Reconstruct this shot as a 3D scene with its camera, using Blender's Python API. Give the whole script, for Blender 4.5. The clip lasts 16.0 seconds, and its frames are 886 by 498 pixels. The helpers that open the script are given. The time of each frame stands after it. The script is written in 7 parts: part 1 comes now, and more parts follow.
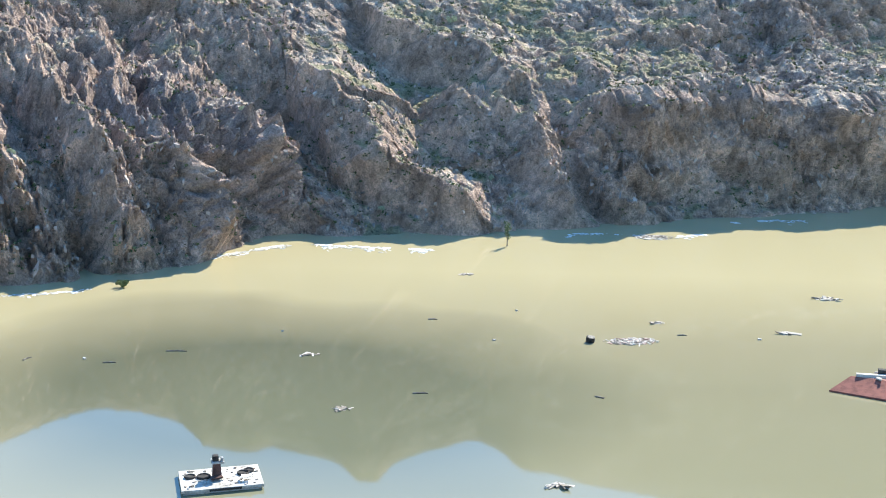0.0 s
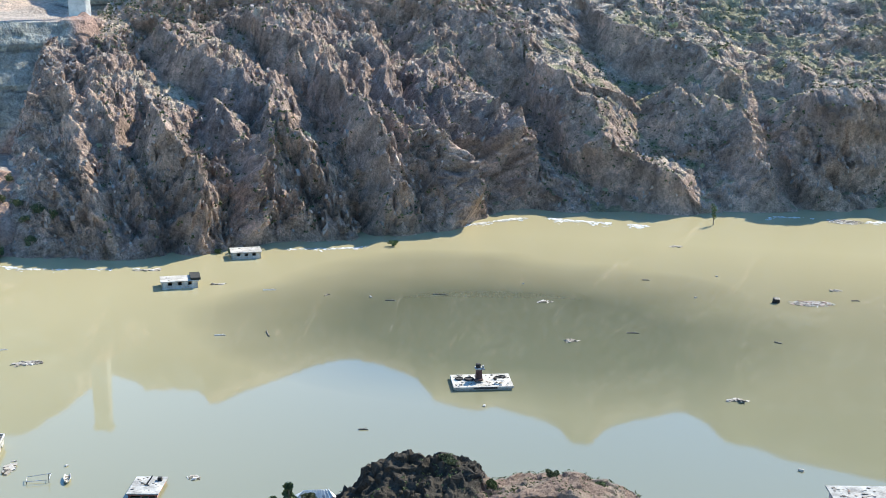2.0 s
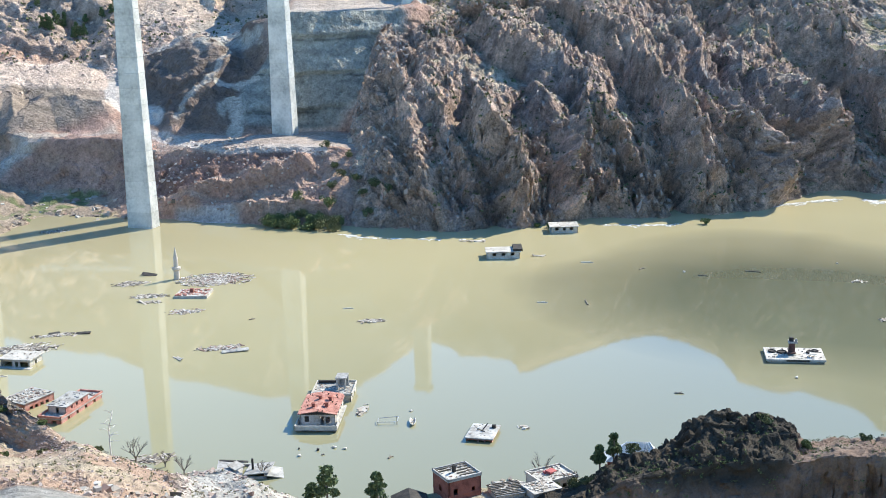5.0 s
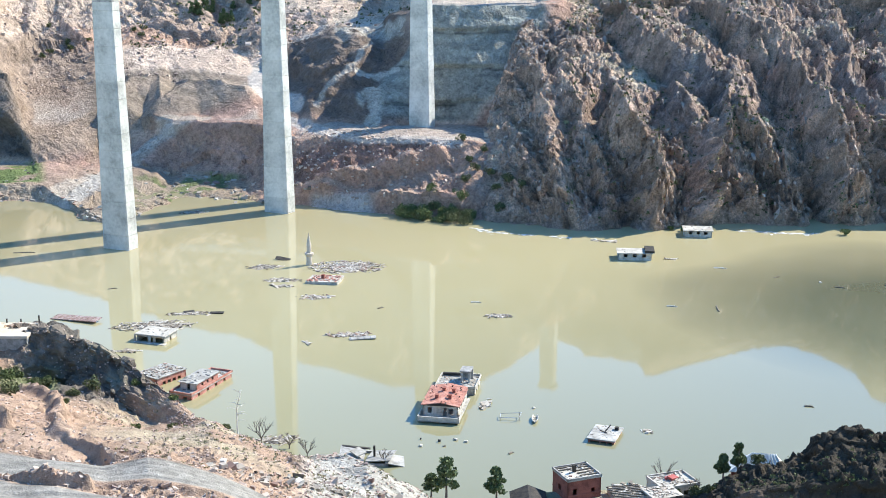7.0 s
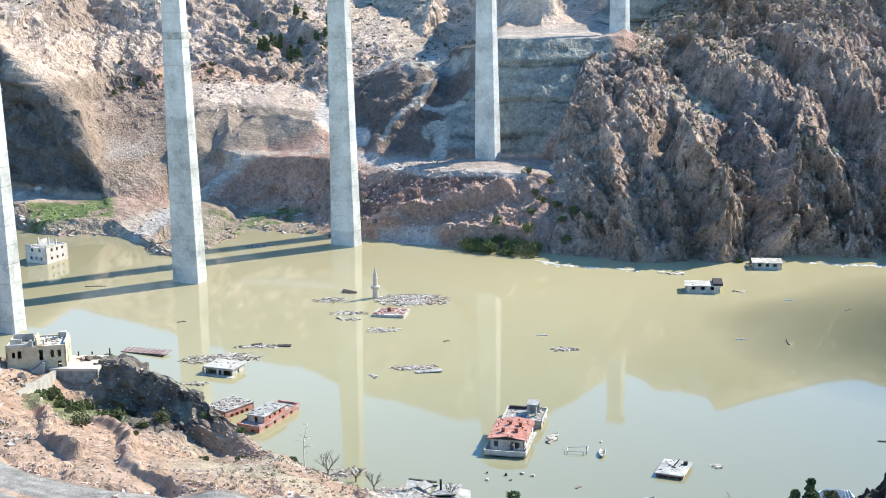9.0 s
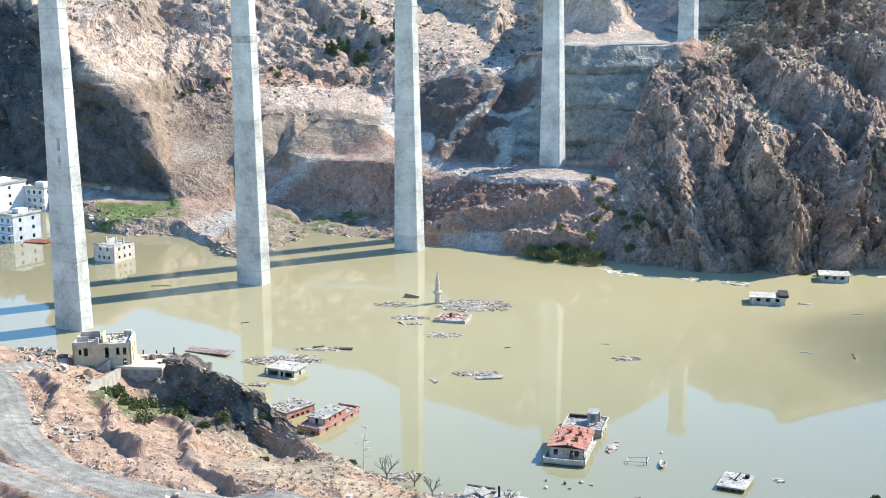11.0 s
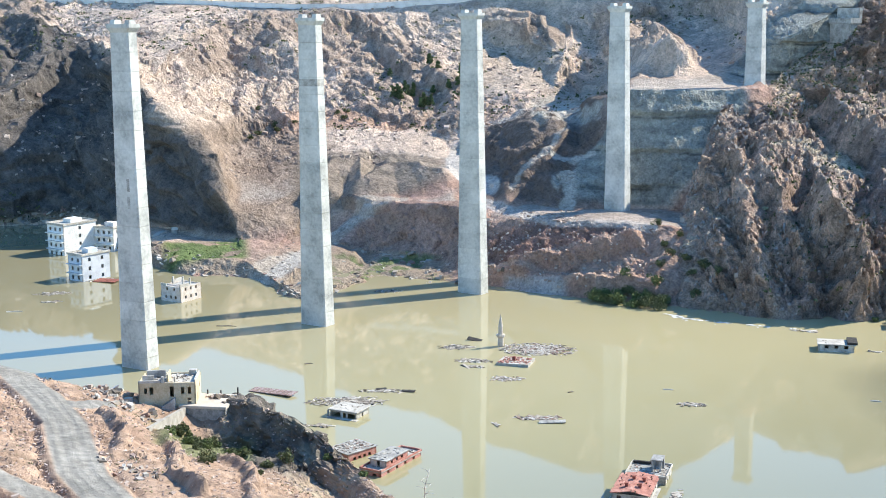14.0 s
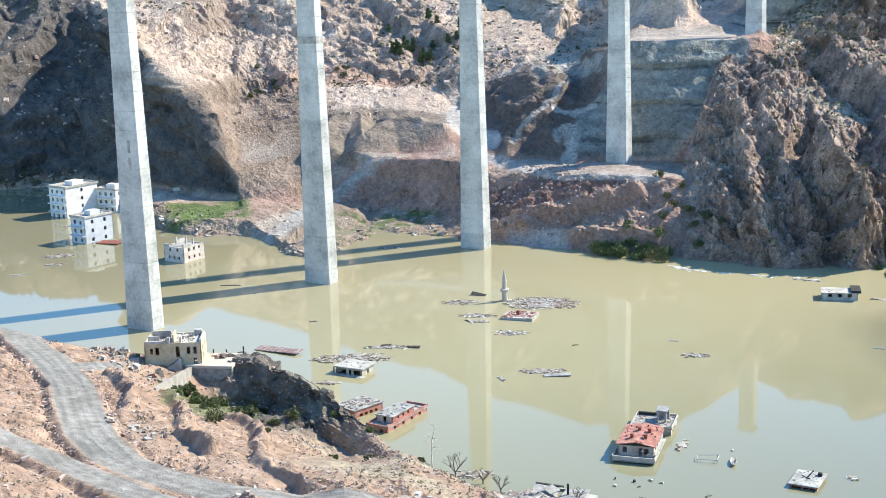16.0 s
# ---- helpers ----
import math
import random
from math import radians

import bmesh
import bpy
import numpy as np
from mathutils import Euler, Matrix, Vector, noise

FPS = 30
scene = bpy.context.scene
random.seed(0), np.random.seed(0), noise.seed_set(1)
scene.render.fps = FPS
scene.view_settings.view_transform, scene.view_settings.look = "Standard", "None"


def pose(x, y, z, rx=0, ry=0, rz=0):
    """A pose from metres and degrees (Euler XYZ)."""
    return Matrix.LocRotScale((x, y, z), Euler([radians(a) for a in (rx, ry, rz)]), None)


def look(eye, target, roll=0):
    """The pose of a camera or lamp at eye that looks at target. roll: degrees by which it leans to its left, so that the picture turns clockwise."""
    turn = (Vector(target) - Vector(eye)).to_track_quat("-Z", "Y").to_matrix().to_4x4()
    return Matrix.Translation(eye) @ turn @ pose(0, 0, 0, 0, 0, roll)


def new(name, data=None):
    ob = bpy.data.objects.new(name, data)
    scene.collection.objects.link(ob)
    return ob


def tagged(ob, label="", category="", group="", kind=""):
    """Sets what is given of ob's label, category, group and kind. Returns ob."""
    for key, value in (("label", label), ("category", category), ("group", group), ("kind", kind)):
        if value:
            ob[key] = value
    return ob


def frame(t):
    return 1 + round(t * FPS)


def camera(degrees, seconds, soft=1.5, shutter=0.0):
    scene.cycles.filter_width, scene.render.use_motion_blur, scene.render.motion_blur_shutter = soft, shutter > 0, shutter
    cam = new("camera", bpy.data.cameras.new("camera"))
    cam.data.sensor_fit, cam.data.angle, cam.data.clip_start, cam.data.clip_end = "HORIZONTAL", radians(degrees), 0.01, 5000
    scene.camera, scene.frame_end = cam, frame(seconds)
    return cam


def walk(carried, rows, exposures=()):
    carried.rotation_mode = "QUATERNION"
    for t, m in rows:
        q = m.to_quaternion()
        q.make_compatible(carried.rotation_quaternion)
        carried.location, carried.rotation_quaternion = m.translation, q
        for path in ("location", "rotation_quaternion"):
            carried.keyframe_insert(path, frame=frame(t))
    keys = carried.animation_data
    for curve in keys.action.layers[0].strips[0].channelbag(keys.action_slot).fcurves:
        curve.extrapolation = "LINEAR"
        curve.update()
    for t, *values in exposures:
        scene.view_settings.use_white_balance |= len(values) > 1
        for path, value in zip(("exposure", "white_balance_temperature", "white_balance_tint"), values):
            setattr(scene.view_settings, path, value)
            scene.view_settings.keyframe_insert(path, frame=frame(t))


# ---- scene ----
# ---- the camera and its way ----
cam = camera(37.33, 16.0, 0.9)
WAY = [
    (0.0, -10.20, 85.00, 77.25, 5.492, -12.393, 0.164),
    (0.5, -8.58, 71.50, 79.28, 9.264, -12.454, -0.059),
    (1.0, -6.60, 55.00, 81.75, 12.045, -12.600, -0.150),
    (1.5, -4.44, 37.00, 84.45, 13.376, -13.112, 0.324),
    (2.0, -2.28, 19.00, 87.15, 15.177, -12.977, 0.125),
    (2.5, -0.48, 4.00, 89.40, 17.582, -12.984, 0.518),
    (3.0, 0.00, 0.00, 90.00, 21.229, -13.520, -0.088),
    (3.5, 0.00, 0.00, 90.00, 24.529, -13.654, -0.967),
    (4.0, 0.00, 0.00, 90.00, 26.283, -13.656, -1.552),
    (6.5, 0.00, 0.00, 90.00, 32.582, -13.837, -0.377),
    (7.0, 0.00, 0.00, 90.00, 34.404, -13.793, -0.214),
    (7.5, 0.00, 0.00, 90.00, 35.402, -13.285, -0.475),
    (8.0, 0.00, 0.00, 90.00, 35.941, -12.346, -0.679),
    (8.5, 0.00, 0.00, 90.00, 36.531, -12.313, -0.870),
    (9.0, 0.00, 0.00, 90.00, 37.342, -12.323, -1.028),
    (11.5, 0.00, 0.00, 90.00, 40.793, -11.732, -0.636),
    (12.0, 0.00, 0.00, 90.00, 41.375, -11.195, -0.824),
    (12.5, 0.00, 0.00, 90.00, 42.136, -10.735, -0.855),
    (13.0, 0.00, 0.00, 90.00, 43.065, -9.632, -0.581),
    (13.5, 0.00, 0.00, 90.00, 43.058, -9.621, -0.539),
    (14.0, 0.00, 0.00, 90.00, 42.962, -10.132, -0.584),
    (14.5, 0.00, 0.00, 90.00, 42.920, -12.239, -0.275),
    (15.0, 0.00, 0.00, 90.00, 42.938, -12.298, -0.391),
    (15.5, 0.00, 0.00, 90.00, 42.950, -12.307, -1.148),
    (16.0, 0.00, 0.00, 90.00, 43.119, -12.066, -1.662),
]
walk(cam, [(t, pose(x, y, z, 90 + pitch, 0, yaw) @ pose(0, 0, 0, 0, 0, roll)) for t, x, y, z, yaw, pitch, roll in WAY],
     exposures=[(0.0, 1.62, 6650, 6), (0.6, 1.36, 6650, 6), (3.0, 1.30, 6650, 6), (4.0, 1.30, 6650, 6), (7.0, 1.37, 6650, 6), (9.0, 1.37, 6650, 6), (12.0, 1.31, 6650, 6), (16.0, 1.28, 6650, 6)])

# ---- light ----
SUN_AZIMUTH, SUN_HEIGHT = 24.0, 40.0      # degrees from +y towards +x, and above the horizon
sky_world = bpy.data.worlds.new("sky")
scene.world = sky_world
sky_world.use_nodes = True
sky_nodes = sky_world.node_tree
sky_tex = sky_nodes.nodes.new("ShaderNodeTexSky")
sky_tex.sky_type = "NISHITA"
sky_tex.sun_disc = False
sky_tex.sun_elevation, sky_tex.sun_rotation = radians(SUN_HEIGHT), radians(SUN_AZIMUTH)
sky_tex.altitude, sky_tex.air_density, sky_tex.dust_density = 1200, 1.0, 0.1
sky_tex.ozone_density = 2.5
sky_hue = sky_nodes.nodes.new("ShaderNodeHueSaturation")
sky_hue.inputs["Saturation"].default_value = 1.22
sky_nodes.links.new(sky_tex.outputs[0], sky_hue.inputs["Color"])
sky_nodes.links.new(sky_hue.outputs[0], sky_nodes.nodes["Background"].inputs[0])
sky_nodes.nodes["Background"].inputs[1].default_value = 0.15
sun_lamp = bpy.data.lights.new("sun", "SUN")
sun_lamp.energy, sun_lamp.angle, sun_lamp.color = 3.6, radians(0.55), (1.0, 0.95, 0.86)
sun = new("sun", sun_lamp)
_a, _e = radians(SUN_AZIMUTH), radians(SUN_HEIGHT)
sun.matrix_world = look((0, 0, 400), (-math.sin(_a) * math.cos(_e) * 100, -math.cos(_a) * math.cos(_e) * 100, 400 - math.sin(_e) * 100))


# ---- noise ----
def _hash(ix, iy, iz, seed):
    n = (ix * 374761393 + iy * 668265263 + iz * 2147483647 + seed * 1274126177) & 0xFFFFFFFF
    n = ((n ^ (n >> 13)) * 1274126177) & 0xFFFFFFFF
    n = (n ^ (n >> 16)) & 0xFFFFFFFF
    return n.astype(np.float64) / 4294967295.0


def value_noise(p, seed=0):
    """Smooth noise, -1 to 1, at the points p (n x 3)."""
    i = np.floor(p).astype(np.int64)
    f = p - i
    f = f * f * f * (f * (f * 6 - 15) + 10)
    total = 0.0
    for dx in (0, 1):
        wx = f[:, 0] if dx else 1 - f[:, 0]
        for dy in (0, 1):
            wy = f[:, 1] if dy else 1 - f[:, 1]
            for dz in (0, 1):
                wz = f[:, 2] if dz else 1 - f[:, 2]
                total = total + wx * wy * wz * _hash(i[:, 0] + dx, i[:, 1] + dy, i[:, 2] + dz, seed)
    return total * 2 - 1


def fbm(p, scale, octaves=4, gain=0.5, seed=0, ridged=False):
    out, amp, q = 0.0, 1.0, p / scale
    for o in range(octaves):
        n = value_noise(q + o * 17.3, seed + o)
        out = out + amp * ((1 - 2 * np.abs(n)) if ridged else n)
        q, amp = q * 2.03, amp * gain
    return out


def facets(p, scale, seed=0, tilt=0.5):
    """Blocks of broken rock: every cell of space leans its own way and stands out by its own amount."""
    q = p / scale
    i = np.floor(q).astype(np.int64)
    near = np.full(len(q), 1e9)
    out = np.zeros(len(q))
    for dx in (-1, 0, 1):
        for dy in (-1, 0, 1):
            for dz in (-1, 0, 1):
                c = i + (dx, dy, dz)
                o = np.stack([_hash(c[:, 0], c[:, 1], c[:, 2], seed + k) for k in range(3)], -1)
                r = q - c - o
                d = (r * r).sum(-1)
                m = d < near
                near[m] = d[m]
                lean = o[m][:, (1, 2, 0)] * 2 - 1
                out[m] = (o[m][:, 0] - 0.5) + tilt * (r[m] * lean).sum(-1) * 2
    return out


def smooth(a, b, x):
    t = np.clip((x - a) / (b - a), 0, 1)
    return t * t * (3 - 2 * t)


def at(bearing, distance, z):
    """A place by its bearing (degrees to the left of +y) and distance from the viewpoint."""
    b = np.radians(bearing)
    return np.stack([-np.sin(b) * distance, np.cos(b) * distance, z + 0 * b], -1)


# ---- building helpers ----
def mesh_from(name, verts, faces, material, smooth_shade=True):
    me = bpy.data.meshes.new(name)
    verts, faces = np.asarray(verts, np.float32), np.asarray(faces, np.int32)
    me.vertices.add(len(verts))
    me.vertices.foreach_set("co", verts.ravel())
    k = faces.shape[1]
    me.loops.add(faces.size)
    me.loops.foreach_set("vertex_index", faces.ravel())
    me.polygons.add(len(faces))
    me.polygons.foreach_set("loop_start", np.arange(0, faces.size, k, dtype=np.int32))
    me.polygons.foreach_set("loop_total", np.full(len(faces), k, np.int32))
    me.polygons.foreach_set("use_smooth", np.full(len(faces), smooth_shade))
    if material:
        me.materials.append(material)
    me.update()
    me.validate()
    return me


def grid_faces(nu, nv):
    i = np.arange(nu * nv).reshape(nv, nu)
    return np.stack([i[:-1, :-1], i[1:, :-1], i[1:, 1:], i[:-1, 1:]], -1).reshape(-1, 4)


def grid_normals(p):
    du, dv = np.gradient(p, axis=1), np.gradient(p, axis=0)
    n = np.cross(dv, du)
    return n / (np.linalg.norm(n, axis=-1, keepdims=True) + 1e-9)


def loft(bearings, rows, nu, nv, power=1.0):
    """A sheet through rows of (distances, heights) over the bearings, from the water's edge up and back."""
    b0 = np.asarray(bearings, float)
    b = np.linspace(b0[0], b0[-1], nu)

    def along(values):
        v = np.asarray(values, float)
        m = np.gradient(v, b0)
        k = np.clip(np.searchsorted(b0, b) - 1, 0, len(b0) - 2)
        h = b0[k + 1] - b0[k]
        t = (b - b0[k]) / h
        lin = v[k] * (1 - t) + v[k + 1] * t
        cub = (2 * t**3 - 3 * t**2 + 1) * v[k] + (t**3 - 2 * t**2 + t) * h * m[k] + (-2 * t**3 + 3 * t**2) * v[k + 1] + (t**3 - t**2) * h * m[k + 1]
        return 0.5 * lin + 0.5 * cub

    d = np.stack([along(r[0]) for r in rows])
    z = np.stack([along(r[1]) for r in rows])
    step = np.concatenate([[0], np.cumsum(np.hypot(np.diff(d, axis=0), np.diff(z, axis=0)).mean(1))])
    s = np.linspace(0, 1, nv) ** power * step[-1]
    k = np.clip(np.searchsorted(step, s) - 1, 0, len(rows) - 2)
    t = ((s - step[k]) / (step[k + 1] - step[k]))[:, None]
    t = 0.6 * t + 0.4 * t * t * (3 - 2 * t)
    dd, zz = d[k] * (1 - t) + d[k + 1] * t, z[k] * (1 - t) + z[k + 1] * t
    return at(np.broadcast_to(b, dd.shape), dd, zz)



# ---- materials ----
def material(name):
    m = bpy.data.materials.new(name)
    m.use_nodes = True
    return m, m.node_tree.nodes, m.node_tree.links, m.node_tree.nodes["Principled BSDF"]


def ramp_of(nodes, stops):
    r = nodes.new("ShaderNodeValToRGB")
    while len(r.color_ramp.elements) < len(stops):
        r.color_ramp.elements.new(0.5)
    for e, (p, c) in zip(r.color_ramp.elements, stops):
        e.position, e.color = p, (*c, 1)
    return r


def noise_node(nodes, links, vector, scale, detail=5, rough=0.55):
    n = nodes.new("ShaderNodeTexNoise")
    n.inputs["Scale"].default_value, n.inputs["Detail"].default_value, n.inputs["Roughness"].default_value = scale, detail, rough
    links.new(vector, n.inputs["Vector"])
    return n


def maths(nodes, links, op, a, b, c=None):
    n = nodes.new("ShaderNodeMath")
    n.operation = op
    for k, v in enumerate((a, b, c)):
        if v is None:
            continue
        if isinstance(v, (int, float)):
            n.inputs[k].default_value = v
        else:
            links.new(v, n.inputs[k])
    return n.outputs[0]


def grained(name, stops, scale=1.0, rough=0.9, bump=0.3, fine=8.0, metallic=0.0, spec=0.3, vary=0.12, distance=0.1):
    """A surface with two scales of mottling and a fine relief, in world metres; single things differ a little."""
    m, nodes, links, bsdf = material(name)
    geo = nodes.new("ShaderNodeNewGeometry")
    n1 = noise_node(nodes, links, geo.outputs["Position"], scale, 6)
    n2 = noise_node(nodes, links, geo.outputs["Position"], scale * fine, 4)
    r = ramp_of(nodes, stops)
    mix = maths(nodes, links, "MULTIPLY_ADD", n2.outputs["Fac"], 0.5, n1.outputs["Fac"])
    links.new(maths(nodes, links, "SUBTRACT", mix, 0.25), r.inputs[0])
    info = nodes.new("ShaderNodeObjectInfo")
    hsv = nodes.new("ShaderNodeHueSaturation")
    mr = nodes.new("ShaderNodeMapRange")
    mr.inputs[3].default_value, mr.inputs[4].default_value = 1 - vary, 1 + vary
    links.new(info.outputs["Random"], mr.inputs[0])
    links.new(mr.outputs[0], hsv.inputs["Value"])
    links.new(r.outputs[0], hsv.inputs["Color"])
    links.new(hsv.outputs[0], bsdf.inputs["Base Color"])
    bsdf.inputs["Roughness"].default_value, bsdf.inputs["Metallic"].default_value = rough, metallic
    bsdf.inputs["Specular IOR Level"].default_value = spec
    b = nodes.new("ShaderNodeBump")
    b.inputs["Strength"].default_value, b.inputs["Distance"].default_value = bump, distance
    links.new(n2.outputs["Fac"], b.inputs["Height"])
    links.new(b.outputs[0], bsdf.inputs["Normal"])
    return m


def land(name, grain=0.5, bump=1.0, distance=0.5, scrub=(0.07, 0.075, 0.04), low=0.35, high=1.6, fine=5.0):
    """Rock and soil: the colour of the ground there, mottled at three scales, with low scrub on the gentler ground."""
    m, nodes, links, bsdf = material(name)
    geo = nodes.new("ShaderNodeNewGeometry")
    att = nodes.new("ShaderNodeAttribute")
    att.attribute_name = "soil"
    pos = geo.outputs["Position"]
    n1, n2, n3 = noise_node(nodes, links, pos, 0.07, 5), noise_node(nodes, links, pos, grain, 6, 0.65), noise_node(nodes, links, pos, grain * fine, 4, 0.6)
    v = maths(nodes, links, "MULTIPLY_ADD", n2.outputs["Fac"], 0.9, maths(nodes, links, "MULTIPLY", n1.outputs["Fac"], 0.5))
    v = maths(nodes, links, "MULTIPLY_ADD", n3.outputs["Fac"], 0.75, v)
    mr = nodes.new("ShaderNodeMapRange")
    mr.inputs[1].default_value, mr.inputs[2].default_value, mr.inputs[3].default_value, mr.inputs[4].default_value = 0.78, 1.38, low, high
    links.new(v, mr.inputs[0])
    mul = nodes.new("ShaderNodeMix")
    mul.data_type, mul.blend_type = "RGBA", "MULTIPLY"
    mul.inputs[0].default_value = 1.0
    links.new(att.outputs["Color"], mul.inputs[6])
    links.new(mr.outputs[0], mul.inputs[7])
    # scrub: small dark olive tufts, as dense as the ground there allows
    vor = nodes.new("ShaderNodeTexVoronoi")
    vor.inputs["Scale"].default_value = 0.55
    links.new(pos, vor.inputs["Vector"])
    spot = maths(nodes, links, "ADD", vor.outputs["Distance"], maths(nodes, links, "MULTIPLY", n2.outputs["Fac"], 0.5))
    limit = maths(nodes, links, "MULTIPLY_ADD", att.outputs["Alpha"], 0.62, 0.0)
    tuft = maths(nodes, links, "LESS_THAN", spot, limit)
    mix = nodes.new("ShaderNodeMix")
    mix.data_type = "RGBA"
    links.new(maths(nodes, links, "MULTIPLY", tuft, 0.8), mix.inputs[0])
    links.new(mul.outputs[2], mix.inputs[6])
    mix.inputs[7].default_value = (*scrub, 1)
    links.new(mix.outputs[2], bsdf.inputs["Base Color"])
    bsdf.inputs["Roughness"].default_value = 0.95
    bsdf.inputs["Specular IOR Level"].default_value = 0.15
    b = nodes.new("ShaderNodeBump")
    b.inputs["Strength"].default_value, b.inputs["Distance"].default_value = bump, distance
    links.new(maths(nodes, links, "MULTIPLY_ADD", n3.outputs["Fac"], 0.8, n2.outputs["Fac"]), b.inputs["Height"])
    links.new(b.outputs[0], bsdf.inputs["Normal"])
    return m


def leafy(name, low, high):
    m, nodes, links, bsdf = material(name)
    geo = nodes.new("ShaderNodeNewGeometry")
    r = ramp_of(nodes, [(0.0, low), (1.0, high)])
    links.new(geo.outputs["Random Per Island"], r.inputs[0])
    links.new(r.outputs[0], bsdf.inputs["Base Color"])
    bsdf.inputs["Roughness"].default_value = 0.7
    bsdf.inputs["Specular IOR Level"].default_value = 0.2
    return m


def chips(name, colours):
    """Broken bits of many colours."""
    m, nodes, links, bsdf = material(name)
    geo = nodes.new("ShaderNodeNewGeometry")
    r = ramp_of(nodes, [(k / len(colours), c) for k, c in enumerate(colours)])
    r.color_ramp.interpolation = "CONSTANT"
    links.new(geo.outputs["Random Per Island"], r.inputs[0])
    links.new(r.outputs[0], bsdf.inputs["Base Color"])
    bsdf.inputs["Roughness"].default_value = 0.85
    return m


LAND_FAR = land("mountain_rock", 0.75, 1.0, 2.4, (0.08, 0.08, 0.045), 0.4, 1.6, 2.6)
LAND_WORKS = land("earthworks", 0.5, 1.0, 1.6, (0.10, 0.11, 0.05), 0.5, 1.5, 2.6)
LAND_NEAR = land("near_earth", 0.7, 0.9, 0.35, (0.10, 0.11, 0.055), 0.66, 1.3)
BED = grained("lake_bed", [(0.3, (0.2, 0.17, 0.12)), (0.7, (0.3, 0.26, 0.18))], 0.05)
CONCRETE = grained("cast_concrete", [(0.28, (0.34, 0.335, 0.31)), (0.5, (0.52, 0.51, 0.47)), (0.72, (0.64, 0.625, 0.58))], 0.16, fine=7, bump=0.25, vary=0.09)
SLAB = grained("weathered_slab", [(0.3, (0.19, 0.18, 0.165)), (0.5, (0.33, 0.315, 0.285)), (0.7, (0.47, 0.45, 0.41))], 0.5, fine=6, bump=0.4)
WHITE = grained("white_render", [(0.25, (0.24, 0.215, 0.18)), (0.45, (0.41, 0.375, 0.32)), (0.65, (0.55, 0.515, 0.455))], 0.35, vary=0.06)
PLASTER = grained("white_plaster", [(0.25, (0.55, 0.53, 0.49)), (0.55, (0.74, 0.72, 0.68))], 0.25, vary=0.04)
WALLSTONE = grained("pale_stone_wall", [(0.3, (0.27, 0.24, 0.2)), (0.7, (0.42, 0.38, 0.32))], 0.6, fine=5, bump=0.6, vary=0.05)
PINK = grained("pale_pink_render", [(0.25, (0.40, 0.32, 0.30)), (0.6, (0.56, 0.47, 0.45))], 0.35, vary=0.04)
PAVING = grained("pale_paving", [(0.3, (0.46, 0.39, 0.31)), (0.7, (0.58, 0.50, 0.41))], 0.4, fine=5, vary=0.03)
BLUEGREY = grained("blue_grey_render", [(0.3, (0.44, 0.46, 0.48)), (0.6, (0.58, 0.60, 0.62))], 0.35, vary=0.05)
BEIGE = grained("beige_render", [(0.25, (0.42, 0.33, 0.20)), (0.5, (0.56, 0.46, 0.30)), (0.75, (0.64, 0.55, 0.40))], 0.4, vary=0.04)
REDWALL = grained("red_painted_wall", [(0.25, (0.28, 0.11, 0.085)), (0.5, (0.44, 0.20, 0.155)), (0.75, (0.54, 0.34, 0.28))], 0.4, vary=0.05)
MASONRY = grained("rough_masonry", [(0.3, (0.20, 0.19, 0.18)), (0.5, (0.32, 0.31, 0.29)), (0.7, (0.44, 0.42, 0.40))], 1.2, fine=5, bump=0.8)
BRICK = grained("red_brick", [(0.3, (0.17, 0.06, 0.045)), (0.6, (0.30, 0.11, 0.08))], 0.8, fine=10, vary=0.1)
TILE = grained("clay_tile", [(0.25, (0.20, 0.09, 0.07)), (0.5, (0.40, 0.18, 0.135)), (0.8, (0.50, 0.30, 0.24))], 0.7, fine=6, bump=0.6, vary=0.2)
RUST = grained("rusty_brown", [(0.3, (0.06, 0.03, 0.025)), (0.7, (0.14, 0.075, 0.06))], 1.0)
DARK = grained("charred_timber", [(0.3, (0.02, 0.02, 0.02)), (0.7, (0.07, 0.06, 0.05))], 1.0)
# near-black: puts the shade of the empty rooms into their floor colour
SHADE = grained("room_shade", [(0.3, (0.03, 0.03, 0.035)), (0.7, (0.07, 0.07, 0.075))], 1.0)
TIMBER = grained("wet_timber", [(0.3, (0.10, 0.08, 0.06)), (0.7, (0.26, 0.22, 0.17))], 1.5)
PALEWOOD = grained("bleached_timber", [(0.3, (0.4, 0.36, 0.3)), (0.7, (0.66, 0.62, 0.55))], 1.5)
# pale boards, brightened to put sunlight on the shed roof into the colour
SUNLIT_WOOD = grained("sunlit_boards", [(0.3, (0.62, 0.6, 0.54)), (0.7, (0.84, 0.82, 0.77))], 1.5)
BARK = grained("bark", [(0.3, (0.10, 0.08, 0.065)), (0.7, (0.22, 0.19, 0.16))], 3.0)
STEEL = grained("galvanised_steel", [(0.3, (0.35, 0.36, 0.37)), (0.7, (0.5, 0.5, 0.5))], 2.0, rough=0.5, metallic=0.6)
RUBBLE = chips("rubble", [(0.42, 0.38, 0.32), (0.28, 0.24, 0.2), (0.37, 0.31, 0.25), (0.12, 0.10, 0.08), (0.52, 0.49, 0.44), (0.27, 0.17, 0.13), (0.38, 0.33, 0.28)])
CRAG = chips("broken_rock", [(0.34, 0.28, 0.245), (0.42, 0.33, 0.28), (0.27, 0.235, 0.21), (0.46, 0.37, 0.31), (0.32, 0.27, 0.24)])
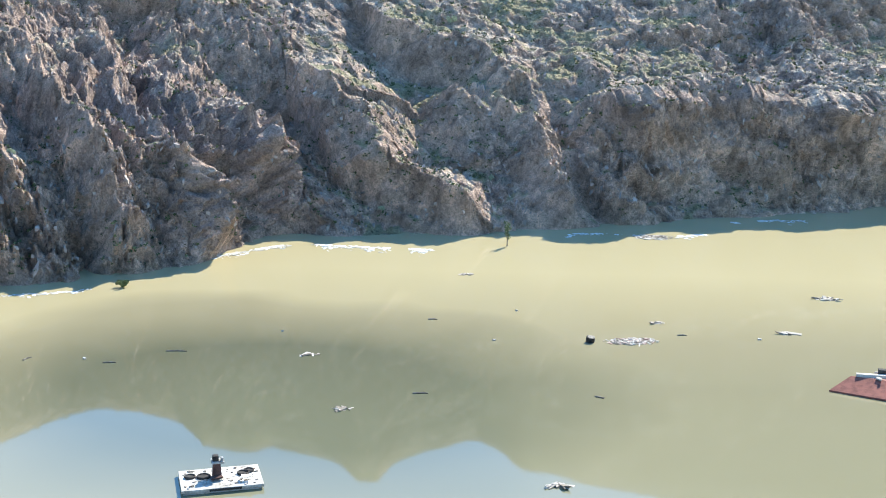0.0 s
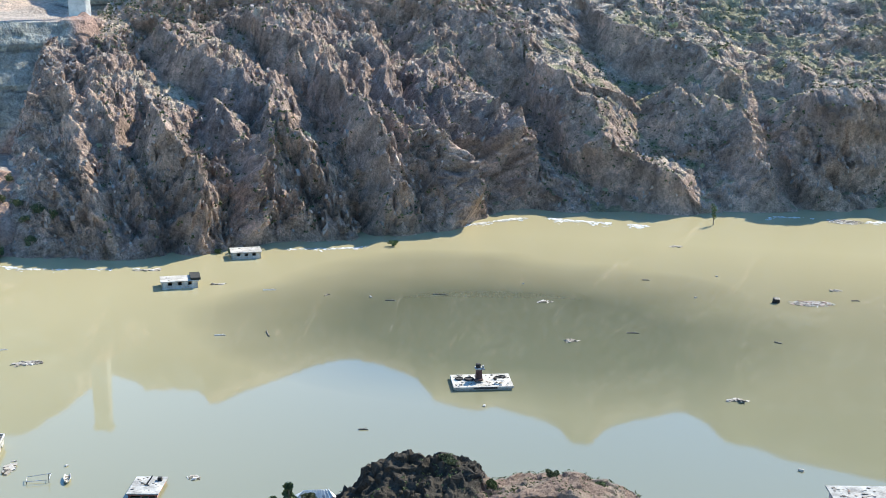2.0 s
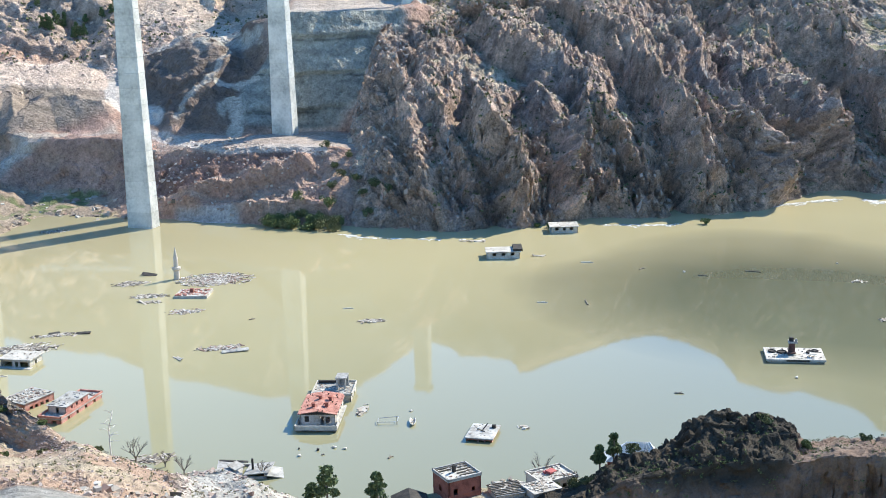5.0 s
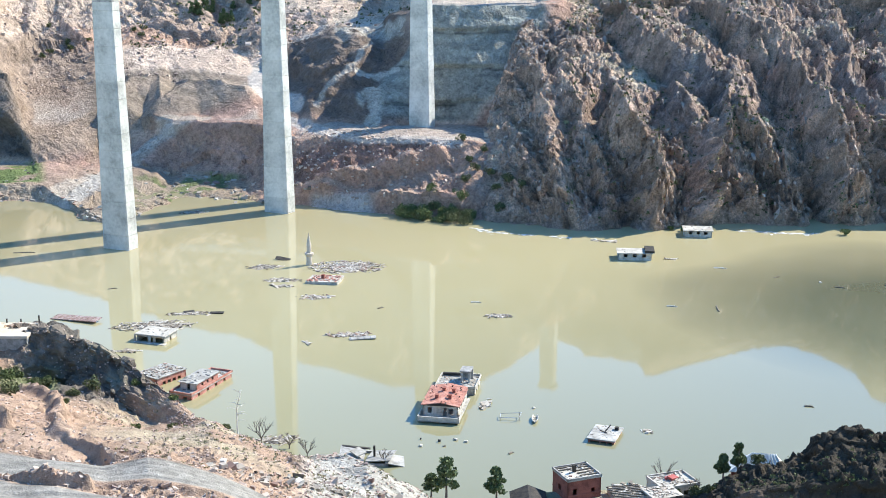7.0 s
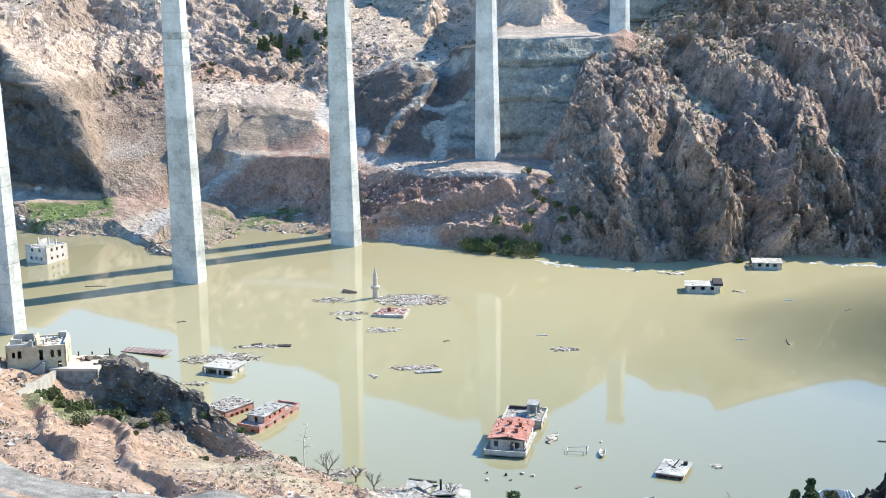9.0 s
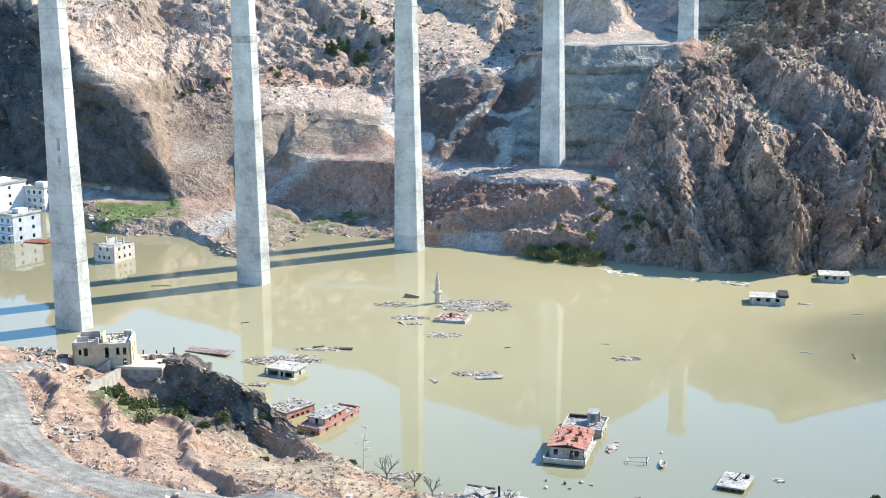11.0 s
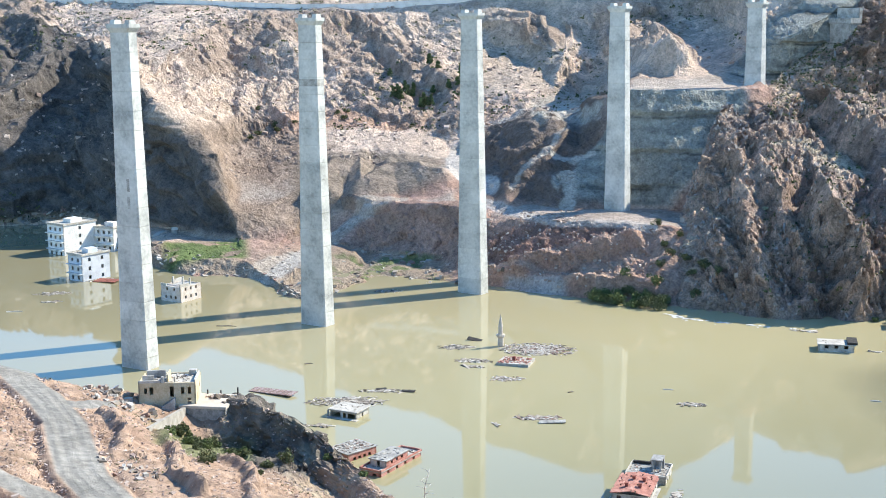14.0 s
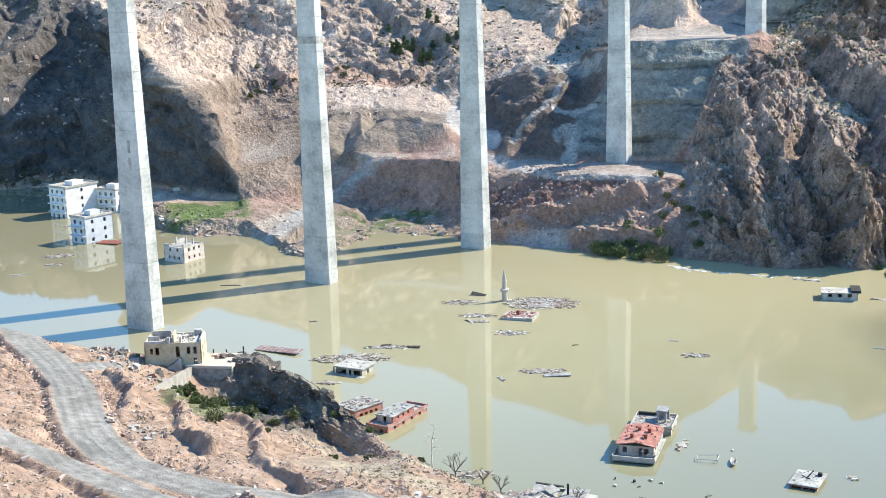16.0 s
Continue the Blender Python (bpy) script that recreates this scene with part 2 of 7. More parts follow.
LOOSE = chips("loose_stone", [(0.42, 0.32, 0.26), (0.5, 0.4, 0.33), (0.34, 0.25, 0.2), (0.46, 0.37, 0.31), (0.27, 0.2, 0.17)])
DRIFT = chips("driftwood", [(0.36, 0.31, 0.25), (0.2, 0.165, 0.125), (0.33, 0.28, 0.22), (0.48, 0.44, 0.38), (0.11, 0.09, 0.075), (0.39, 0.34, 0.28)])
BLACKSPOT = grained("black_plastic", [(0.3, (0.012, 0.012, 0.012)), (0.7, (0.03, 0.03, 0.03))], 2.0, rough=0.5)
REDPAINT = grained("red_sheet", [(0.3, (0.26, 0.05, 0.045)), (0.7, (0.36, 0.09, 0.08))], 1.0, rough=0.6)
FOAM = chips("foam_and_litter", [(0.6, 0.59, 0.55), (0.5, 0.49, 0.45), (0.66, 0.65, 0.62), (0.36, 0.34, 0.29)])
GREEN = leafy("green_leaves", (0.06, 0.085, 0.03), (0.16, 0.19, 0.07))
OLIVE = leafy("olive_scrub", (0.06, 0.07, 0.03), (0.17, 0.18, 0.08))
PALELEAF = leafy("pale_blossom", (0.30, 0.33, 0.20), (0.50, 0.52, 0.36))
CREAM = grained("cream_render", [(0.25, (0.42, 0.35, 0.29)), (0.5, (0.58, 0.50, 0.43)), (0.75, (0.68, 0.62, 0.56))], 0.5, vary=0.04)
DRYGRASS = leafy("dry_tufts", (0.14, 0.13, 0.07), (0.33, 0.29, 0.17))
SHEET = grained("rusty_sheet", [(0.25, (0.14, 0.085, 0.075)), (0.5, (0.30, 0.20, 0.18)), (0.75, (0.48, 0.43, 0.40))], 1.1, fine=4, vary=0.05)
PINE = leafy("pine_needles", (0.06, 0.085, 0.035), (0.17, 0.21, 0.09))

# water: silty and nearly still
WATER, _n, _l, _b = material("silty_water")
_geo = _n.new("ShaderNodeNewGeometry")
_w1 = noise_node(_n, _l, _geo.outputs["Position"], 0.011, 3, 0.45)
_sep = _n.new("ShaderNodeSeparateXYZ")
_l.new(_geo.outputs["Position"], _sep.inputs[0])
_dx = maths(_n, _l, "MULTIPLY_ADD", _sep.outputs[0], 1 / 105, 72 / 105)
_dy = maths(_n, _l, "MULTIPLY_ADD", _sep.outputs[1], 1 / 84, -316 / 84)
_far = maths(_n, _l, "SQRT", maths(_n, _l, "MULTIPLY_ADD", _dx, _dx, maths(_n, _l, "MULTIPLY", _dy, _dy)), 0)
_pool_dark = maths(_n, _l, "MULTIPLY_ADD", _w1.outputs["Fac"], 0.7, maths(_n, _l, "SUBTRACT", _far, 0.35))
_r = ramp_of(_n, [(0.35, (0.10, 0.10, 0.062)), (0.78, (0.265, 0.232, 0.138)), (1.0, (0.43, 0.37, 0.21))])     # cloud shadow on the water, put into its colour as a soft dark pool
_side = _n.new("ShaderNodeMapRange")
_side.inputs[1].default_value, _side.inputs[2].default_value, _side.inputs[3].default_value, _side.inputs[4].default_value = -380, -200, 0.0, 0.2
_l.new(_sep.outputs[0], _side.inputs[0])
# carries the painted cloud shadow on to the east
_east = _n.new("ShaderNodeMapRange")
_east.inputs[1].default_value, _east.inputs[2].default_value, _east.inputs[3].default_value, _east.inputs[4].default_value = -170, -30, 0.0, 0.3
_l.new(_sep.outputs[0], _east.inputs[0])
_shore = _n.new("ShaderNodeMapRange")
_shore.inputs[1].default_value, _shore.inputs[2].default_value, _shore.inputs[3].default_value, _shore.inputs[4].default_value = 320, 410, 1.0, 0.0
_l.new(_sep.outputs[1], _shore.inputs[0])
_both = maths(_n, _l, "SUBTRACT", _side.outputs[0], maths(_n, _l, "MULTIPLY", _east.outputs[0], _shore.outputs[0]))
_l.new(maths(_n, _l, "ADD", maths(_n, _l, "MINIMUM", _pool_dark, 0.78), _both), _r.inputs[0])
# base goes darker and greener towards the viewpoint
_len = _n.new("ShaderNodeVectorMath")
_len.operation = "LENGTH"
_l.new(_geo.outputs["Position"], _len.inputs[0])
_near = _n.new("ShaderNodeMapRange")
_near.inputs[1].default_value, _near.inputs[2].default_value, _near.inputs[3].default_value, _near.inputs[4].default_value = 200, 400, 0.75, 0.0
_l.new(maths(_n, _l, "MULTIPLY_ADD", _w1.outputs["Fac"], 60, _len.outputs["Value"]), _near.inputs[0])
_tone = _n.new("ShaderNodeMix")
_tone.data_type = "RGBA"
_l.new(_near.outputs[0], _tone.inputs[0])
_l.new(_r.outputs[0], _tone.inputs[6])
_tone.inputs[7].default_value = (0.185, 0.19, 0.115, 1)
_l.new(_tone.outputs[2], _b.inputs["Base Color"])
_b.inputs["Specular IOR Level"].default_value = 0.6
_b.inputs["Roughness"].default_value = 0.03
_b.inputs["IOR"].default_value = 1.33
_w2 = noise_node(_n, _l, _geo.outputs["Position"], 0.35, 2)
_bm = _n.new("ShaderNodeBump")
_bm.inputs["Strength"].default_value, _bm.inputs["Distance"].default_value = 0.012, 0.1
_l.new(_w2.outputs["Fac"], _bm.inputs["Height"])
_l.new(_bm.outputs[0], _b.inputs["Normal"])

# ---- the large structure ----
RIGHT_B = [-15, -8, -4.5, -1, 1, 4, 8.8, 11.4, 13.5, 14.9, 18.8, 22.1, 23.6, 26.2, 28.2, 29.8, 31.0, 32.6, 33.8]
RIGHT_ROWS = [
    ([545, 496, 483, 464, 461, 446, 444, 452, 428, 413, 402, 402, 392, 386, 383, 386, 389, 393, 398], [-5] * 17 + [-5, -6]),
    ([572, 522, 511, 494, 492, 480, 472, 480, 460, 446, 436, 435, 426, 420, 418, 420, 422, 424, 426], [26, 28, 30, 30, 26, 22, 18, 18, 24, 28, 30, 30, 28, 27, 25, 24, 21, 16, 0]),
    ([620, 570, 560, 550, 545, 540, 535, 530, 512, 500, 488, 484, 482, 478, 474, 470, 464, 448, 440], [60, 50, 48, 46, 46, 46, 48, 50, 55, 58, 62, 63, 64, 60, 54, 46, 42, 21, 2]),
    ([820, 800, 800, 800, 800, 800, 790, 780, 770, 760, 640, 620, 600, 548, 530, 500, 484, 462, 450], [198, 198, 198, 216, 211, 191, 213, 192, 181, 171, 110, 109, 111, 83, 68, 58, 56, 22, 0]),
    ([880, 860, 860, 860, 860, 860, 850, 840, 830, 820, 700, 670, 650, 590, 560, 510, 490, 470, 455], [130, 110, 105, 115, 105, 95, 100, 90, 85, 80, 60, 60, 60, 55, 50, 45, 40, 10, -4]),
]
# the crest against the sky, by bearing, and a column for each of its peaks and saddles
SKYLINE_B = [-15, -4, -0.2, 0.6, 2.4, 2.9, 4.2, 4.9, 6.6, 6.95, 7.9, 8.3, 9.1, 9.8, 10.9, 12.6, 13.9, 15.3, 16.1, 17.5, 19.3, 21.1, 22.9, 25.3, 26.8, 28.3, 30.4]
SKYLINE_V = [21.6, 21.6, 21.15, 20.85, 20.65, 20.15, 19.55, 19.7, 20.05, 20.3, 20.6, 21.1, 21.1, 20.45, 20.1, 19.65, 19.9, 19.4, 18.5, 17.9, 17.5, 18.0, 18.6, 19.2, 18.7, 17.8, 17.4]
_columns = sorted(set(RIGHT_B) | {-0.2, 2.4, 3.1, 4.2, 5.6, 6.6, 7.8, 8.3, 9.1, 9.8, 12.6, 15.3, 16.1, 17.3, 20.5, 25.2, 27.2})
RIGHT_ROWS = [tuple(np.interp(_columns, RIGHT_B, r[k]) for k in (0, 1)) for r in RIGHT_ROWS]
RIGHT_B = _columns
# the upper slope is pushed back along the camera's sight lines to catch more sun
_back = 48 * np.interp(RIGHT_B, [10, 15, 24, 27, 29.5], [0, 1, 1, 0.6, 0])
RIGHT_ROWS[2][1][:] = 90 + (RIGHT_ROWS[2][1] - 90) * (RIGHT_ROWS[2][0] + _back) / RIGHT_ROWS[2][0]
RIGHT_ROWS[2][0][:] += _back
_over = np.asarray(RIGHT_B) < 26
RIGHT_ROWS[3][1][_over] = (RIGHT_ROWS[3][0] * np.tan(np.radians(np.interp(RIGHT_B, SKYLINE_B, SKYLINE_V))) - 91)[_over]
LEFT_B = [14, 20, 25, 29.5, 31.5, 33, 35, 37, 39, 41, 43, 46, 49, 52, 53.5, 55, 56.5, 58, 62, 70]
LEFT_ROWS = [
    ([620, 600, 520, 400, 400, 399, 401, 408, 413, 423, 430, 438, 404, 455, 460, 468, 500, 570, 602, 602], [-4, -4, -4, -4, -4, -4, -4, -4, -4, -4, -2, -2, -2, -2, -2, -4, -4, -4, -4, -4]),
    ([626, 612, 532, 416, 416, 416, 420, 424, 434, 442, 444, 452, 414, 468, 471, 477, 520, 590, 610, 613], [4, 4, 4, 6, 8, 9, 9, 9, 9, 7, 1.6, 1.6, 2, 4, 4, 4, 1.2, 1.5, 1.5, 1.5]),
    ([630, 620, 540, 430, 430, 431, 435, 440, 452, 458, 468, 482, 500, 506, 518, 538, 556, 600, 606, 612], [10, 10, 10, 14, 18, 21, 21, 21, 21, 18, 4, 4, 4, 5, 6, 5, 6, 6, 6, 6]),
    ([640, 630, 560, 450, 455, 468, 470, 462, 474, 470, 478, 500, 535, 514, 527, 545, 566, 622, 618, 630], [15, 15, 15, 18, 21, 21, 21, 22, 23, 21, 21, 19, 20, 14, 28, 32, 32, 34, 26, 26]),
    ([650, 640, 570, 484, 480, 478, 478, 500, 500, 520, 525, 560, 560, 570, 548, 552, 580, 660, 634, 645], [20, 20, 30, 44, 44, 42, 42, 40, 39, 32, 28, 26, 26, 24, 38, 50, 52, 58, 42, 40]),
    ([660, 650, 590, 496, 492, 488, 490, 545, 530, 580, 600, 605, 610, 640, 620, 630, 604, 705, 650, 660], [30, 30, 45, 61, 62, 62, 62, 53, 45, 36, 38, 38, 40, 45, 54, 63, 64, 72, 58, 54]),
    ([680, 670, 545, 536, 528, 522, 522, 590, 610, 640, 650, 650, 650, 690, 690, 700, 760, 790, 780, 780], [45, 45, 62, 62, 62, 62, 62, 50, 44, 46, 48, 48, 49, 62, 70, 76, 83, 76, 66, 60]),
    ([700, 700, 560, 549, 710, 715, 700, 690, 720, 730, 740, 745, 730, 760, 780, 800, 840, 870, 900, 900], [80, 80, 99, 76, 88, 86, 78, 62, 70, 74, 75, 74, 73, 82, 90, 94, 95, 96, 95, 95]),
    ([800, 800, 800, 800, 800, 850, 900, 900, 900, 900, 900, 950, 1000, 1000, 1000, 1000, 1000, 1000, 1000, 1000], [160, 160, 175, 165, 182, 215, 234, 230, 220, 211, 195, 195, 190, 168, 160, 152, 143, 134, 119, 112]),
    ([860, 860, 860, 860, 860, 910, 960, 960, 960, 960, 960, 1010, 1060, 1060, 1060, 1060, 1060, 1060, 1060, 1060], [130, 130, 130, 130, 150, 150, 150, 150, 150, 150, 150, 130, 130, 130, 130, 130, 130, 100, 100, 100]),
]
LEFT_B, LEFT_ROWS = LEFT_B[2:], [(d[2:], z[2:]) for d, z in LEFT_ROWS]
# the mountain road runs on a shelf cut across the upper slope
_lower, _upper = LEFT_ROWS[-3], LEFT_ROWS[-2]
ROAD_Z = np.interp(LEFT_B, [35, 39, 42.2, 46.5, 48.4, 51.7, 55, 58, 62], [101, 101.5, 97.6, 94.2, 93.8, 96.4, 98.6, 100.6, 102.6])
ROAD_D = [d0 + (d1 - d0) * (z - z0) / (z1 - z0) for d0, d1, z0, z1, z in zip(_lower[0], _upper[0], _lower[1], _upper[1], ROAD_Z)]
LEFT_ROWS[-2:-2] = [(ROAD_D, list(ROAD_Z)), ([d + 9 for d in ROAD_D], list(ROAD_Z + 0.6))]
BANK_B = [33, 35, 38, 41, 43, 45, 48, 50, 52, 54, 55.5, 57, 60, 63, 68, 76]
BANK_ROWS = [
    ([199, 203, 207, 215, 222, 232, 256, 276, 288, 300, 306, 312, 330, 350, 350, 350], [-4, -4, -4, -4, -4, -4, -4, -4, -4, -4, -4, -4, -4, -4, -4, -4]),
    ([190, 188, 190, 204, 212, 222, 245, 260, 271, 280, 283, 286, 292, 300, 300, 300], [2, 4, 9.5, 5, 4, 4.5, 7.5, 10, 9.5, 9, 9.2, 9.4, 11.5, 15, 20, 30]),
    ([176, 176, 176, 190, 196, 205, 235, 250, 261, 262, 256, 260, 262, 265, 265, 265], [3, 5, 9.5, 10, 11, 11.5, 1.5, 1, 1.5, 4.5, 8.5, 13, 16.5, 18, 24, 34]),
    ([158, 160, 160, 162, 163, 165, 170, 180, 190, 200, 202, 205, 210, 215, 215, 215], [2, 4, 10, 15, 17.5, 20, 22, 19, 18.5, 18.5, 19, 19.5, 21, 24, 30, 40]),
    ([135, 135, 135, 138, 140, 145, 148, 150, 155, 158, 159, 160, 165, 170, 170, 170], [2, 4, 12, 18, 22, 23, 23.5, 23.5, 23.5, 23, 23.5, 24, 25, 27, 33, 44]),
    ([115, 115, 115, 115, 115, 115, 115, 115, 115, 115, 115, 115, 115, 115, 115, 115], [4, 6, 14, 20, 24, 25, 25, 25, 25, 25, 25.5, 26, 27, 28, 34, 46]),
]
NEAR_B = [-100, -60, -20, 0, 8, 16, 22, 28, 33, 36, 40, 45, 52, 60, 76, 100]
NEAR_ROWS = [
    ([170, 170, 180, 190, 205, 218, 205, 206, 199, 190, 170, 150, 150, 150, 150, 170], [-4, -4, -4, -4, -4, -4, -4, -4, -4, 0, 8, 15, 16, 16, 30, 40]),
    ([160, 160, 170, 180, 196, 208, 196, 198, 190, 180, 160, 140, 140, 140, 140, 150], [2, 2, 2, 2, 2, 2, 2, 2, 2, 3, 9, 16, 18, 18, 34, 50]),
    ([120, 120, 130, 140, 150, 160, 160, 160, 150, 140, 130, 118, 118, 118, 118, 120], [22, 20, 10, 6, 4, 4, 4, 4, 4, 6, 12, 19, 20, 22, 40, 60]),
    ([80] * 16, [42, 40, 32] + [28] * 11 + [48, 70]),
    ([40] * 16, [60] * 15 + [76]),
    ([3] * 16, [83] * 16),
]
KNOLL_B = [1, 4.7, 6.1, 7.3, 8.8, 10.8, 12.3, 12.8, 13.3, 14.3, 14.9, 15.4, 16.5, 17.5, 17.9, 18.8, 20.3, 22.2, 25]
KNOLL_ROWS = [
    ([208, 212, 214, 214, 214, 214, 214, 214, 214, 214, 214, 214, 212, 210, 208, 206, 205, 203, 200], [-3] * 19),
    ([196, 198, 199, 199, 199, 199, 197, 196, 195, 194, 194, 194, 194, 194, 194, 194, 196, 196, 196], [4, 7, 9, 11, 12, 12, 12, 13.5, 15.5, 16, 15.5, 16, 16, 14.5, 12.5, 10, 8, 4, 1]),
    ([188, 190, 190, 190, 191, 191, 190, 190, 190, 190, 190, 190, 190, 190, 189, 189, 189, 189, 189], [6, 9.6, 12.3, 14.8, 15.8, 14.6, 14.3, 16, 17.6, 18.2, 17.2, 18.2, 18.4, 16.4, 14, 12, 10.3, 5.5, 2]),
    ([183, 184, 184, 184, 184, 184, 186, 187, 187, 187, 187, 187, 187, 187, 186, 185, 185, 185, 185], [7, 10, 13, 16, 17.3, 16.6, 14.3, 15, 16.5, 17, 16.6, 17, 17.2, 15, 13, 12, 10, 6, 2.5]),
    ([177, 177, 177, 177, 177, 177, 177.5, 178, 179, 180, 180, 180, 180, 180, 180, 179, 178, 178, 178], [7, 11, 13.5, 15.6, 18.2, 18.2, 16.8, 16.2, 15.6, 15.2, 15, 14.8, 14.4, 14, 13.4, 12.8, 11.6, 8, 3]),
    ([174, 174, 174, 174, 174, 174, 174, 174, 174, 174, 174, 174, 174, 174, 174, 174, 174, 174, 174], [3, 4, 5, 6, 6, 5, 4, 4, 4, 4, 4, 4, 4, 4, 4, 4, 4, 4, 2]),
    ([160] * 19, [2] * 19),
]


def near_line(p, points, width, soft=1.0):
    """1 within width of a line over the ground (x, y), falling to 0."""
    best = np.full(len(p), 1e9)
    pts = np.asarray(points, float)
    for a, b in zip(pts[:-1], pts[1:]):
        d = b - a
        t = np.clip(((p[:, :2] - a) @ d) / (d @ d), 0, 1)
        best = np.minimum(best, np.hypot(*(p[:, :2] - a - t[:, None] * d).T))
    return 1 - smooth(width, width + soft, best)


def line_distance(p, points):
    best = np.full(len(p), 1e9)
    pts = np.asarray(points, float)
    for a, b in zip(pts[:-1], pts[1:]):
        d = b - a
        t = np.clip(((p[:, :2] - a) @ d) / (d @ d), 0, 1)
        best = np.minimum(best, np.hypot(*(p[:, :2] - a - t[:, None] * d).T))
    return best


def bearing_of(p):
    return np.degrees(np.arctan2(-p[:, 0], p[:, 1])), np.hypot(p[:, 0], p[:, 1])


def blend(c, other, w):
    return c * (1 - w[:, None]) + np.asarray(other, float) * w[:, None]


def zone(v, a, b, s):
    return smooth(a - s, a + s, v) * (1 - smooth(b - s, b + s, v))


LAND = {}


def ground_z(name, x, y):
    """The height of that piece of ground at x, y."""
    q = LAND[name]
    d = (q[:, 0] - x) ** 2 + (q[:, 1] - y) ** 2
    k = np.argpartition(d, 4)[:4]
    return float(q[k, 2].mean())


def terrain(name, label, bearings, rows, nu, nv, mat, relief, colour, power=1.0):
    p = loft(bearings, rows, nu, nv, power)
    n = grid_normals(p)
    flat = p.reshape(-1, 3)
    out = relief(flat, n.reshape(-1, 3)).reshape(nv, nu)
    out[1:-1] = 0.1 * out[:-2] + 0.8 * out[1:-1] + 0.1 * out[2:]
    out[:, 1:-1] = 0.1 * out[:, :-2] + 0.8 * out[:, 1:-1] + 0.1 * out[:, 2:]
    q = flat + n.reshape(-1, 3) * out.reshape(-1, 1)
    LAND[name] = q
    me = mesh_from(name, q, grid_faces(nu, nv), mat, False)
    n2 = grid_normals(q.reshape(nv, nu, 3))
    for _ in range(5):
        n2[1:-1] = (n2[:-2] + n2[1:-1] + n2[2:]) / 3
        n2[:, 1:-1] = (n2[:, :-2] + n2[:, 1:-1] + n2[:, 2:]) / 3
    n2 = n2.reshape(-1, 3)
    soil = me.color_attributes.new("soil", "FLOAT_COLOR", "POINT")
    soil.data.foreach_set("color", np.clip(colour(flat, n2), 0, 1).astype(np.float32).ravel())
    return tagged(new(name, me), label, "hillside", kind="structure")


def ledges(z, step, sharp=0.25):
    """A sawtooth of steps with height: each stands out over the one below."""
    f = (z / step) % 1.0
    return smooth(0, sharp, f) * (1 - f) - 0.35


def risers(x, period, riser=0.55):
    """Long steep faces and short treads, over and over, along x."""
    f = (x / period) % 1.0
    return np.where(f < riser, f / riser, (1 - f) / (1 - riser)) - 0.5


def rib(v, line, height, steep, gentle):
    """A crest over the slope: a steep face below and to the left of it, a gentler one above and to the right."""
    pts = np.asarray(line, float) * (-1, 1) - (0, 0.07 * height)
    p = v * (-1, 1)
    reach = max(3 * steep, gentle)
    near = np.nonzero(((p > pts.min(0) - reach) & (p < pts.max(0) + reach)).all(1))[0]
    p = p[near]
    best, side = np.full(len(p), 1e9), np.zeros(len(p))
    for a, b in zip(pts[:-1], pts[1:]):
        d = b - a
        r = p - a
        r = r - np.clip((r @ d) / (d @ d), 0, 1)[:, None] * d
        away = np.hypot(r[:, 0], r[:, 1])
        m = away < best
        best[m], side[m] = away[m], (d[0] * r[:, 1] - d[1] * r[:, 0])[m]
    out = np.zeros(len(v))
    out[near] = height * np.where(side > 0, np.interp(best, [0, gentle], [1, 0]), np.interp(best, [0, steep, 3 * steep], [1, -0.6, 0]))
    return out


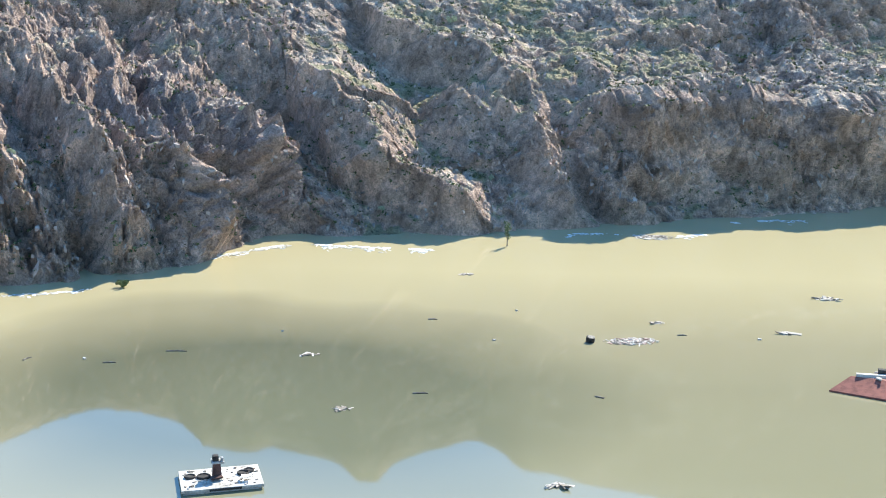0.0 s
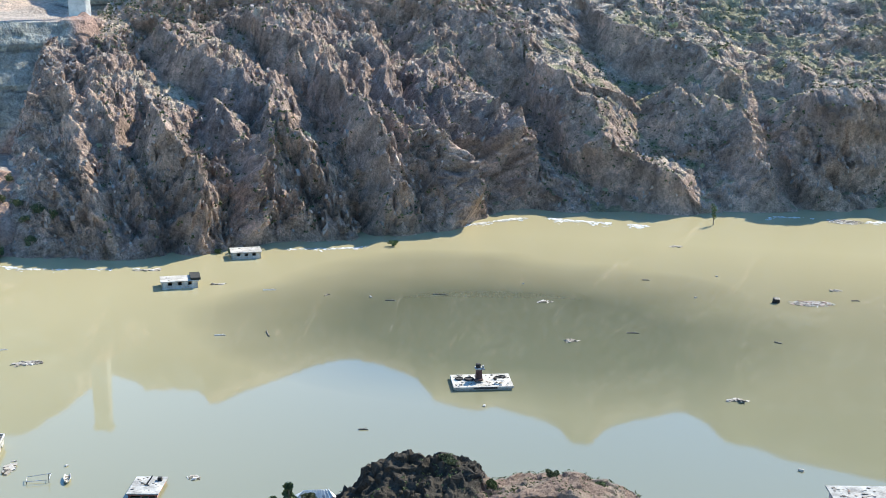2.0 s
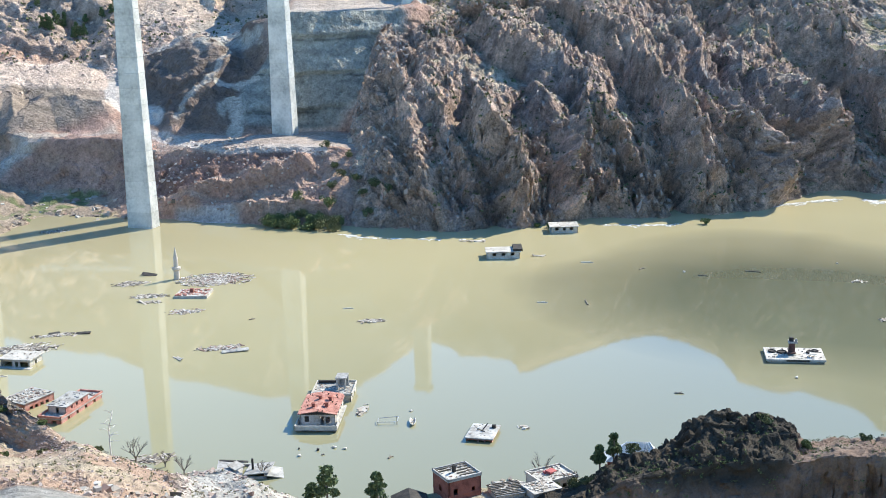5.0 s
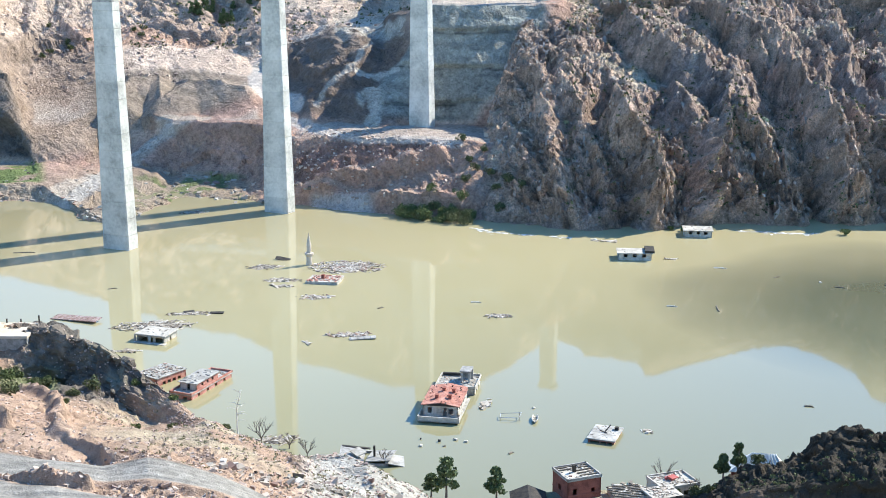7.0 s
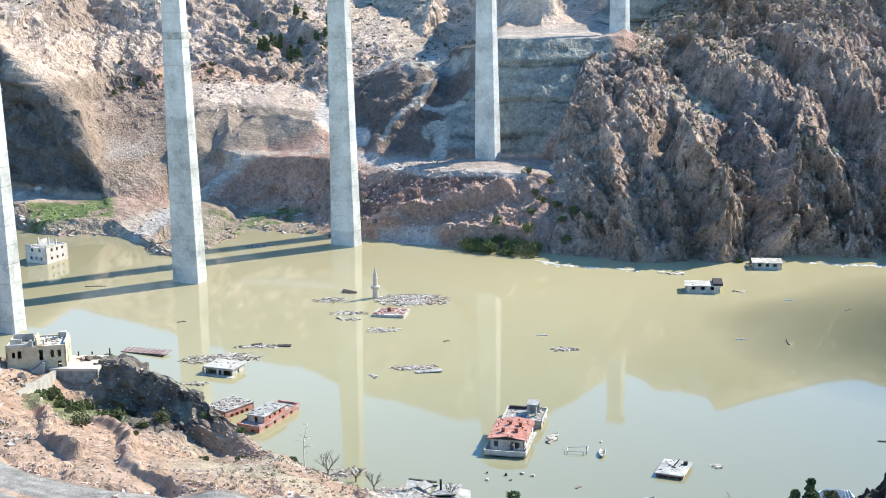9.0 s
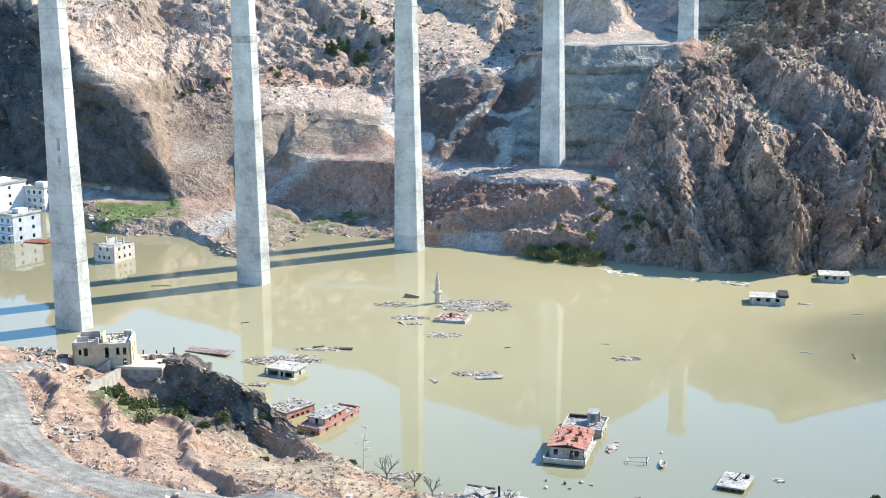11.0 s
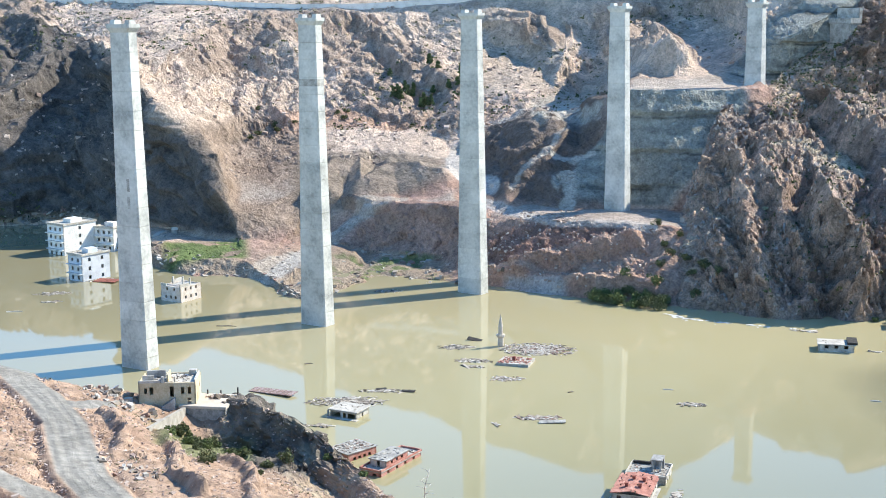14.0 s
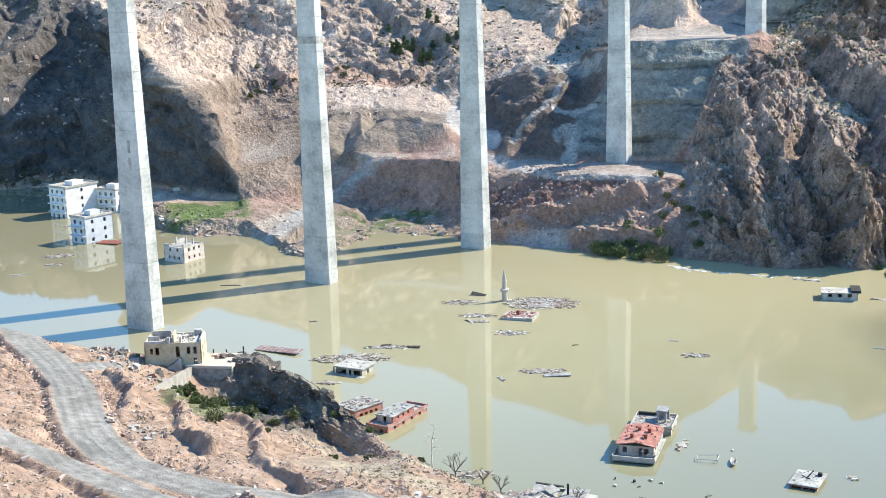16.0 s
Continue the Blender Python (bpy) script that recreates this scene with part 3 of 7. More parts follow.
# crests of the mountain by bearing and angle of height: line, height in metres, width of the steep and of the gentle side
RIBS = (
    ([(26.4, -3.6), (25.0, -4.8), (23.3, -5.6), (22.3, -6.3), (22.1, -7.5), (22.6, -8.6)], 7.0, 0.7, 1.6),
    ([(24.5, -6.7), (23.5, -8.0), (22.9, -9.5), (22.7, -11.2), (22.4, -12.5)], 5.5, 0.7, 1.5),
    ([(26.2, -7.9), (25.4, -9.4), (24.9, -10.4), (24.6, -11.7), (24.1, -12.5)], 8.0, 1.2, 1.0),
    ([(29.0, -5.6), (28.2, -7.6), (27.6, -9.5), (27.0, -11.5)], 4.5, 1.3, 0.8),
    ([(30.4, -5.0), (30.1, -7.0), (29.6, -9.0), (29.0, -11.6)], 4.5, 1.4, 0.7),
    ([(21.4, -7.5), (20.9, -8.5), (20.3, -9.5)], 5.0, 0.5, 1.0),
    ([(21.5, -3.7), (20.1, -4.4), (19.1, -6.1), (18.1, -7.8), (17.6, -9.2), (17.2, -10.9)], 10.0, 0.9, 2.6),
    ([(17.9, -3.7), (17.2, -5.6), (16.2, -6.8), (15.2, -8.5), (14.4, -9.7), (14.1, -10.9), (14.2, -12.0)], 10.0, 1.3, 1.0),
    ([(15.7, -5.4), (14.3, -6.3), (12.7, -7.3), (12.1, -8.2), (11.6, -9.2), (11.0, -10.1), (10.5, -10.8)], 10.0, 1.1, 1.8),
    ([(15.0, -3.0), (13.6, -3.5), (11.3, -4.4), (10.5, -5.4), (9.6, -6.4), (8.8, -7.1)], 11.0, 1.6, 2.4),
    ([(10.0, -6.9), (8.5, -7.7), (7.6, -8.5), (6.4, -9.1), (5.0, -9.6)], 9.0, 1.3, 1.6),
    ([(7.5, -3.1), (6.2, -3.9), (4.6, -4.3), (3.5, -5.4)], 9.0, 1.0, 1.8),
    ([(5.4, -6.2), (3.8, -6.1), (2.7, -6.6), (2.1, -8.8), (0.9, -10.8)], 9.0, 1.6, 1.2),
    ([(2.2, -5.4), (0.3, -5.0), (-1.1, -6.1), (-1.5, -6.5)], 7.0, 1.0, 1.5),
    ([(-0.7, -6.2), (-3.2, -5.9), (-4.8, -6.4), (-6.5, -6.2), (-8.7, -6.1), (-13, -6.4)], 10.0, 2.6, 2.6),
    ([(-4.3, -7.0), (-5.4, -7.4), (-6.5, -7.9)], 6.0, 0.9, 0.7),
    ([(0.3, -7.2), (-0.3, -7.4), (-1.3, -8.5)], 4.5, 0.7, 0.6),
    ([(0.4, -4.6), (-0.4, -4.3), (-2.2, -3.8), (-4.0, -4.9), (-5.0, -6.3)], 4.5, 0.9, 1.2),
    ([(-5.4, -3.2), (-6.8, -3.0), (-7.8, -5.0), (-8.1, -5.6)], 5.0, 1.2, 1.0),
    ([(-4.6, -9.2), (-5.0, -9.3), (-6.0, -9.6), (-6.6, -10.1)], 6.5, 1.0, 0.6),
    ([(-0.2, -9.0), (-0.7, -9.4), (-1.7, -9.7), (-2.4, -10.7)], 5.5, 1.0, 0.7),
)


def mountain_relief(q, n):
    b, d = bearing_of(q)
    arc = -np.radians(b) * 440
    z = q[:, 2]
    warp, wide = fbm(q, 20, 3, 0.5, 41), fbm(q, 45, 3, 0.5, 45)
    v = uphill(q) + 0.22 * np.stack([fbm(q, 11, 3, 0.55, 61), fbm(q, 11, 3, 0.55, 62)], -1) + 0.35 * np.stack([fbm(q, 32, 2, 0.5, 81), fbm(q, 32, 2, 0.5, 82)], -1)
    up, down = np.zeros(len(q)), np.zeros(len(q))
    for line in RIBS:
        h = rib(v, *line)
        up, down = np.maximum(up, h), np.minimum(down, h)
    shore = smooth(-3, 8, z)
    fins = fbm(np.stack([arc + 0.35 * z, 0.4 * z, 0.5 * d], -1), 15, 3, 0.55, 9, True)
    block = fbm(q, 7, 4, 0.55, 17, True)
    across = 0.7 * arc + 1.1 * z
    dip = 1.25 * z + (arc + 138) * (0.25 - 0.85 * smooth(14, 24, b))
    cut = risers(across + 22 * wide, 27, 0.6) * 3.5
    cut = cut + risers(dip + 7 * warp, 10.5, 0.6) * 2.8 * smooth(-0.7, 0.3, wide)
    cut = cut + risers(dip + 3 * block + 5 * warp, 4.4, 0.55) * 1.9
    rock = facets(np.stack([arc + 0.45 * z, 0.38 * z, 0.5 * d], -1), 10, 3) * 2.6 + facets(np.stack([arc + 0.45 * z, 0.6 * z, 0.7 * d], -1), 3.8, 13) * 2.8
    small = facets(np.stack([arc + 0.3 * z, 0.8 * z, 0.8 * d], -1), 1.7, 19) * 1.3
    crest = np.interp(b, RIGHT_B, RIGHT_ROWS[3][1])
    edge = (1 - 0.8 * smooth(30.8, 32.6, b)) * (1 - 0.8 * smooth(0.75, 0.97, z / np.maximum(crest, 40)))
    calm = smooth(0.6, 0.9, n[:, 2])
    cut = cut * (1 - 0.7 * smooth(-11.5, -8.5, v[:, 1]) * (1 - smooth(23, 27, b)))
    fine = (fins * 1.4 + block * 1.5 + fbm(q, 2.6, 2, 0.5, 21, True) * 0.7 + cut + rock + small * 1.3) * (0.65 + 0.5 * smooth(-0.5, 0.5, wide)) * (1 - 0.4 * calm)
    high = 1 - 0.25 * smooth(-8, -4, v[:, 1])
    return edge * shore * (fine * (0.7 + 0.3 * smooth(6, 16, b)) + 1.2 * (up + down) * high) - 2.0 * (1 - shore) - 0.8


def mountain_soil(q, n):
    w1, w2 = fbm(q, 30, 4, 0.5, 51), fbm(q, 6, 3, 0.5, 57)
    c = np.tile(np.array([0.50, 0.358, 0.28]), (len(q), 1))
    c = blend(c, (0.56, 0.395, 0.30), smooth(0.0, 0.7, w1))
    c = blend(c, (0.345, 0.265, 0.23), smooth(0.1, 0.8, -w1 + 0.3 * w2))
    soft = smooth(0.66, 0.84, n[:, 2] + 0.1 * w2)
    # gentle treads paler: soil, plus the sunlight they catch put into the colour
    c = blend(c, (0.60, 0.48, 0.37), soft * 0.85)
    stain = 1 + 0.22 * w2 + 0.34 * fbm(q, 2.4, 2, 0.6, 59) + 0.16 * facets(q * (1, 1, 0.6), 5, 58, 0.2)
    c = c * np.clip(stain, 0.4, 1.5)[:, None]
    b, d = bearing_of(q)
    green = smooth(0.05, 0.5, w1 + 0.5 * w2) * soft * (1 - 0.7 * smooth(14, 24, b))
    c = blend(c, (0.25, 0.25, 0.12), green * 0.7)
    a = 0.1 + 0.6 * soft * smooth(-0.6, 0.5, w2)
    return np.concatenate([c, a[:, None]], 1)


HAUL = [(-350, 280), (-361, 301), (-369, 334), (-366, 345), (-352, 352)]
VALLEY = [(-384, 412), (-382, 436), (-382, 463), (-391, 506), (-400, 550)]
BENCH = [at(40.5, 417, 0)[:2], at(38.9, 419, 0)[:2], at(37.2, 420, 0)[:2], at(34.5, 423, 0)[:2]]


SPOIL_CREST = [(-377, 474), (-366, 448), (-372, 432)]


def uphill(q):
    """Bearing and angle of height as seen from the viewpoint, for zones on the far slope."""
    b, d = bearing_of(q)
    return np.stack([b, np.degrees(np.arctan2(q[:, 2] - 90, d))], -1)


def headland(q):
    """The headland behind the far houses; works_soil puts its shade into the colour."""
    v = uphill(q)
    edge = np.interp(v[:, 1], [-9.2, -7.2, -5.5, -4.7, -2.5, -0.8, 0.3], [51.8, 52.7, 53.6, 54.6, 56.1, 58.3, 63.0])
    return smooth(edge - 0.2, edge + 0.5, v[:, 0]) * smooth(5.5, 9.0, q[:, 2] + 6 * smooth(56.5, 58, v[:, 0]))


def outcrops(q):
    """Bands of hard dark rock that stand out of the scree."""
    v = uphill(q) * (1, 1.4)
    v = v + 0.45 * np.stack([fbm(q, 14, 3, 0.5, 63), fbm(q, 14, 3, 0.5, 64)], -1)
    return np.maximum.reduce([
        near_line(v, [(53.0, -2.6), (51.5, -1.8), (50.0, -0.8)], 0.9, 0.5),
        near_line(v, [(48.0, -0.6), (46.6, -2.2), (44.6, -3.6), (42.6, -5.6)], 1.1, 0.5),
        near_line(v, [(46.8, -4.4), (44.6, -5.6)], 0.6, 0.4),
        near_line(v, [(39.6, -0.6), (38.3, -1.3)], 0.6, 0.4),
        near_line(v, [(34.8, -0.6), (33.5, -2.6)], 1.0, 0.5),
        near_line(v, [(61.5, 0.4), (60.0, -0.5)], 0.9, 0.5)])


# crests, benches and heaps of the far side, as for the mountain
FAR_RIBS = (
    ([(61.6, -2.8), (60.2, -2.2), (58.6, -1.0), (57.2, -1.0), (55.9, -2.8), (54.8, -3.9), (53.8, -4.6), (53.2, -6.0), (52.8, -7.0)], 6.0, 0.9, 0.7),
    ([(63, 1.0), (61.3, 0.8), (60.4, 0.4), (59.4, -1.1)], 6.0, 1.0, 1.0),
    ([(53.6, -1.1), (52.3, -0.5), (50.8, -0.2), (49.9, -1.0), (49.2, -1.7)], 6.8, 1.2, 1.5),
    ([(54.7, -1.8), (53.5, -1.9), (51.8, -2.4)], 3.7, 0.6, 0.7),
    ([(48.0, 0.2), (46.5, -0.3), (45.3, -1.0), (44.6, -2.0), (44.1, -2.7)], 5.0, 0.8, 1.0),
    ([(47.5, -1.5), (46.0, -2.5), (45.1, -3.4)], 4.3, 0.7, 0.9),
    ([(45.0, -0.8), (43.6, -2.2), (42.6, -3.0), (42.2, -4.2)], 5.6, 0.9, 1.0),
    ([(51.3, -1.4), (49.9, -1.9), (48.0, -1.9), (46.5, -3.2)], 3.7, 0.6, 0.8),
    ([(54.0, -2.8), (52.3, -2.7), (51.4, -3.6)], 3.0, 0.7, 0.6),
    ([(51.9, -4.3), (51.1, -2.6), (49.9, -2.9)], 3.0, 0.6, 0.6),
    ([(50.4, -3.4), (49.7, -4.3)], 3.0, 0.5, 0.5),
    ([(48.3, -7.1), (47.6, -6.2), (46.6, -6.1), (46.4, -7.1)], 5.0, 1.2, 0.7),
    ([(46.2, -7.1), (45.1, -6.4), (42.9, -6.6)], 5.0, 1.2, 0.6),
    ([(47.9, -9.3), (47.1, -8.6), (46.1, -8.2), (45.1, -7.8), (43.6, -7.9), (42.3, -7.9)], 3.5, 1.4, 0.4),
    ([(41.3, -5.4), (39.6, -5.8), (38.2, -5.6), (37.6, -5.1)], 3.0, 0.9, 0.4),
    ([(41.1, -5.3), (39.9, -4.9), (38.6, -4.3), (37.9, -4.6)], 3.6, 0.7, 0.6),
    ([(40.1, -7.6), (39.4, -6.9), (38.95, -6.45), (38.2, -5.8), (37.5, -4.95)], 2.4, 1.1, 0.6),
    ([(38.0, -5.9), (36.9, -5.8), (36.1, -5.8)], 1.8, 0.6, 0.4),
    ([(38.6, -6.8), (38.0, -6.7), (36.8, -6.5)], 2.4, 1.0, 0.4),
    ([(36.5, -1.1), (35.8, -0.6), (34.1, -1.1), (32.9, -2.1), (31.9, -2.8)], 9.0, 1.2, 1.0),
    ([(35.9, -2.5), (34.6, -2.5), (33.4, -2.9)], 5.0, 0.7, 0.6),
    ([(40.1, -0.3), (38.9, -0.8), (37.7, -1.8)], 6.0, 0.8, 1.2),
    ([(44.4, -0.1), (43.9, -1.3)], 3.0, 0.3, 0.5),
    ([(40.9, -11.0), (38.9, -10.45), (36.7, -9.95), (34.4, -9.35)], 2.6, 0.5, 0.3),
    ([(41.2, -11.1), (39.6, -11.0), (37.5, -11.2), (35.2, -11.4), (33.6, -11.6)], 2.4, 0.6, 0.3),
)


def works_relief(q, n):
    b, d = bearing_of(q)
    z = q[:, 2]
    head, hard = headland(q), outcrops(q)
    wild = np.maximum.reduce([hard, head, smooth(30.8, 29.6, b) * 0.6, smooth(104, 112, z) * 0.7])
    s = np.stack([q[:, 0] + 0.4 * z, q[:, 1], 0.5 * z], -1)
    crag = fbm(s, 34, 3, 0.5, 61, True) * 2.6 + fbm(s, 12, 3, 0.55, 65) * 1.2 + ledges(z + 0.35 * q[:, 0] + 8 * fbm(q, 25, 2, 0.5, 68), 9) * 3.4
    crag = crag + facets(q * (1, 1, 1.4), 11, 23, 0.3) * 2.6 + facets(q, 4.5, 29, 0.3) * 0.9
    arc = np.radians(b) * d
    wander = 9 * fbm(q, 30, 2, 0.5, 70)
    gully = fbm(np.stack([arc + wander, 0.3 * d, 0.3 * z], -1), 30, 3, 0.4, 69, True) * 1.6 * smooth(560, 620, d)
    slabs = (facets(q * (1, 1, 1.6), 12, 27, 0.3) * 1.8 + ledges(z + 5 * fbm(q, 16, 2, 0.5, 66), 6) * 0.7) * zone(b, 48.5, 57, 0.6) * zone(z, 34, 84, 4)
    earth = fbm(q, 12, 4, 0.55, 71) * 0.9 + fbm(q, 3.2, 3, 0.5, 75, True) * 0.3 + gully + slabs
    w = uphill(q)
    scree = np.maximum(zone(w[:, 0], 53.6, 56.2, 0.4) * zone(w[:, 1], -2.2, 0.6, 0.4), zone(w[:, 0], 37.8, 41.6, 0.4) * zone(w[:, 1], -3.6, 0.4, 0.5))
    far = smooth(585, 620, d) * (1 - scree)
    lean = risers(0.5 * arc + 1.4 * z + 7 * fbm(q, 18, 3, 0.5, 76), 9, 0.5) * 2.2
    earth = earth + far * (0.5 * lean + facets(q * (1, 1, 1.3), 6, 72) * 0.8 + facets(q, 2.6, 67) * 0.6 + fbm(q, 4, 3, 0.55, 60, True) * 0.3)
    crest = np.interp(b, LEFT_B, LEFT_ROWS[-2][1])
    wild = wild * (1 - 0.8 * smooth(0.75, 0.97, z / crest))
    scoop = zone(b, 35.5, 37.0, 0.9) * zone(uphill(q)[:, 1], -3.0, -0.4, 0.8) * 13
    shelf = zone(z, 90, 104, 3) * zone(d, 720, 860, 15)
    flat = np.maximum.reduce([near_line(q, HAUL, 5, 3), near_line(q, VALLEY, 5, 3), smooth(0.9, 0.985, n[:, 2]) * (1 - smooth(520, 600, d)), shelf])
    works = zone(b, 33.5, 49, 0.5) * zone(z, 4, 19.5, 1.5) * (1 - smooth(492, 510, d))
    earth = earth + works * (facets(q * (1, 1, 0.6), 6, 73) * 1.1 + facets(q, 2.2, 74) * 0.45)
    wall = np.maximum(zone(b, 30, 36.6, 0.4) * zone(d, 470, 492, 3), zone(b, 24, 30.6, 0.4) * zone(d, 532, 562, 3))
    step_line = z - 28.5 + 0.8 * fbm(q, 16, 2, 0.5, 83)
    lines = ledges(step_line, 12.3, 0.07) * 1.7 + fbm(q, 7, 4, 0.55, 77) * 0.35 + facets(q * (1, 1, 0.5), 4, 84) * 0.4
    heaps = zone(b, 36, 42.2, 0.4) * zone(d, 445, 590, 8) * smooth(25, 29, z)
    tips = ledges(0.9 * (q[:, 0] * 0.35 - q[:, 1] * 0.6) + 6 * fbm(q, 30, 2, 0.5, 79), 17, 0.35) * 5.5
    tips = tips * 0.35 + 2.5 * (1 - smooth(0, 12, line_distance(q, SPOIL_CREST))) + fbm(q, 8, 3, 0.5, 80) * 0.8 + facets(q * (1, 1, 0.7), 5, 82) * 0.9
    plain = earth * (1 - 0.85 * flat) + tips * heaps
    out = plain * (1 - wild) + crag * wild * (1 - 0.7 * shelf)
    v = uphill(q) + 0.12 * np.stack([fbm(q, 10, 3, 0.55, 61), fbm(q, 10, 3, 0.55, 62)], -1)
    up, down = np.zeros(len(q)), np.zeros(len(q))
    for line in FAR_RIBS:
        h = rib(v, *line)
        up, down = np.maximum(up, h), np.minimum(down, h)
    out = out + (up + down) * (1 - shelf) * (1 - zone(b, 28.0, 36.9, 0.3) * zone(d, 440, 548, 6)) * (1 - 0.8 * smooth(0.75, 0.97, z / crest))
    shore = fbm(q, 13, 4, 0.55, 78) * 1.3 * zone(z, -3, 5, 1.5) * smooth(42, 44, b)
    return (out * (1 - wall) + lines * wall - scoop) * smooth(-3, 3, z) + shore


# haul roads and benches of the works by bearing and angle of height: line, half width, colour
TRACKS = (
    ([(51.2, -11.4), (49.3, -10.3), (47.9, -9.4), (46.8, -8.7), (46.2, -8.4)], 0.2, (0.47, 0.43, 0.38)),
    ([(42.5, -5.9), (42.4, -6.6), (41.6, -7.1), (40.8, -7.2)], 0.28, (0.56, 0.51, 0.46)),
    ([(42.0, -5.1), (41.3, -5.0), (40.1, -4.8), (38.8, -4.1), (37.6, -3.7)], 0.16, (0.56, 0.48, 0.41)),
    ([(40.9, -10.95), (38.9, -10.4), (36.7, -9.9), (34.4, -9.3)], 0.06, (0.44, 0.33, 0.27)),
    ([(41.2, -11.05), (39.6, -10.95), (37.5, -11.15), (35.2, -11.35)], 0.06, (0.42, 0.31, 0.25)),
    ([(41.4, -7.8), (40.1, -8.35), (38.6, -8.75), (37.7, -9.0), (35.2, -9.05), (33.7, -9.2)], 0.14, (0.50, 0.44, 0.39)),
    ([(39.9, -7.5), (39.4, -6.85), (38.95, -6.4), (38.2, -5.75), (37.5, -4.9)], 0.1, (0.46, 0.40, 0.34)),
    ([(38.1, -6.05), (37.3, -6.15), (36.4, -5.95)], 0.1, (0.58, 0.53, 0.46)),
    ([(45.6, -5.6), (44.4, -5.5), (43.0, -5.6)], 0.28, (0.60, 0.46, 0.36)),
)


def works_soil(q, n):
    b, d = bearing_of(q)
    z = q[:, 2]
    w1, w2 = fbm(q, 34, 4, 0.5, 81), fbm(q, 7, 3, 0.5, 87)
    c = np.tile(np.array([0.62, 0.48, 0.38]), (len(q), 1))
    c = blend(c, (0.54, 0.40, 0.31), smooth(0.0, 0.6, w1))
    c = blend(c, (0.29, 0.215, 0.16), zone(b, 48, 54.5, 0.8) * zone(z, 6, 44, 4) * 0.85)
    c = blend(c, (0.56, 0.43, 0.33), zone(b, 48.5, 56.5, 0.8) * zone(z, 44, 82, 5) * smooth(-0.3, 0.5, w2 + 0.3))
    c = blend(c, (0.55, 0.43, 0.335), zone(b, 37.5, 42.5, 0.6) * smooth(640, 660, d))
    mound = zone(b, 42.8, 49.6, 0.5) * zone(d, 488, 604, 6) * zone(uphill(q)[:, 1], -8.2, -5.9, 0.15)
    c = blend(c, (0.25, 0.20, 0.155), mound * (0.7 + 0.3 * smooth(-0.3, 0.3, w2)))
    c = blend(c, (0.50, 0.33, 0.24), zone(b, 43, 50, 1) * zone(d, 606, 640, 6))
    red = (1 - smooth(500, 512, d)) * (1 - zone(b, 31, 36, 0.4) * smooth(466, 470, d))
    c = blend(c, (0.34, 0.195, 0.145), red * (0.75 + 0.25 * np.clip(w2, -1, 1)))
    c = blend(c, (0.42, 0.27, 0.21), red * smooth(0.1, 0.6, w2 + w1))
    v = uphill(q) + 0.1 * np.stack([w2, w1], -1)
    path = np.interp(v[:, 0], [34.4, 36.7, 38.9, 40.9], [-9.35, -9.95, -10.45, -11.0])
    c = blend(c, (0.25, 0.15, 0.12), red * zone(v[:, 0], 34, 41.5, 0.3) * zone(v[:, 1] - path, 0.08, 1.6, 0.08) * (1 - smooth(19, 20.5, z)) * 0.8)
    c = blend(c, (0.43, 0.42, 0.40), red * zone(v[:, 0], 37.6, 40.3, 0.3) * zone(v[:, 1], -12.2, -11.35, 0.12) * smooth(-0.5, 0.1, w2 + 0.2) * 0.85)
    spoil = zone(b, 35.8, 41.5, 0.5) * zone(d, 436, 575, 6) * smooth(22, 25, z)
    # dark spoil, with the shade on its faces put into the colour
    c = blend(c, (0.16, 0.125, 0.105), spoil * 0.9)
    v = uphill(q) + 0.25 * np.stack([w2, w1], -1)
    # sunlit apron: its brightness beside the shaded wall is put into the colour
    c = blend(c, (0.54, 0.49, 0.42), np.maximum(near_line(v, [(36.9, -6.6), (37.2, -7.3), (37.4, -8.2)], 0.22, 0.12), near_line(v, [(36.9, -6.7), (37.9, -7.3)], 0.2, 0.12)) * 0.9)
    c = blend(c, (0.46, 0.42, 0.36), zone(v[:, 0], 36.2, 39.0, 0.2) * zone(v[:, 1], -4.7, -3.6, 0.15) * smooth(-0.4, 0.3, w2 + 0.3))
    wall = np.maximum(zone(b, 30, 37.0, 0.3) * zone(d, 469, 494, 2) * smooth(21.5, 23, z), zone(b, 24, 30.8, 0.3) * zone(d, 530, 563, 2) * smooth(63, 64.5, z))
    c = blend(c, (0.35, 0.35, 0.31), wall)
    c = blend(c, (0.23, 0.23, 0.205), wall * smooth(-0.1, 0.5, w2 + 0.4 * np.sin(z * 1.2)))
    step_line = (z - 28.5 + 0.8 * fbm(q, 16, 2, 0.5, 83)) % 12.3
    # thin shadow line under each wall step, drawn in the colour
    c = blend(c, (0.12, 0.115, 0.10), wall * zone(step_line, 11.3, 12.1, 0.2) * smooth(-0.6, 0.2, w2 + 0.2))
    tops = smooth(0.93, 0.985, n[:, 2]) * (1 - smooth(530, 580, d)) * smooth(15, 18, z) * (1 - mound)
    c = blend(c, (0.45, 0.395, 0.34), tops * 0.7)
    c = blend(c, (0.37, 0.28, 0.22), outcrops(q) * 0.85 * smooth(560, 590, d))
    # dark rock, with the shade on the headland's face put into the colour
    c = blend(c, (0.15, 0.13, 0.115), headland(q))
    c = blend(c, (0.42, 0.37, 0.32), zone(z - np.interp(b, LEFT_B, ROAD_Z), -2, 3, 1.5) * zone(d - np.interp(b, LEFT_B, ROAD_D), -3, 12, 2))
    c = c * np.clip(1 + 0.16 * w2 + 0.26 * fbm(q, 3.2, 2, 0.6, 89) * smooth(540, 600, d), 0.5, 1.4)[:, None]
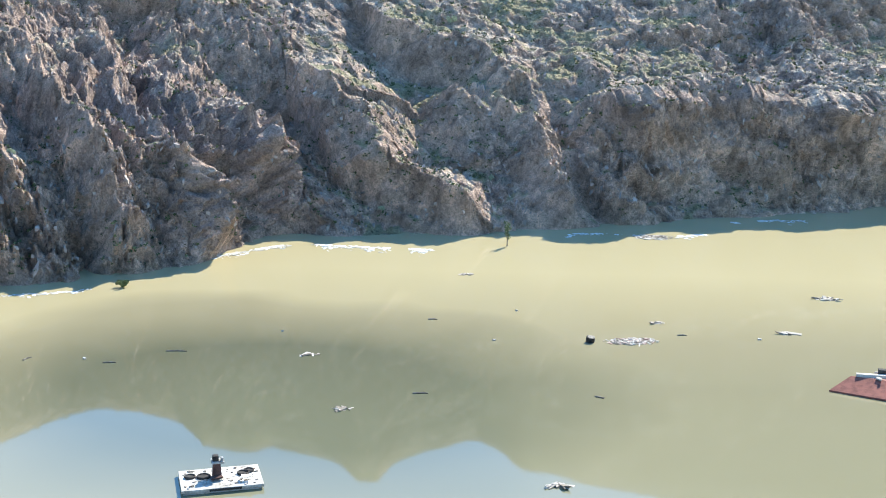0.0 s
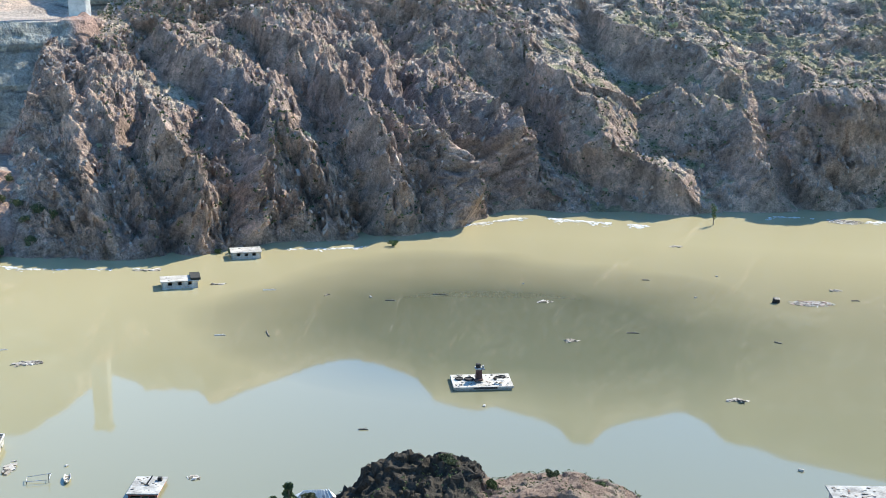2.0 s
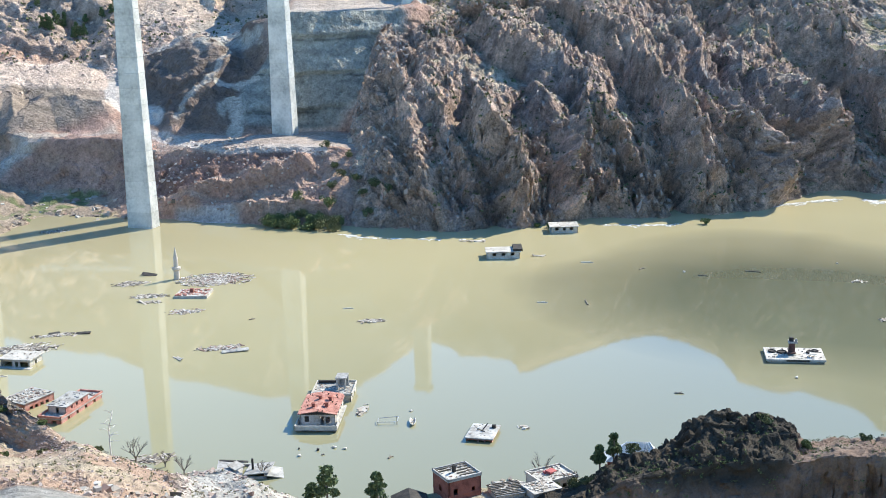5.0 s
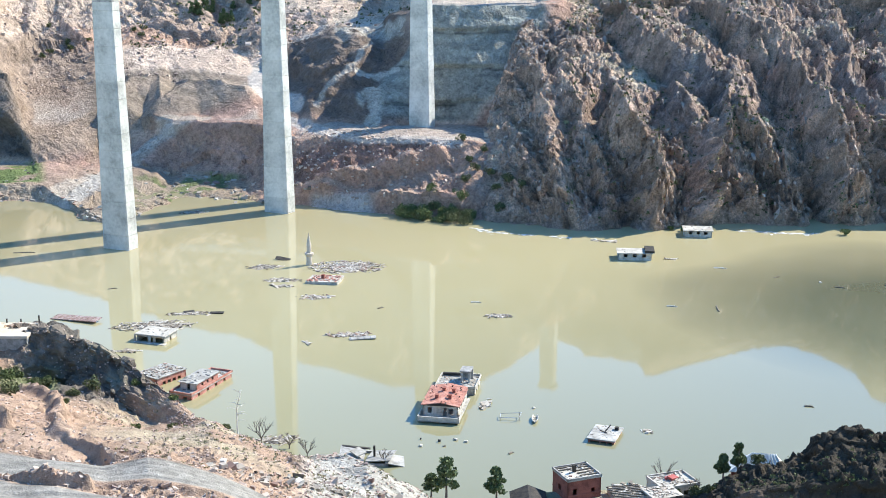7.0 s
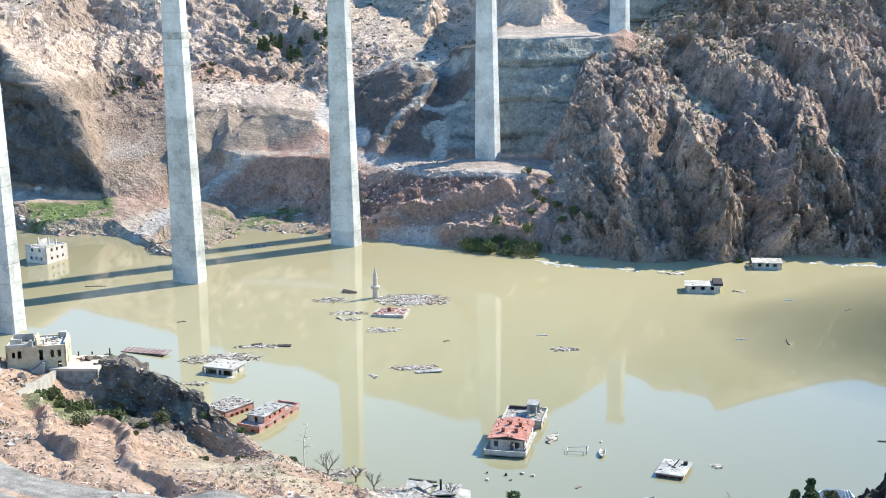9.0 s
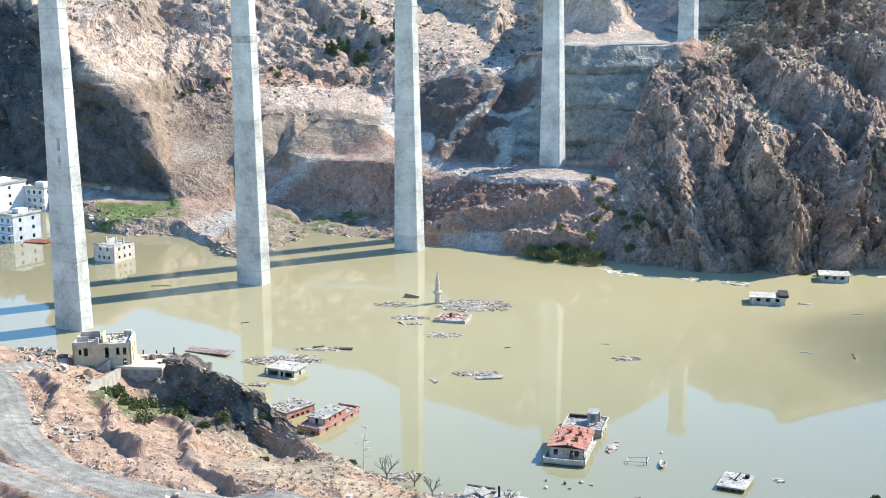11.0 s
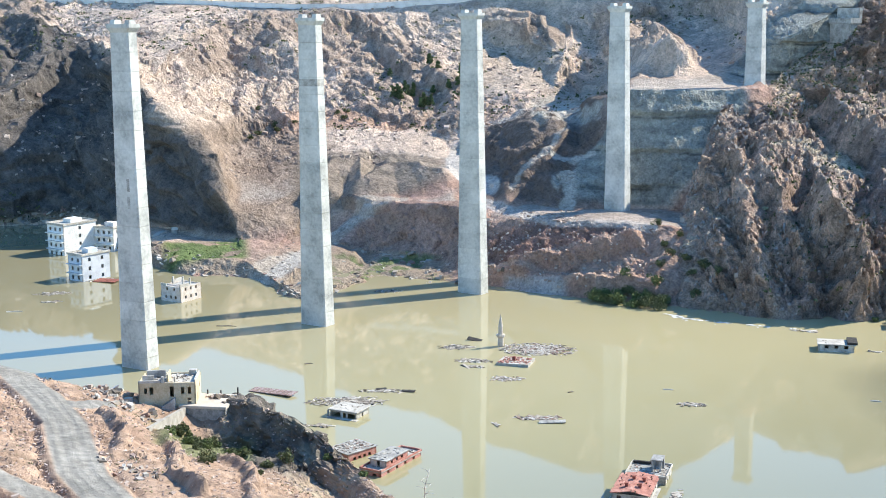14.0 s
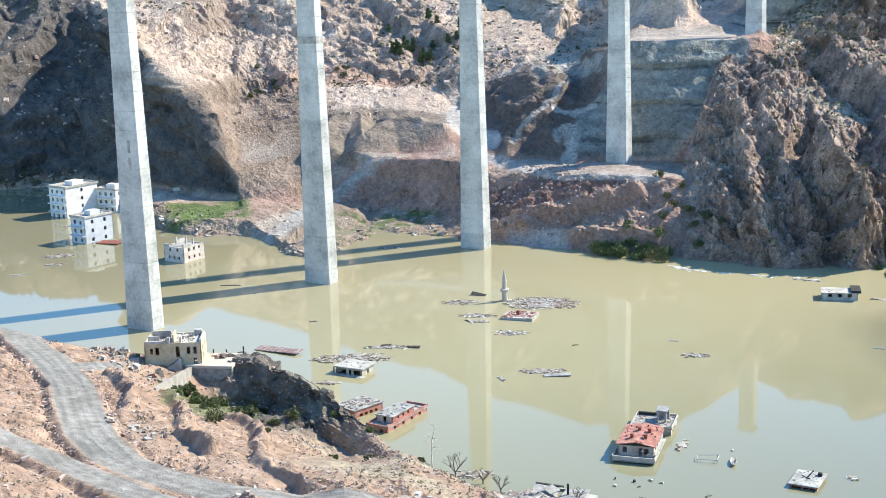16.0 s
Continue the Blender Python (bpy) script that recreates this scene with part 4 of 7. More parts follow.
    flats = (1 - smooth(3.0, 5.0, z)) * smooth(-0.5, 0.5, z) * smooth(42, 44, b)
    c = blend(c, (0.36, 0.285, 0.21), flats * 0.9)
    c = blend(c, (0.15, 0.19, 0.07), zone(b, 51.6, 55.2, 0.3) * zone(d, 471, 508, 3) * (1 - smooth(5.2, 6.5, z)) * smooth(-0.4, 0.0, w2 + 0.3))
    c = blend(c, (0.17, 0.19, 0.09), flats * smooth(0.2, 0.5, w2) * zone(b, 42, 48, 1))
    for line, w in ((HAUL, 4), (VALLEY, 6), (BENCH, 0.5)):
        c = blend(c, (0.48, 0.41, 0.335), near_line(q, line, w, 1.0 if w < 2 else 1.5) * (0.22 if w < 2 else 0.75))
    w = uphill(q)
    for line, wide, tone in TRACKS:
        c = blend(c, tone, near_line(w, line, wide, 0.6 * wide) * 0.9)
    soft = smooth(0.6, 0.85, n[:, 2]) * smooth(590, 640, d)
    a = 0.08 + 0.75 * soft * smooth(-0.4, 0.5, w2)
    return np.concatenate([c, a[:, None]], 1)


TRACK = [(-275, 146), (-248, 135), (-222, 126), (-203, 118.5), (-187, 110), (-170, 101.5), (-157, 97.5), (-147, 97), (-134, 100), (-120, 107), (-108, 113), (-96, 116)]
LOWER = [(-200, 84), (-168, 87), (-157, 89), (-138, 90), (-126, 92), (-110, 96)]
SPUR = [(-220, 126), (-217, 130), (-219, 136)]


GULLIES = ([(-206, 140), (-198, 136), (-190, 132), (-180, 126), (-172, 120)], [(-191, 143), (-184, 140.5), (-177, 138.5), (-168, 132), (-156, 123)], [(-148, 116), (-144, 113.6), (-134.6, 111.8), (-124, 108.5)], [(-165, 115), (-153.6, 111.8)], [(-210, 131), (-196, 126), (-186, 119)], [(-176, 104), (-160, 96), (-140, 94.5), (-120, 98)])


def outcrop(q):
    b, d = bearing_of(q)
    return zone(b, 47.4, 53.4, 0.6) * smooth(236, 243, d)


def hollow(q):
    b, d = bearing_of(q)
    return zone(b, 51.8, 56.0, 0.3) * zone(d, 236, 264, 3)


def bank_path(q, wide=0.0, soft=0.9):
    return np.maximum.reduce([near_line(q, TRACK, 3.4 + wide, soft), near_line(q, LOWER, 2.5 + wide, soft), near_line(q, SPUR, 2.6 + wide, soft)])


def bank_relief(q, n):
    b, d = bearing_of(q)
    crag = outcrop(q)
    pale = zone(b, 34.5, 40.5, 0.8) * zone(d, 168, 206, 4)
    path = bank_path(q, 1.0, 1.2)
    wob = fbm(q, 5, 3, 0.5, 92)
    rough = fbm(q, 16, 4, 0.5, 91) * 0.8 + fbm(q, 4.5, 4, 0.55, 95, True) * 0.3
    clods = (facets(q, 2.3, 35) * 0.4 + facets(q, 0.95, 36) * 0.36) * smooth(-0.35, 0.35, fbm(q, 11, 3, 0.5, 94))
    rim = 0
    for line, r in ((TRACK, 4.9), (LOWER, 4.3), (SPUR, 3.9)):
        away = line_distance(q, line) + 0.5 * wob
        rim = np.maximum(rim, zone(away, r - 0.4, r + 1.0, 0.8) * (0.55 + 0.5 * wob))
    rim = rim * (1 - bank_path(q, 0.0, 1.2))
    cut = 0
    for line in GULLIES:
        away = line_distance(q, line) + 0.7 * wob
        cut = np.maximum(cut, (1 - smooth(0.4, 1.7, away)) * (2.1 + 1.0 * wob))
    rock = facets(q, 6, 33, 0.4) * 2.2 + facets(q, 2.4, 37, 0.4) * 1.1 + fbm(q * (1, 1, 0.6), 12, 3, 0.55, 101) * 1.4 + facets(q, 1.0, 38, 0.4) * 0.4
    calm = fbm(q, 9, 3, 0.5, 107) * 1.0 + facets(q, 3.5, 39, 0.3) * 0.3 + fbm(q, 2.5, 3, 0.5, 109, True) * 0.15
    out = (rough + clods) * (1 - pale) + calm * pale
    out = out * (1 - crag) + rock * crag
    ruts = np.sin(line_distance(q, TRACK) * 3.2) * 0.05
    return out * (1 - path * 0.94) - path * (0.45 + ruts) + rim * 1.1 * (1 - crag) - cut * (1 - path) * (1 - crag)


def bank_soil(q, n):
    b, d = bearing_of(q)
    w1, w2 = fbm(q, 18, 4, 0.5, 111), fbm(q, 4, 3, 0.5, 115)
    c = np.tile(np.array([0.56, 0.43, 0.315]), (len(q), 1))
    c = blend(c, (0.46, 0.345, 0.265), smooth(0.0, 0.6, w1))
    c = blend(c, (0.58, 0.46, 0.35), smooth(0.1, 0.7, w2 - 0.3 * w1))
    steep = 1 - smooth(0.5, 0.72, n[:, 2])
    c = blend(c, (0.30, 0.19, 0.13), steep * 0.75)
    c = blend(c, (0.40, 0.37, 0.32), zone(b, 34.2, 41, 0.7) * zone(d, 160, 207, 4))
    c = blend(c, (0.16, 0.135, 0.11), outcrop(q))
    c = blend(c, (0.23, 0.18, 0.14), outcrop(q) * smooth(0.1, 0.5, w2))
    c = blend(c, (0.14, 0.17, 0.06), outcrop(q) * smooth(0.5, 0.8, n[:, 2]) * smooth(0, 0.4, w2 + 0.2) * 0.8)
    c = blend(c, (0.15, 0.165, 0.075), hollow(q) * 0.85)
    path = bank_path(q)
    c = blend(c, (0.27, 0.255, 0.225), path * 0.95)
    c = c * np.clip(1 + 0.12 * w2 + 0.2 * fbm(q, 1.3, 2, 0.6, 119), 0.5, 1.4)[:, None]
    streak = smooth(0.15, 0.5, fbm(np.stack([line_distance(q, TRACK) * 3, q[:, 0] * 0.35, q[:, 1] * 0.35], -1), 3.0, 3, 0.5, 117))
    c = blend(c, (0.20, 0.19, 0.17), path * streak * 0.6)
    low = (1 - smooth(3, 9, q[:, 2])) * zone(b, 36, 46, 1.5)
    c = blend(c, (0.26, 0.24, 0.15), low * 0.6)
    dry = smooth(0.0, 0.5, w1 + 0.3 * w2) * zone(b, 40, 50, 2) * smooth(168, 185, d)
    c = blend(c, (0.40, 0.37, 0.26), dry * 0.5)
    a = 0.06 + 0.3 * smooth(0.2, 0.7, w1 + 0.3) * (1 - path) + 0.35 * low + 0.3 * dry
    return np.concatenate([c, a[:, None]], 1)


def near_relief(q, n):
    return fbm(q, 14, 4, 0.5, 121) * 0.7 * smooth(20, 60, np.hypot(q[:, 0], q[:, 1]))


def near_soil(q, n):
    w = fbm(q, 10, 4, 0.5, 125)
    c = np.tile(np.array([0.32, 0.27, 0.2]), (len(q), 1))
    c = blend(c, (0.18, 0.19, 0.09), smooth(-0.1, 0.4, w))
    return np.concatenate([c, np.full((len(q), 1), 0.5)], 1)


def knoll_relief(q, n):
    z = q[:, 2]
    b, d = bearing_of(q)
    peak = zone(b, 12.6, 22, 0.3) * smooth(179, 181, d)
    face = 1 - smooth(175.8, 177.5, d)
    rock = facets(q * (1, 1, 0.5), 2.6, 43) * 1.0 + facets(q * (1, 1, 0.7), 1.0, 47) * 0.6 + ledges(z + 0.3 * q[:, 0] + 1.5 * fbm(q, 4, 2, 0.5, 55), 2.1) * 0.6
    columns = facets(q * (1.6, 1, 0.3), 2.6, 49) * 1.5 + facets(q * (1.3, 1, 0.6), 1.1, 50) * 0.7 + fbm(q * (1, 1, 0.25), 3.0, 3, 0.5, 133, True) * 0.5
    ledge = fbm(q, 4, 3, 0.5, 141) * 0.4 + facets(q * (1, 1, 1.8), 3.2, 53, 0.3) * 0.8 + facets(q, 1.1, 54, 0.3) * 0.25
    out = ledge * (1 - peak) * (1 - face) + rock * peak + columns * face
    return (out + fbm(q, 0.9, 2, 0.5, 137) * 0.08) * smooth(-2, 3, z)


def knoll_soil(q, n):
    b, d = bearing_of(q)
    w = fbm(q, 5, 3, 0.5, 139)
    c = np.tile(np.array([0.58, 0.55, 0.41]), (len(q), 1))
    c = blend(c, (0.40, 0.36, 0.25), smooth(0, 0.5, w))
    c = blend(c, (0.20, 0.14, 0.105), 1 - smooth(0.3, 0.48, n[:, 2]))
    # the peak's shade is put into its rock colour
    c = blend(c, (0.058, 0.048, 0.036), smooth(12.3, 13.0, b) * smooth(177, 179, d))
    top = smooth(0.5, 0.75, n[:, 2])
    c = blend(c, (0.24, 0.19, 0.14), smooth(0.0, 0.3, -w) * 0.7 * (1 - smooth(12, 13, b)))
    c = blend(c, (0.13, 0.15, 0.06), top * smooth(0.1, 0.5, w + 0.2 * smooth(12, 13, b)) * 0.8)
    streak = fbm(q * (1, 1, 0.2), 2.2, 3, 0.5, 138)
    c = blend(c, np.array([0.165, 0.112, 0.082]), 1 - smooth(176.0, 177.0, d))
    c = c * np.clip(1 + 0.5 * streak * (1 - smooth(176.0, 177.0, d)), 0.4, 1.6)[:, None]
    a = 0.15 + 0.6 * top * smooth(-0.2, 0.4, w)
    return np.concatenate([c, a[:, None]], 1)


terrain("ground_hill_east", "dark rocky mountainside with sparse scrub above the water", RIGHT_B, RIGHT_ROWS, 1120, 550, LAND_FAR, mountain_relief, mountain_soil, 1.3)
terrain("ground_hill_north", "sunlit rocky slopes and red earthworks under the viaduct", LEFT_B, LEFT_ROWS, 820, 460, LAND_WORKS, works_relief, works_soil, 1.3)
terrain("ground_bank_near", "bare pinkish earth bank with a gravel track", BANK_B, BANK_ROWS, 520, 470, LAND_NEAR, bank_relief, bank_soil)
terrain("ground_slope", "grassy earth slope below the viewpoint", NEAR_B, NEAR_ROWS, 260, 120, LAND_NEAR, near_relief, near_soil)
terrain("ground_knoll", "rock knoll with a shaded dark peak and a grassy sunlit top", KNOLL_B, KNOLL_ROWS, 420, 220, LAND_NEAR, knoll_relief, knoll_soil)


def sheet(name, half, z, mat, label):
    v = [(-half, -half, z), (half, -half, z), (half, half, z), (-half, half, z)]
    return tagged(new(name, mesh_from(name, v, [(0, 1, 2, 3)], mat)), label, name, kind="structure")


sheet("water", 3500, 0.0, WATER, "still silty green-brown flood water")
sheet("ground", 3600, -9.0, BED, "drowned valley floor")

# ---- building helpers ----
def box(bm, x0, y0, z0, x1, y1, z1):
    r = bmesh.ops.create_cube(bm, size=1.0)
    for v in r["verts"]:
        v.co = Vector((x0 + (v.co.x + 0.5) * (x1 - x0), y0 + (v.co.y + 0.5) * (y1 - y0), z0 + (v.co.z + 0.5) * (z1 - z0)))
    return r["verts"]


def part(name, bm, mat, parent=None, label=""):
    me = bpy.data.meshes.new(name)
    bm.to_mesh(me)
    bm.free()
    me.materials.append(mat)
    ob = new(name, me)
    if parent:
        ob.parent = parent
    if label:
        ob["label"] = label
    return ob


def thing(name, m, label, category, group=""):
    ob = new(name)
    ob.matrix_world = m
    return tagged(ob, label, category, group)


# ---- viaduct piers ----
def ring(bm, z, hx, hy, c):
    pts = [(-hx + c, -hy), (hx - c, -hy), (hx, -hy + c), (hx, hy - c), (hx - c, hy), (-hx + c, hy), (-hx, hy - c), (-hx, -hy + c)]
    return [bm.verts.new((x, y, z)) for x, y in pts]


def skin(bm, rings, caps=True):
    for a, b in zip(rings[:-1], rings[1:]):
        for k in range(len(a)):
            bm.faces.new((a[k], a[(k + 1) % len(a)], b[(k + 1) % len(a)], b[k]))
    if caps:
        bm.faces.new(rings[-1])
        bm.faces.new(list(reversed(rings[0])))


def bridge_pier(x, y, z0, z1, turn, bands=(), slots=()):
    pier = thing("bridge_pier", pose(x, y, 0, 0, 0, turn), "tall tapered grey concrete bridge pier rising from the valley", "bridge pier", "viaduct piers")

    def half(z):
        k = (z1 - z) / 91
        return 3.0 + 1.55 * k, 1.75 + 0.75 * k

    z = z1 - 2.6
    n = 0
    while z > z0 + 0.5:
        low = max(z - 4.9, z0)
        bm = bmesh.new()
        (a, b), (c, d) = half(low), half(z)
        skin(bm, [ring(bm, low, a - 0.1, b - 0.1, 0.35), ring(bm, low + 0.16, a - 0.0, b - 0.0, 0.35), ring(bm, z, c, d, 0.35)])
        part("shaft_lift", bm, CONCRETE, pier)
        z, n = low, n + 1
    bm = bmesh.new()
    a, b = half(z1 - 2.6)
    skin(bm, [ring(bm, z1 - 2.6, a, b, 0.35), ring(bm, z1 - 1.4, a + 0.75, b + 0.5, 0.3), ring(bm, z1 - 0.5, a + 0.75, b + 0.5, 0.3)])
    part("pier_cap", bm, CONCRETE, pier)
    for k in (-1, 1):
        bm = bmesh.new()
        skin(bm, [ring(bm, z1 - 0.5, 0.8, 1.3, 0.1), ring(bm, z1 + 0.5, 0.7, 1.1, 0.1)])
        part("bearing_block", bm, CONCRETE, pier).location = (k * (a - 0.6), 0, 0)
    for name, za, zb, grow in bands:
        bm = bmesh.new()
        (a, b), (c, d) = half(za), half(zb)
        skin(bm, [ring(bm, za, a + grow, b + grow, 0.35), ring(bm, zb, c + grow, d + grow, 0.35)])
        part(name, bm, SLAB, pier, "darker stained concrete")
    # the dark of each recessed slot is a darker panel laid on the face
    for zs in slots:
        a, b = half(zs)
        bm = bmesh.new()
        box(bm, a * 0.12, -b - 0.02, zs, a * 0.12 + 0.9, -b + 0.3, zs + 3.2)
        part("access_slot", bm, SLAB, pier, "flat dark panel for the shade of a recessed slot")
    return pier


for px, py, z0, z1, turn in ((-285.3, 189.6, -5, 89, 13), (-286, 252.3, -5, 90, 11), (-280.6, 315.6, -5, 91, 8), (-268.7, 379.5, 19, 92.8, 4), (-252.4, 444.3, 60, 94, 0)):
    bridge_pier(px, py, z0, z1, turn, (("stained_band", 70.2, 72.2, 0.012),) if py == 252.3 else (), (42.0, 46.5) if py == 189.6 else ())

# ---- flooded buildings ----
def wall(bm, x0, y0, x1, y1, z0, z1, openings=(), thick=0.3):
    """An upright wall along a line, with openings (from, to, bottom, top), measured along it and up from z0."""
    a, b = Vector((x0, y0, 0)), Vector((x1, y1, 0))
    length = (b - a).length
    ux = (b - a) / length
    uy = Vector((-ux.y, ux.x, 0))
    us = sorted({0.0, length, *[v for o in openings for v in o[:2]]})
    vs = sorted({0.0, z1 - z0, *[v for o in openings for v in o[2:]]})
    for u0, u1 in zip(us[:-1], us[1:]):
        for v0, v1 in zip(vs[:-1], vs[1:]):
            if any(o[0] - 1e-6 <= u0 and u1 <= o[1] + 1e-6 and o[2] - 1e-6 <= v0 and v1 <= o[3] + 1e-6 for o in openings):
                continue
            for v in box(bm, u0, 0, z0 + v0, u1, thick, z0 + v1):
                p = a + ux * v.co.x + uy * v.co.y
                v.co = Vector((p.x, p.y, v.co.z))
    bmesh.ops.remove_doubles(bm, verts=bm.verts[:], dist=0.001)


def windows(length, count, bottom, top, width=1.0, margin=1.2):
    if count == 0:
        return []
    step = (length - 2 * margin) / count
    return [(margin + step * (k + 0.5) - width / 2, margin + step * (k + 0.5) + width / 2, bottom, top) for k in range(count)]


def rubble_bits(bm, n, x0, y0, x1, y1, z, size, flat=0.35, rng=random):
    for _ in range(n):
        x, y = rng.uniform(x0, x1), rng.uniform(y0, y1)
        s = size * rng.uniform(0.3, 1.3)
        vs = box(bm, -s * rng.uniform(0.3, 1), -s * 0.5, 0, s * rng.uniform(0.3, 1), s * rng.uniform(0.1, 0.5), s * flat)
        m = Matrix.Translation((x, y, z - 0.02)) @ Euler((rng.uniform(-0.2, 0.2), rng.uniform(-0.2, 0.2), rng.uniform(0, 6.28))).to_matrix().to_4x4()
        for v in vs:
            v.co = m @ v.co


def shell(house, w, d, z0, z1, mat, front=(), right=(), back=(), left=(), thick=0.3):
    """Four walls as parts of a house whose front left corner is at the origin."""
    for name, line, holes in (("front_wall", (0, 0, w, 0), front), ("side_wall", (w, 0, w, d), right), ("back_wall", (w, d, 0, d), back), ("side_wall", (0, d, 0, 0), left)):
        bm = bmesh.new()
        wall(bm, *line, z0, z1, holes, thick)
        part(name, bm, mat, house)
    bm = bmesh.new()
    box(bm, thick + 0.004, thick + 0.004, z0 + 0.05, w - thick - 0.004, d - thick - 0.004, min(0.15, z0 + 0.4) if z0 < 0 else z0 + 0.2)
    part("floor", bm, SHADE, house)


def flat_roof(house, w, d, z, mat, over=0.25, thick=0.25, parapet=0.0, debris=0, mat2=None):
    bm = bmesh.new()
    box(bm, -over, -over, z, w + over, d + over, z + thick)
    bmesh.ops.bevel(bm, geom=bm.edges[:], offset=0.04, segments=1, affect="EDGES")
    part("roof_slab", bm, mat, house)
    if parapet:
        for line in ((-over, -over, w + over, -over), (w + over, -over, w + over, d + over), (w + over, d + over, -over, d + over), (-over, d + over, -over, -over)):
            bm = bmesh.new()
            wall(bm, *line, z + thick + 0.004, z + thick + parapet, (), 0.22)
            part("parapet", bm, mat2 or mat, house)
    if debris:
        bm = bmesh.new()
        rubble_bits(bm, debris * 3, 0.3, 0.3, w - 0.3, d - 0.3, z + thick, 0.34)
        part("roof_debris", bm, RUBBLE, house, "scattered broken concrete and boards")["kind"] = "stuff"


def tile_roof(house, w, d, z, rise, rows=14):
    """A low hipped roof laid with courses of clay tiles, some torn."""
    rng = random.Random(5)
    x0, x1, y0, y1 = -0.5, w + 0.5, -0.4, d + 0.4
    for side in (0, 1):
        bm = bmesh.new()
        for r in range(rows):
            t0, t1 = r / rows, (r + 1) / rows
            xa = x0 + (w / 2 - x0) * t0 if side == 0 else x1 - (x1 - w / 2) * t0
            xb = x0 + (w / 2 - x0) * t1 if side == 0 else x1 - (x1 - w / 2) * t1
            n = 12
            for k in range(n):
                if rng.random() < 0.05:
                    continue
                ya, yb = y0 + (y1 - y0) * k / n, y0 + (y1 - y0) * (k + 0.97) / n
                h = rng.uniform(0, 0.05)
                za, zb = z + rise * t0 + 0.12 + h, z + rise * t1 + 0.06 + h
                v = [bm.verts.new(p) for p in ((xa, ya, za), (xa, yb, za), (xb, yb, zb), (xb, ya, zb), (xa, ya, za - 0.14), (xa, yb, za - 0.14), (xb, yb, zb - 0.14), (xb, ya, zb - 0.14))]
                for f in ((0, 1, 2, 3), (7, 6, 5, 4), (0, 4, 5, 1), (1, 5, 6, 2), (2, 6, 7, 3), (3, 7, 4, 0)):
                    bm.faces.new([v[i] for i in f])
        bmesh.ops.recalc_face_normals(bm, faces=bm.faces)
        part("roof_slope", bm, TILE, house, "faded red clay tiles")
    for y in (y0 + 0.1, y1 - 0.2):
        bm = bmesh.new()
        v = [bm.verts.new(p) for p in ((x0 + 0.5, y, z), (x1 - 0.5, y, z), (w / 2, y, z + rise), (x0 + 0.5, y + 0.15, z), (x1 - 0.5, y + 0.15, z), (w / 2, y + 0.15, z + rise))]
        for f in ((0, 1, 2), (5, 4, 3), (0, 3, 4, 1), (1, 4, 5, 2), (2, 5, 3, 0)):
            bm.faces.new([v[i] for i in f])
        part("gable", bm, DARK, house)


# the long red-roofed house
house = thing("red_roof_house", pose(-134.4, 188.9, -1.1, 0, 0, 24) @ Matrix.Diagonal((0.83, 1.0, 0.88, 1)), "half-drowned white house with faded red tile roof and balcony", "house")
shell(house, 8.2, 11.6, -4, 1.6, WHITE, front=[(0.7, 1.6, 3.9, 4.9), (2.6, 3.6, 4.0, 5.1), (5.2, 7.4, 3.9, 5.2)], right=windows(11.6, 4, 4.1, 5.2, 1.1), left=windows(11.6, 3, 4.1, 5.2, 1.1))
bm = bmesh.new()
box(bm, -0.7, -1.5, 1.6, 8.9, 11.7, 1.85)
part("balcony_slab", bm, SLAB, house)
for line in ((-0.7, -1.5, 8.9, -1.5), (8.9, -1.5, 8.9, 3.0), (-0.7, 3.0, -0.7, -1.5)):
    bm = bmesh.new()
    wall(bm, *line, 1.854, 2.75, (), 0.18)
    part("balcony_parapet", bm, WHITE, house)
up = new("upper_storey")
up.parent = house
up.location = (0.1, 1.2, 1.854)
for line, holes in (((0, 0, 8, 0), [(1.0, 2.0, 0.6, 1.9), (4.6, 5.5, 0.0, 1.9), (5.8, 6.9, 0.4, 1.8)]), ((8, 0, 8, 10.3), windows(10.3, 4, 0.7, 1.8, 1.1)), ((8, 10.3, 0, 10.3), ()), ((0, 10.3, 0, 0), windows(10.3, 3, 0.7, 1.8))):
    bm = bmesh.new()
    wall(bm, *line, 0, 2.4, holes, 0.25)
    part("upper_wall", bm, WHITE, up)
roof = new("roof")
roof.parent = house
roof.location = (0.1, 1.2, 4.25)
tile_roof(roof, 8.0, 10.3, 0.0, 0.75)
for x, y in ((2.4, 3.4), (5.4, 3.6), (3.2, 7.4), (5.6, 7.0)):
    bm = bmesh.new()
    box(bm, x, y, 4.5, x + 0.7, y + 0.7, 5.6)
    box(bm, x - 0.1, y - 0.1, 5.6, x + 0.8, y + 0.8, 5.75)
    part("chimney", bm, BRICK, house)
annex = thing("concrete_annex", pose(-140.4, 202.4, -1.0, 0, 0, 24) @ Matrix.Diagonal((0.84, 1.1, 0.8, 1)), "roofless white concrete annex with stair tower behind house", "building")
shell(annex, 9.2, 6.8, -4, 2.9, WHITE, front=windows(9.2, 2, 5.0, 6.2), right=windows(6.8, 2, 4.8, 5.9, 1.2), left=windows(6.8, 2, 4.8, 6.0))
flat_roof(annex, 9.2, 6.8, 2.9, SLAB, parapet=0.45, debris=60, mat2=WHITE)
for k, (x, y) in enumerate(((5.3, 2.6), (7.1, 2.6), (5.3, 4.8), (7.1, 4.8))):
    bm = bmesh.new()
    box(bm, x, y, 3.15, x + 0.45, y + 0.45, 6.0)
    part("stair_post", bm, SLAB, annex)
bm = bmesh.new()
box(bm, 5.1, 2.4, 6.004, 7.8, 5.5, 6.25)
box(bm, 5.1, 4.9, 3.15, 7.8, 5.35, 6.0)
